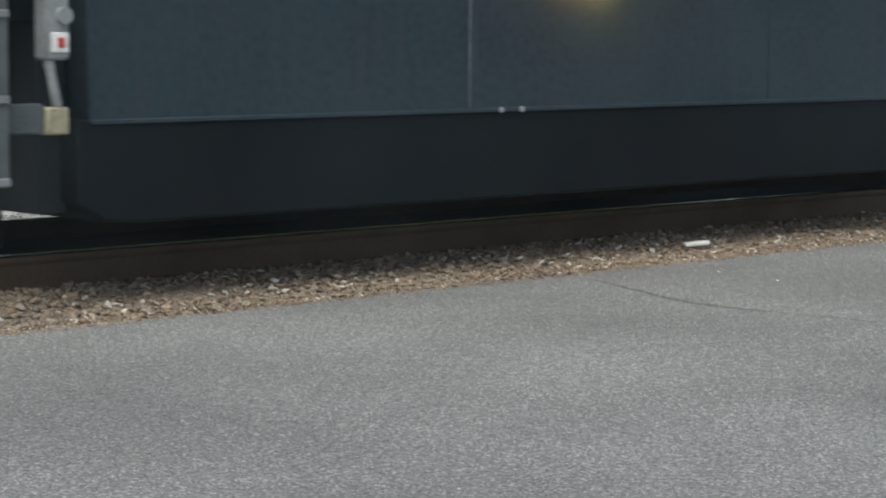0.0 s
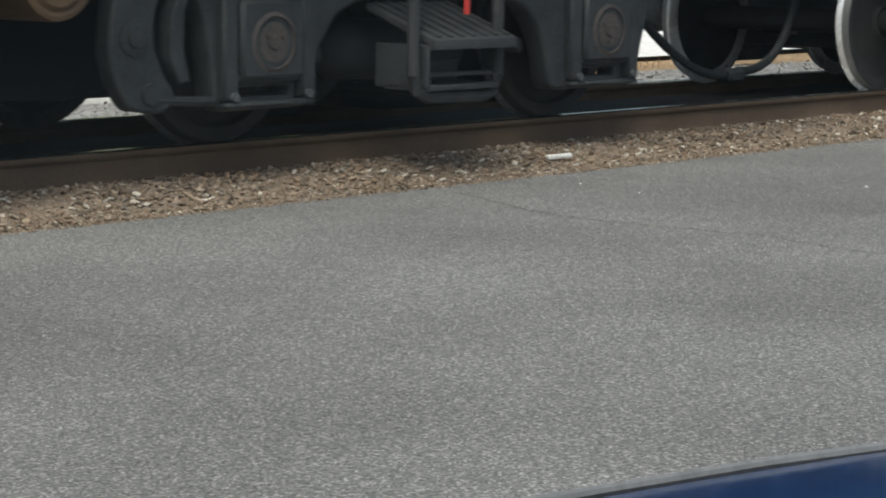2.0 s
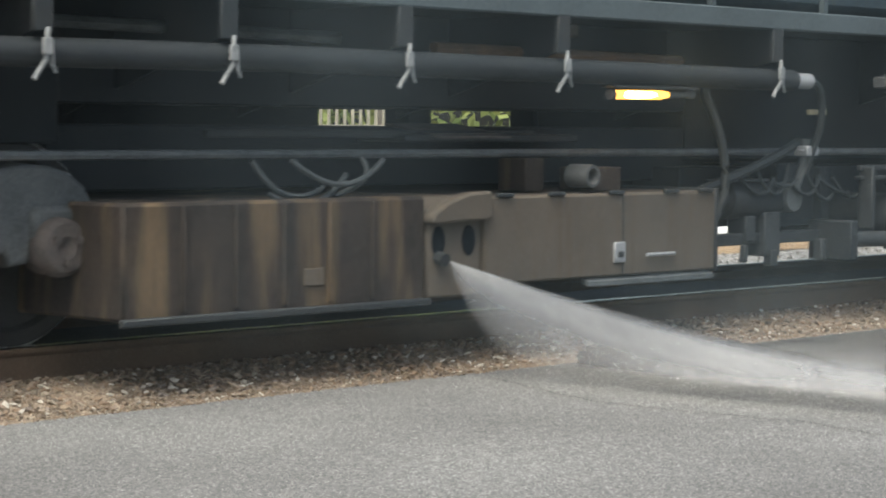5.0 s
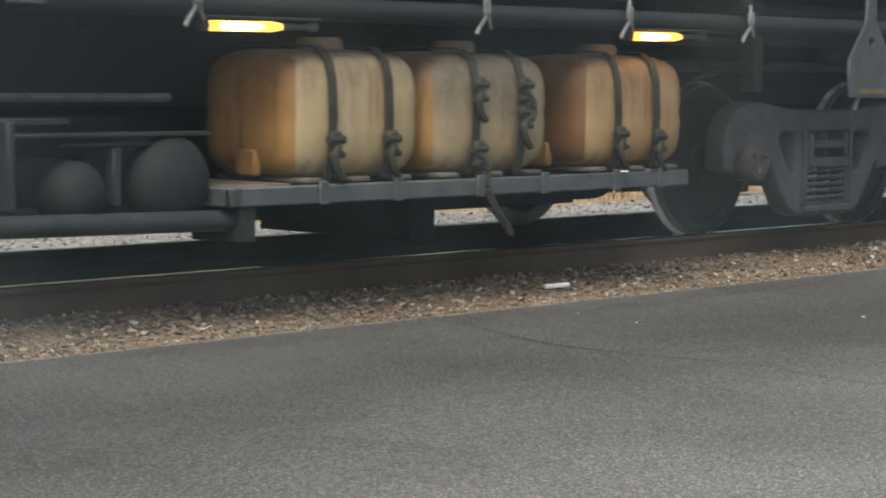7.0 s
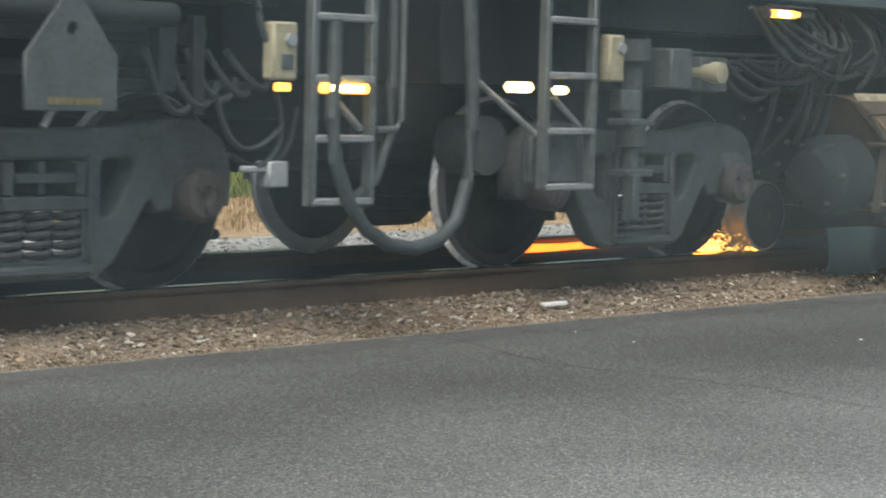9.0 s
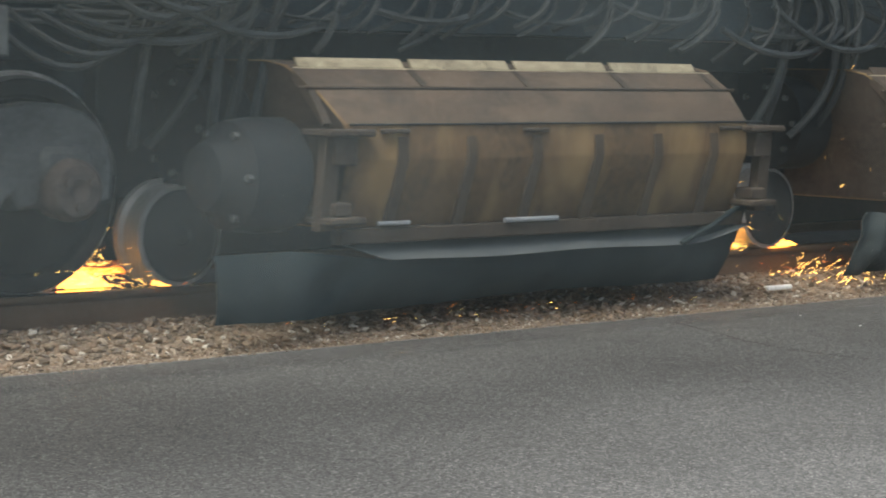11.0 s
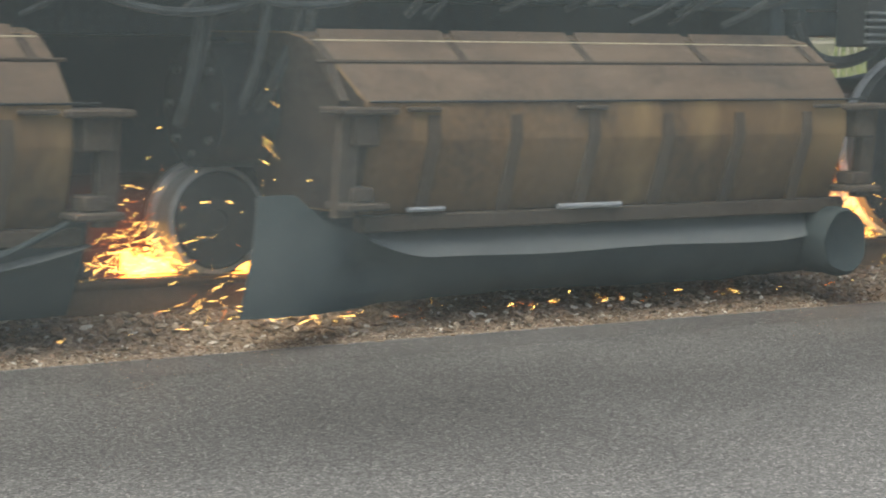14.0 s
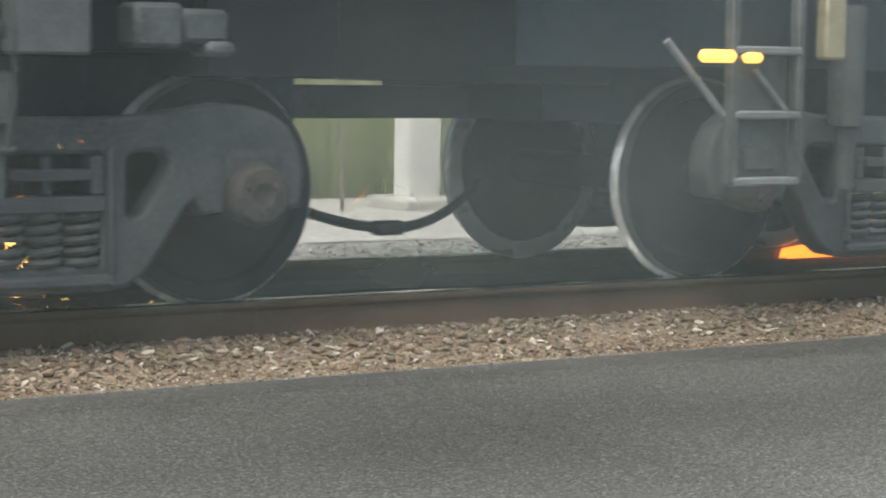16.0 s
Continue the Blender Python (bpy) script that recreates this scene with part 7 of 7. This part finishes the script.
def parked_car():
    global ORIGIN
    ORIGIN = Vector((1.9, -0.06, 0))
    car = tagged(new("parked_car"), "deep blue open-topped car with grey edge trim", "car")
    car.location, car.rotation_euler = ORIGIN, (0, 0, radians(-16))
    bm = bmesh.new()
    rows = []
    for i in range(15):
        s = i / 14
        x = 0.75 + 1.75 * s
        row = []
        for j in range(15):
            q = j / 14 * 2 - 1
            y = ORIGIN.y + 0.86 * q * (1 - 0.10 * s * s)
            z = HOOD_Z + 0.055 * s - 0.10 * s * s - 0.025 * max(0, 0.32 - s) - 0.05 * abs(q) ** 3.2 - 0.16 * max(0, s - 0.85)
            row.append(bm.verts.new(at(x, y, z)))
        rows.append(row)
    for p, q in zip(rows, rows[1:]):
        for j in range(14):
            bm.faces.new((p[j], q[j], q[j + 1], p[j + 1])).smooth = True
    e = bmesh.ops.extrude_face_region(bm, geom=bm.faces[:])
    for v in [g for g in e["geom"] if isinstance(g, bmesh.types.BMVert)]:
        v.co.z -= 0.02
    bmesh.ops.recalc_face_normals(bm, faces=bm.faces)
    part("hood", bm, M["car_paint"], car, "glossy deep blue hood")
    for s in (-1, 1):
        part("fender", boxes((0.7, 2.45, ORIGIN.y + s * 0.80 - 0.08, ORIGIN.y + s * 0.80 + 0.08, 0.30, HOOD_Z - 0.115), bevel=0.05), M["car_trim"], car, "grey lower fender")
        w = part("front_wheel", lathe(bmesh.new(), [(0.05, -0.09), (0.2, -0.09), (0.22, -0.10), (0.30, -0.10), (0.32, -0.07), (0.32, 0.07), (0.30, 0.10), (0.05, 0.09)], 28, at(1.75, ORIGIN.y + s * 0.80, 0.32)), M["rubber"], car)
        part("rim", lathe(bmesh.new(), [(0.03, -0.02), (0.19, -0.015), (0.2, 0.0), (0.2, 0.02)], 24, at(1.75, ORIGIN.y + s * 0.90, 0.32)), M["galv"], w)
        part("edge_trim", bar(*[(0.75 + 1.7 * k / 8, ORIGIN.y + s * 0.875 * (1 - 0.10 * (k / 8) ** 2), HOOD_Z - 0.050 + 0.055 * k / 8 - 0.10 * (k / 8) ** 2 - 0.025 * max(0, 0.32 - k / 8)) for k in range(9)], r=0.005), M["car_trim"], car, "soft grey edge trim")
    part("bumper", boxes((2.38, 2.56, ORIGIN.y - 0.75, ORIGIN.y + 0.75, 0.28, 0.66), bevel=0.07), M["car_paint"], car)
    # headlamps, open cabin, doors, seats and tail
    for s in (-1, 1):
        y = ORIGIN.y + s * 0.82
        part("headlamp", boxes((2.40, 2.52, ORIGIN.y + s * 0.60 - 0.13, ORIGIN.y + s * 0.60 + 0.13, 0.60, 0.70), bevel=0.03), M["galv"], car)
        d = part("door", boxes((-0.45, 0.68, y - 0.05, y + 0.05, 0.30, 0.79), bevel=0.03), M["car_paint"], car)
        part("handle", boxes((-0.35, -0.20, y + s * 0.05, y + s * 0.07, 0.68, 0.71), bevel=0.008), M["car_trim"], d)
        part("rear_fender", boxes((-2.15, -0.47, y - 0.07, y + 0.07, 0.32, 0.80), bevel=0.05), M["car_paint"], car)
        w = part("rear_wheel", lathe(bmesh.new(), [(0.05, -0.09), (0.2, -0.09), (0.22, -0.10), (0.30, -0.10), (0.32, -0.07), (0.32, 0.07), (0.30, 0.10), (0.05, 0.09)], 28, at(-1.25, ORIGIN.y + s * 0.80, 0.32)), M["rubber"], car)
        part("rim", lathe(bmesh.new(), [(0.03, -0.02), (0.19, -0.015), (0.2, 0.0), (0.2, 0.02)], 24, at(-1.25, ORIGIN.y + s * 0.90, 0.32)), M["galv"], w)
        st = part("seat", boxes((-0.28, 0.22, ORIGIN.y + s * 0.40 - 0.25, ORIGIN.y + s * 0.40 + 0.25, 0.42, 0.56), bevel=0.05), M["car_trim"], car)
        part("seat_back", boxes((-0.46, -0.32, ORIGIN.y + s * 0.40 - 0.25, ORIGIN.y + s * 0.40 + 0.25, 0.45, 1.02), bevel=0.05), M["car_trim"], st)
    part("floor_pan", boxes((-2.1, 2.35, ORIGIN.y - 0.74, ORIGIN.y + 0.74, 0.24, 0.34), bevel=0.02), M["rubber"], car)
    part("dashboard", boxes((0.42, 0.78, ORIGIN.y - 0.76, ORIGIN.y + 0.76, 0.52, 0.80), bevel=0.05), M["rubber"], car)
    part("tail_deck", boxes((-2.2, -1.0, ORIGIN.y - 0.80, ORIGIN.y + 0.80, 0.68, 0.82), bevel=0.06), M["car_paint"], car)
    part("rear_bumper", boxes((-2.32, -2.14, ORIGIN.y - 0.80, ORIGIN.y + 0.80, 0.28, 0.74), bevel=0.06), M["car_paint"], car)
    return car


HOOD_Z = 0.86
parked_car()
ORIGIN = Vector((0, 0, 0))


# ---- stones of the near shoulder ----
def stone_material(name, tones):
    m = bpy.data.materials.new(name)
    m.use_nodes = True
    nt = m.node_tree
    b = nt.nodes["Principled BSDF"]
    b.inputs["Roughness"].default_value = 0.9
    g = nt.nodes.new("ShaderNodeNewGeometry")
    o = nt.nodes.new("ShaderNodeObjectInfo")
    ad = nt.nodes.new("ShaderNodeMath")
    ad.operation = "ADD"
    fr = nt.nodes.new("ShaderNodeMath")
    fr.operation = "FRACT"
    nt.links.new(g.outputs["Random Per Island"], ad.inputs[0])
    nt.links.new(o.outputs["Random"], ad.inputs[1])
    nt.links.new(ad.outputs[0], fr.inputs[0])
    r = nt.nodes.new("ShaderNodeValToRGB")
    r.color_ramp.interpolation = "CONSTANT"
    els = r.color_ramp.elements
    els[0].color = (*tones[0], 1)
    els[1].position, els[1].color = 1 / len(tones), (*tones[1], 1)
    for i, c in enumerate(tones[2:]):
        e = els.new((i + 2) / len(tones))
        e.color = (*c, 1)
    nt.links.new(fr.outputs[0], r.inputs[0])
    n = nt.nodes.new("ShaderNodeTexNoise")
    n.inputs["Scale"].default_value, n.inputs["Detail"].default_value = 70, 4
    tc = nt.nodes.new("ShaderNodeTexCoord")
    nt.links.new(tc.outputs["Object"], n.inputs["Vector"])
    mr = nt.nodes.new("ShaderNodeMapRange")
    mr.inputs["To Min"].default_value, mr.inputs["To Max"].default_value = 0.6, 1.4
    nt.links.new(n.outputs["Fac"], mr.inputs["Value"])
    sc = nt.nodes.new("ShaderNodeVectorMath")
    sc.operation = "SCALE"
    nt.links.new(r.outputs[0], sc.inputs[0])
    nt.links.new(mr.outputs[0], sc.inputs["Scale"])
    nt.links.new(sc.outputs[0], b.inputs["Base Color"])
    return m


M["stone"] = stone_material("gravel_stone", [(0.27, 0.20, 0.14), (0.24, 0.185, 0.14), (0.32, 0.25, 0.18), (0.17, 0.135, 0.105), (0.25, 0.21, 0.175), (0.28, 0.20, 0.14), (0.20, 0.16, 0.12), (0.23, 0.165, 0.115),
                                                 (0.38, 0.32, 0.25), (0.19, 0.155, 0.12), (0.27, 0.215, 0.165), (0.31, 0.245, 0.185), (0.25, 0.195, 0.145), (0.60, 0.55, 0.47)])
M["stone_far"] = stone_material("pale_stone", [(0.23, 0.215, 0.19), (0.30, 0.285, 0.26), (0.39, 0.375, 0.35), (0.17, 0.158, 0.145), (0.50, 0.49, 0.47)])


def stone_shape(r):
    """A chipped stone about one unit across: verts and faces."""
    bm = bmesh.new()
    bmesh.ops.create_icosphere(bm, subdivisions=1, radius=0.5)
    for v in bm.verts:
        v.co *= r.uniform(0.6, 1.22)
        v.co.z *= 0.48
        v.co.y *= 0.78
    vs = [tuple(v.co) for v in bm.verts]
    bm.verts.index_update()
    fs = [tuple(v.index for v in f.verts) for f in bm.faces]
    bm.free()
    return vs, fs


def bed_height(y):
    for (y0, z0), (y1, z1) in zip(prof, prof[1:]):
        if y0 <= y <= y1:
            return z0 + (z1 - z0) * (y - y0) / (y1 - y0)
    return 0.0


def stones():
    r = random.Random(21)
    shapes = [stone_shape(r) for _ in range(10)]
    meshes = []
    for vs, fs in shapes:
        me = bpy.data.meshes.new("stone")
        me.from_pydata(vs, [], fs)
        me.materials.append(M["stone"])
        meshes.append(me)

    def scatter(name, n, xr, yr, size, mat, label, parent=None, zofs=0.0):
        co, fa = [], []
        for k in range(n):
            vs, fs = shapes[r.randrange(10)]
            d = size[0] + (size[1] - size[0]) * r.random() ** 2.2
            x, y = r.uniform(*xr), r.uniform(*yr)
            m = Matrix.Translation((x, y, bed_height(y) + zofs + d * r.uniform(0.05, 0.25))) @ Euler((r.gauss(0, 0.35), r.gauss(0, 0.35), r.uniform(0, 6.3))).to_matrix().to_4x4() @ Matrix.Diagonal((d * r.uniform(0.9, 1.6), d, d, 1))
            i = len(co)
            co += [tuple(m @ Vector(v)) for v in vs]
            fa += [tuple(i + q for q in f) for f in fs]
        me = bpy.data.meshes.new(name)
        me.from_pydata(co, [], fa)
        ob = link(name, me, mat, parent)
        return tagged(ob, label, "gravel", kind="stuff")

    scatter("gravel", 12500, (2.2, 16.5), (7.53, 8.2), (0.013, 0.046), M["stone"], "brown and pale crushed stones along the rail")
    scatter("gravel", 4200, (2.2, 16.5), (7.46, 7.58), (0.006, 0.022), M["stone"], "fine grit spilled on the asphalt edge", zofs=0.012)
    scatter("far_gravel", 7500, (4.0, 34.0), (9.95, 12.9), (0.02, 0.05), M["stone_far"], "pale crushed stones beyond the track")
    # the larger stones, one by one
    for k in range(290):
        st = new("stone", meshes[k % 10])
        d = r.uniform(0.03, 0.055)
        x, y = r.uniform(3.0, 13.5), 7.56 + 0.58 * r.random()
        st.parent = bed
        st.location = (x, y, bed_height(y) + d * 0.28)
        st.rotation_euler = (r.gauss(0, 0.3), r.gauss(0, 0.3), r.uniform(0, 6.3))
        st.scale = (d * r.uniform(0.9, 1.5), d, d * r.uniform(0.8, 1.1))
    # a pale stick and two pale chips
    s = part("stick", boxes((-0.075, 0.075, -0.016, 0.016, -0.012, 0.012), bevel=0.006), M["white"], None)
    s.location, s.rotation_euler = (9.33, 7.70, 0.062), (0.05, -0.06, -0.35)
    tagged(s, "short whitish stick lying on the gravel", "stick")
    for x, y, d in ((8.67, 6.65, 0.016), (9.72, 6.03, 0.026), (8.775, 7.10, 0.014)):
        c = new("pebble", meshes[2].copy())
        c.data.materials[0] = M["white"]
        c.location, c.scale = (x, y, d * 0.2), (d * 1.6, d, d)
        tagged(c, "small whitish pebble on the asphalt", "pebble", group="pebbles on the asphalt")


stones()


def motions():
    for ob, u, y, z in RIDERS:
        walk(ob, [(t, pose(u - SPEED * t, y, z)) for t in TIMES])
    for ob, r, place in SPINNERS:
        step = 0.2 if r > 0.3 else 1 / 15
        walk(ob, [(step * k, pose(*place, 0, -math.degrees(SPEED * step * k / r), 0)) for k in range(round(16 / step) + 1)])


motions()
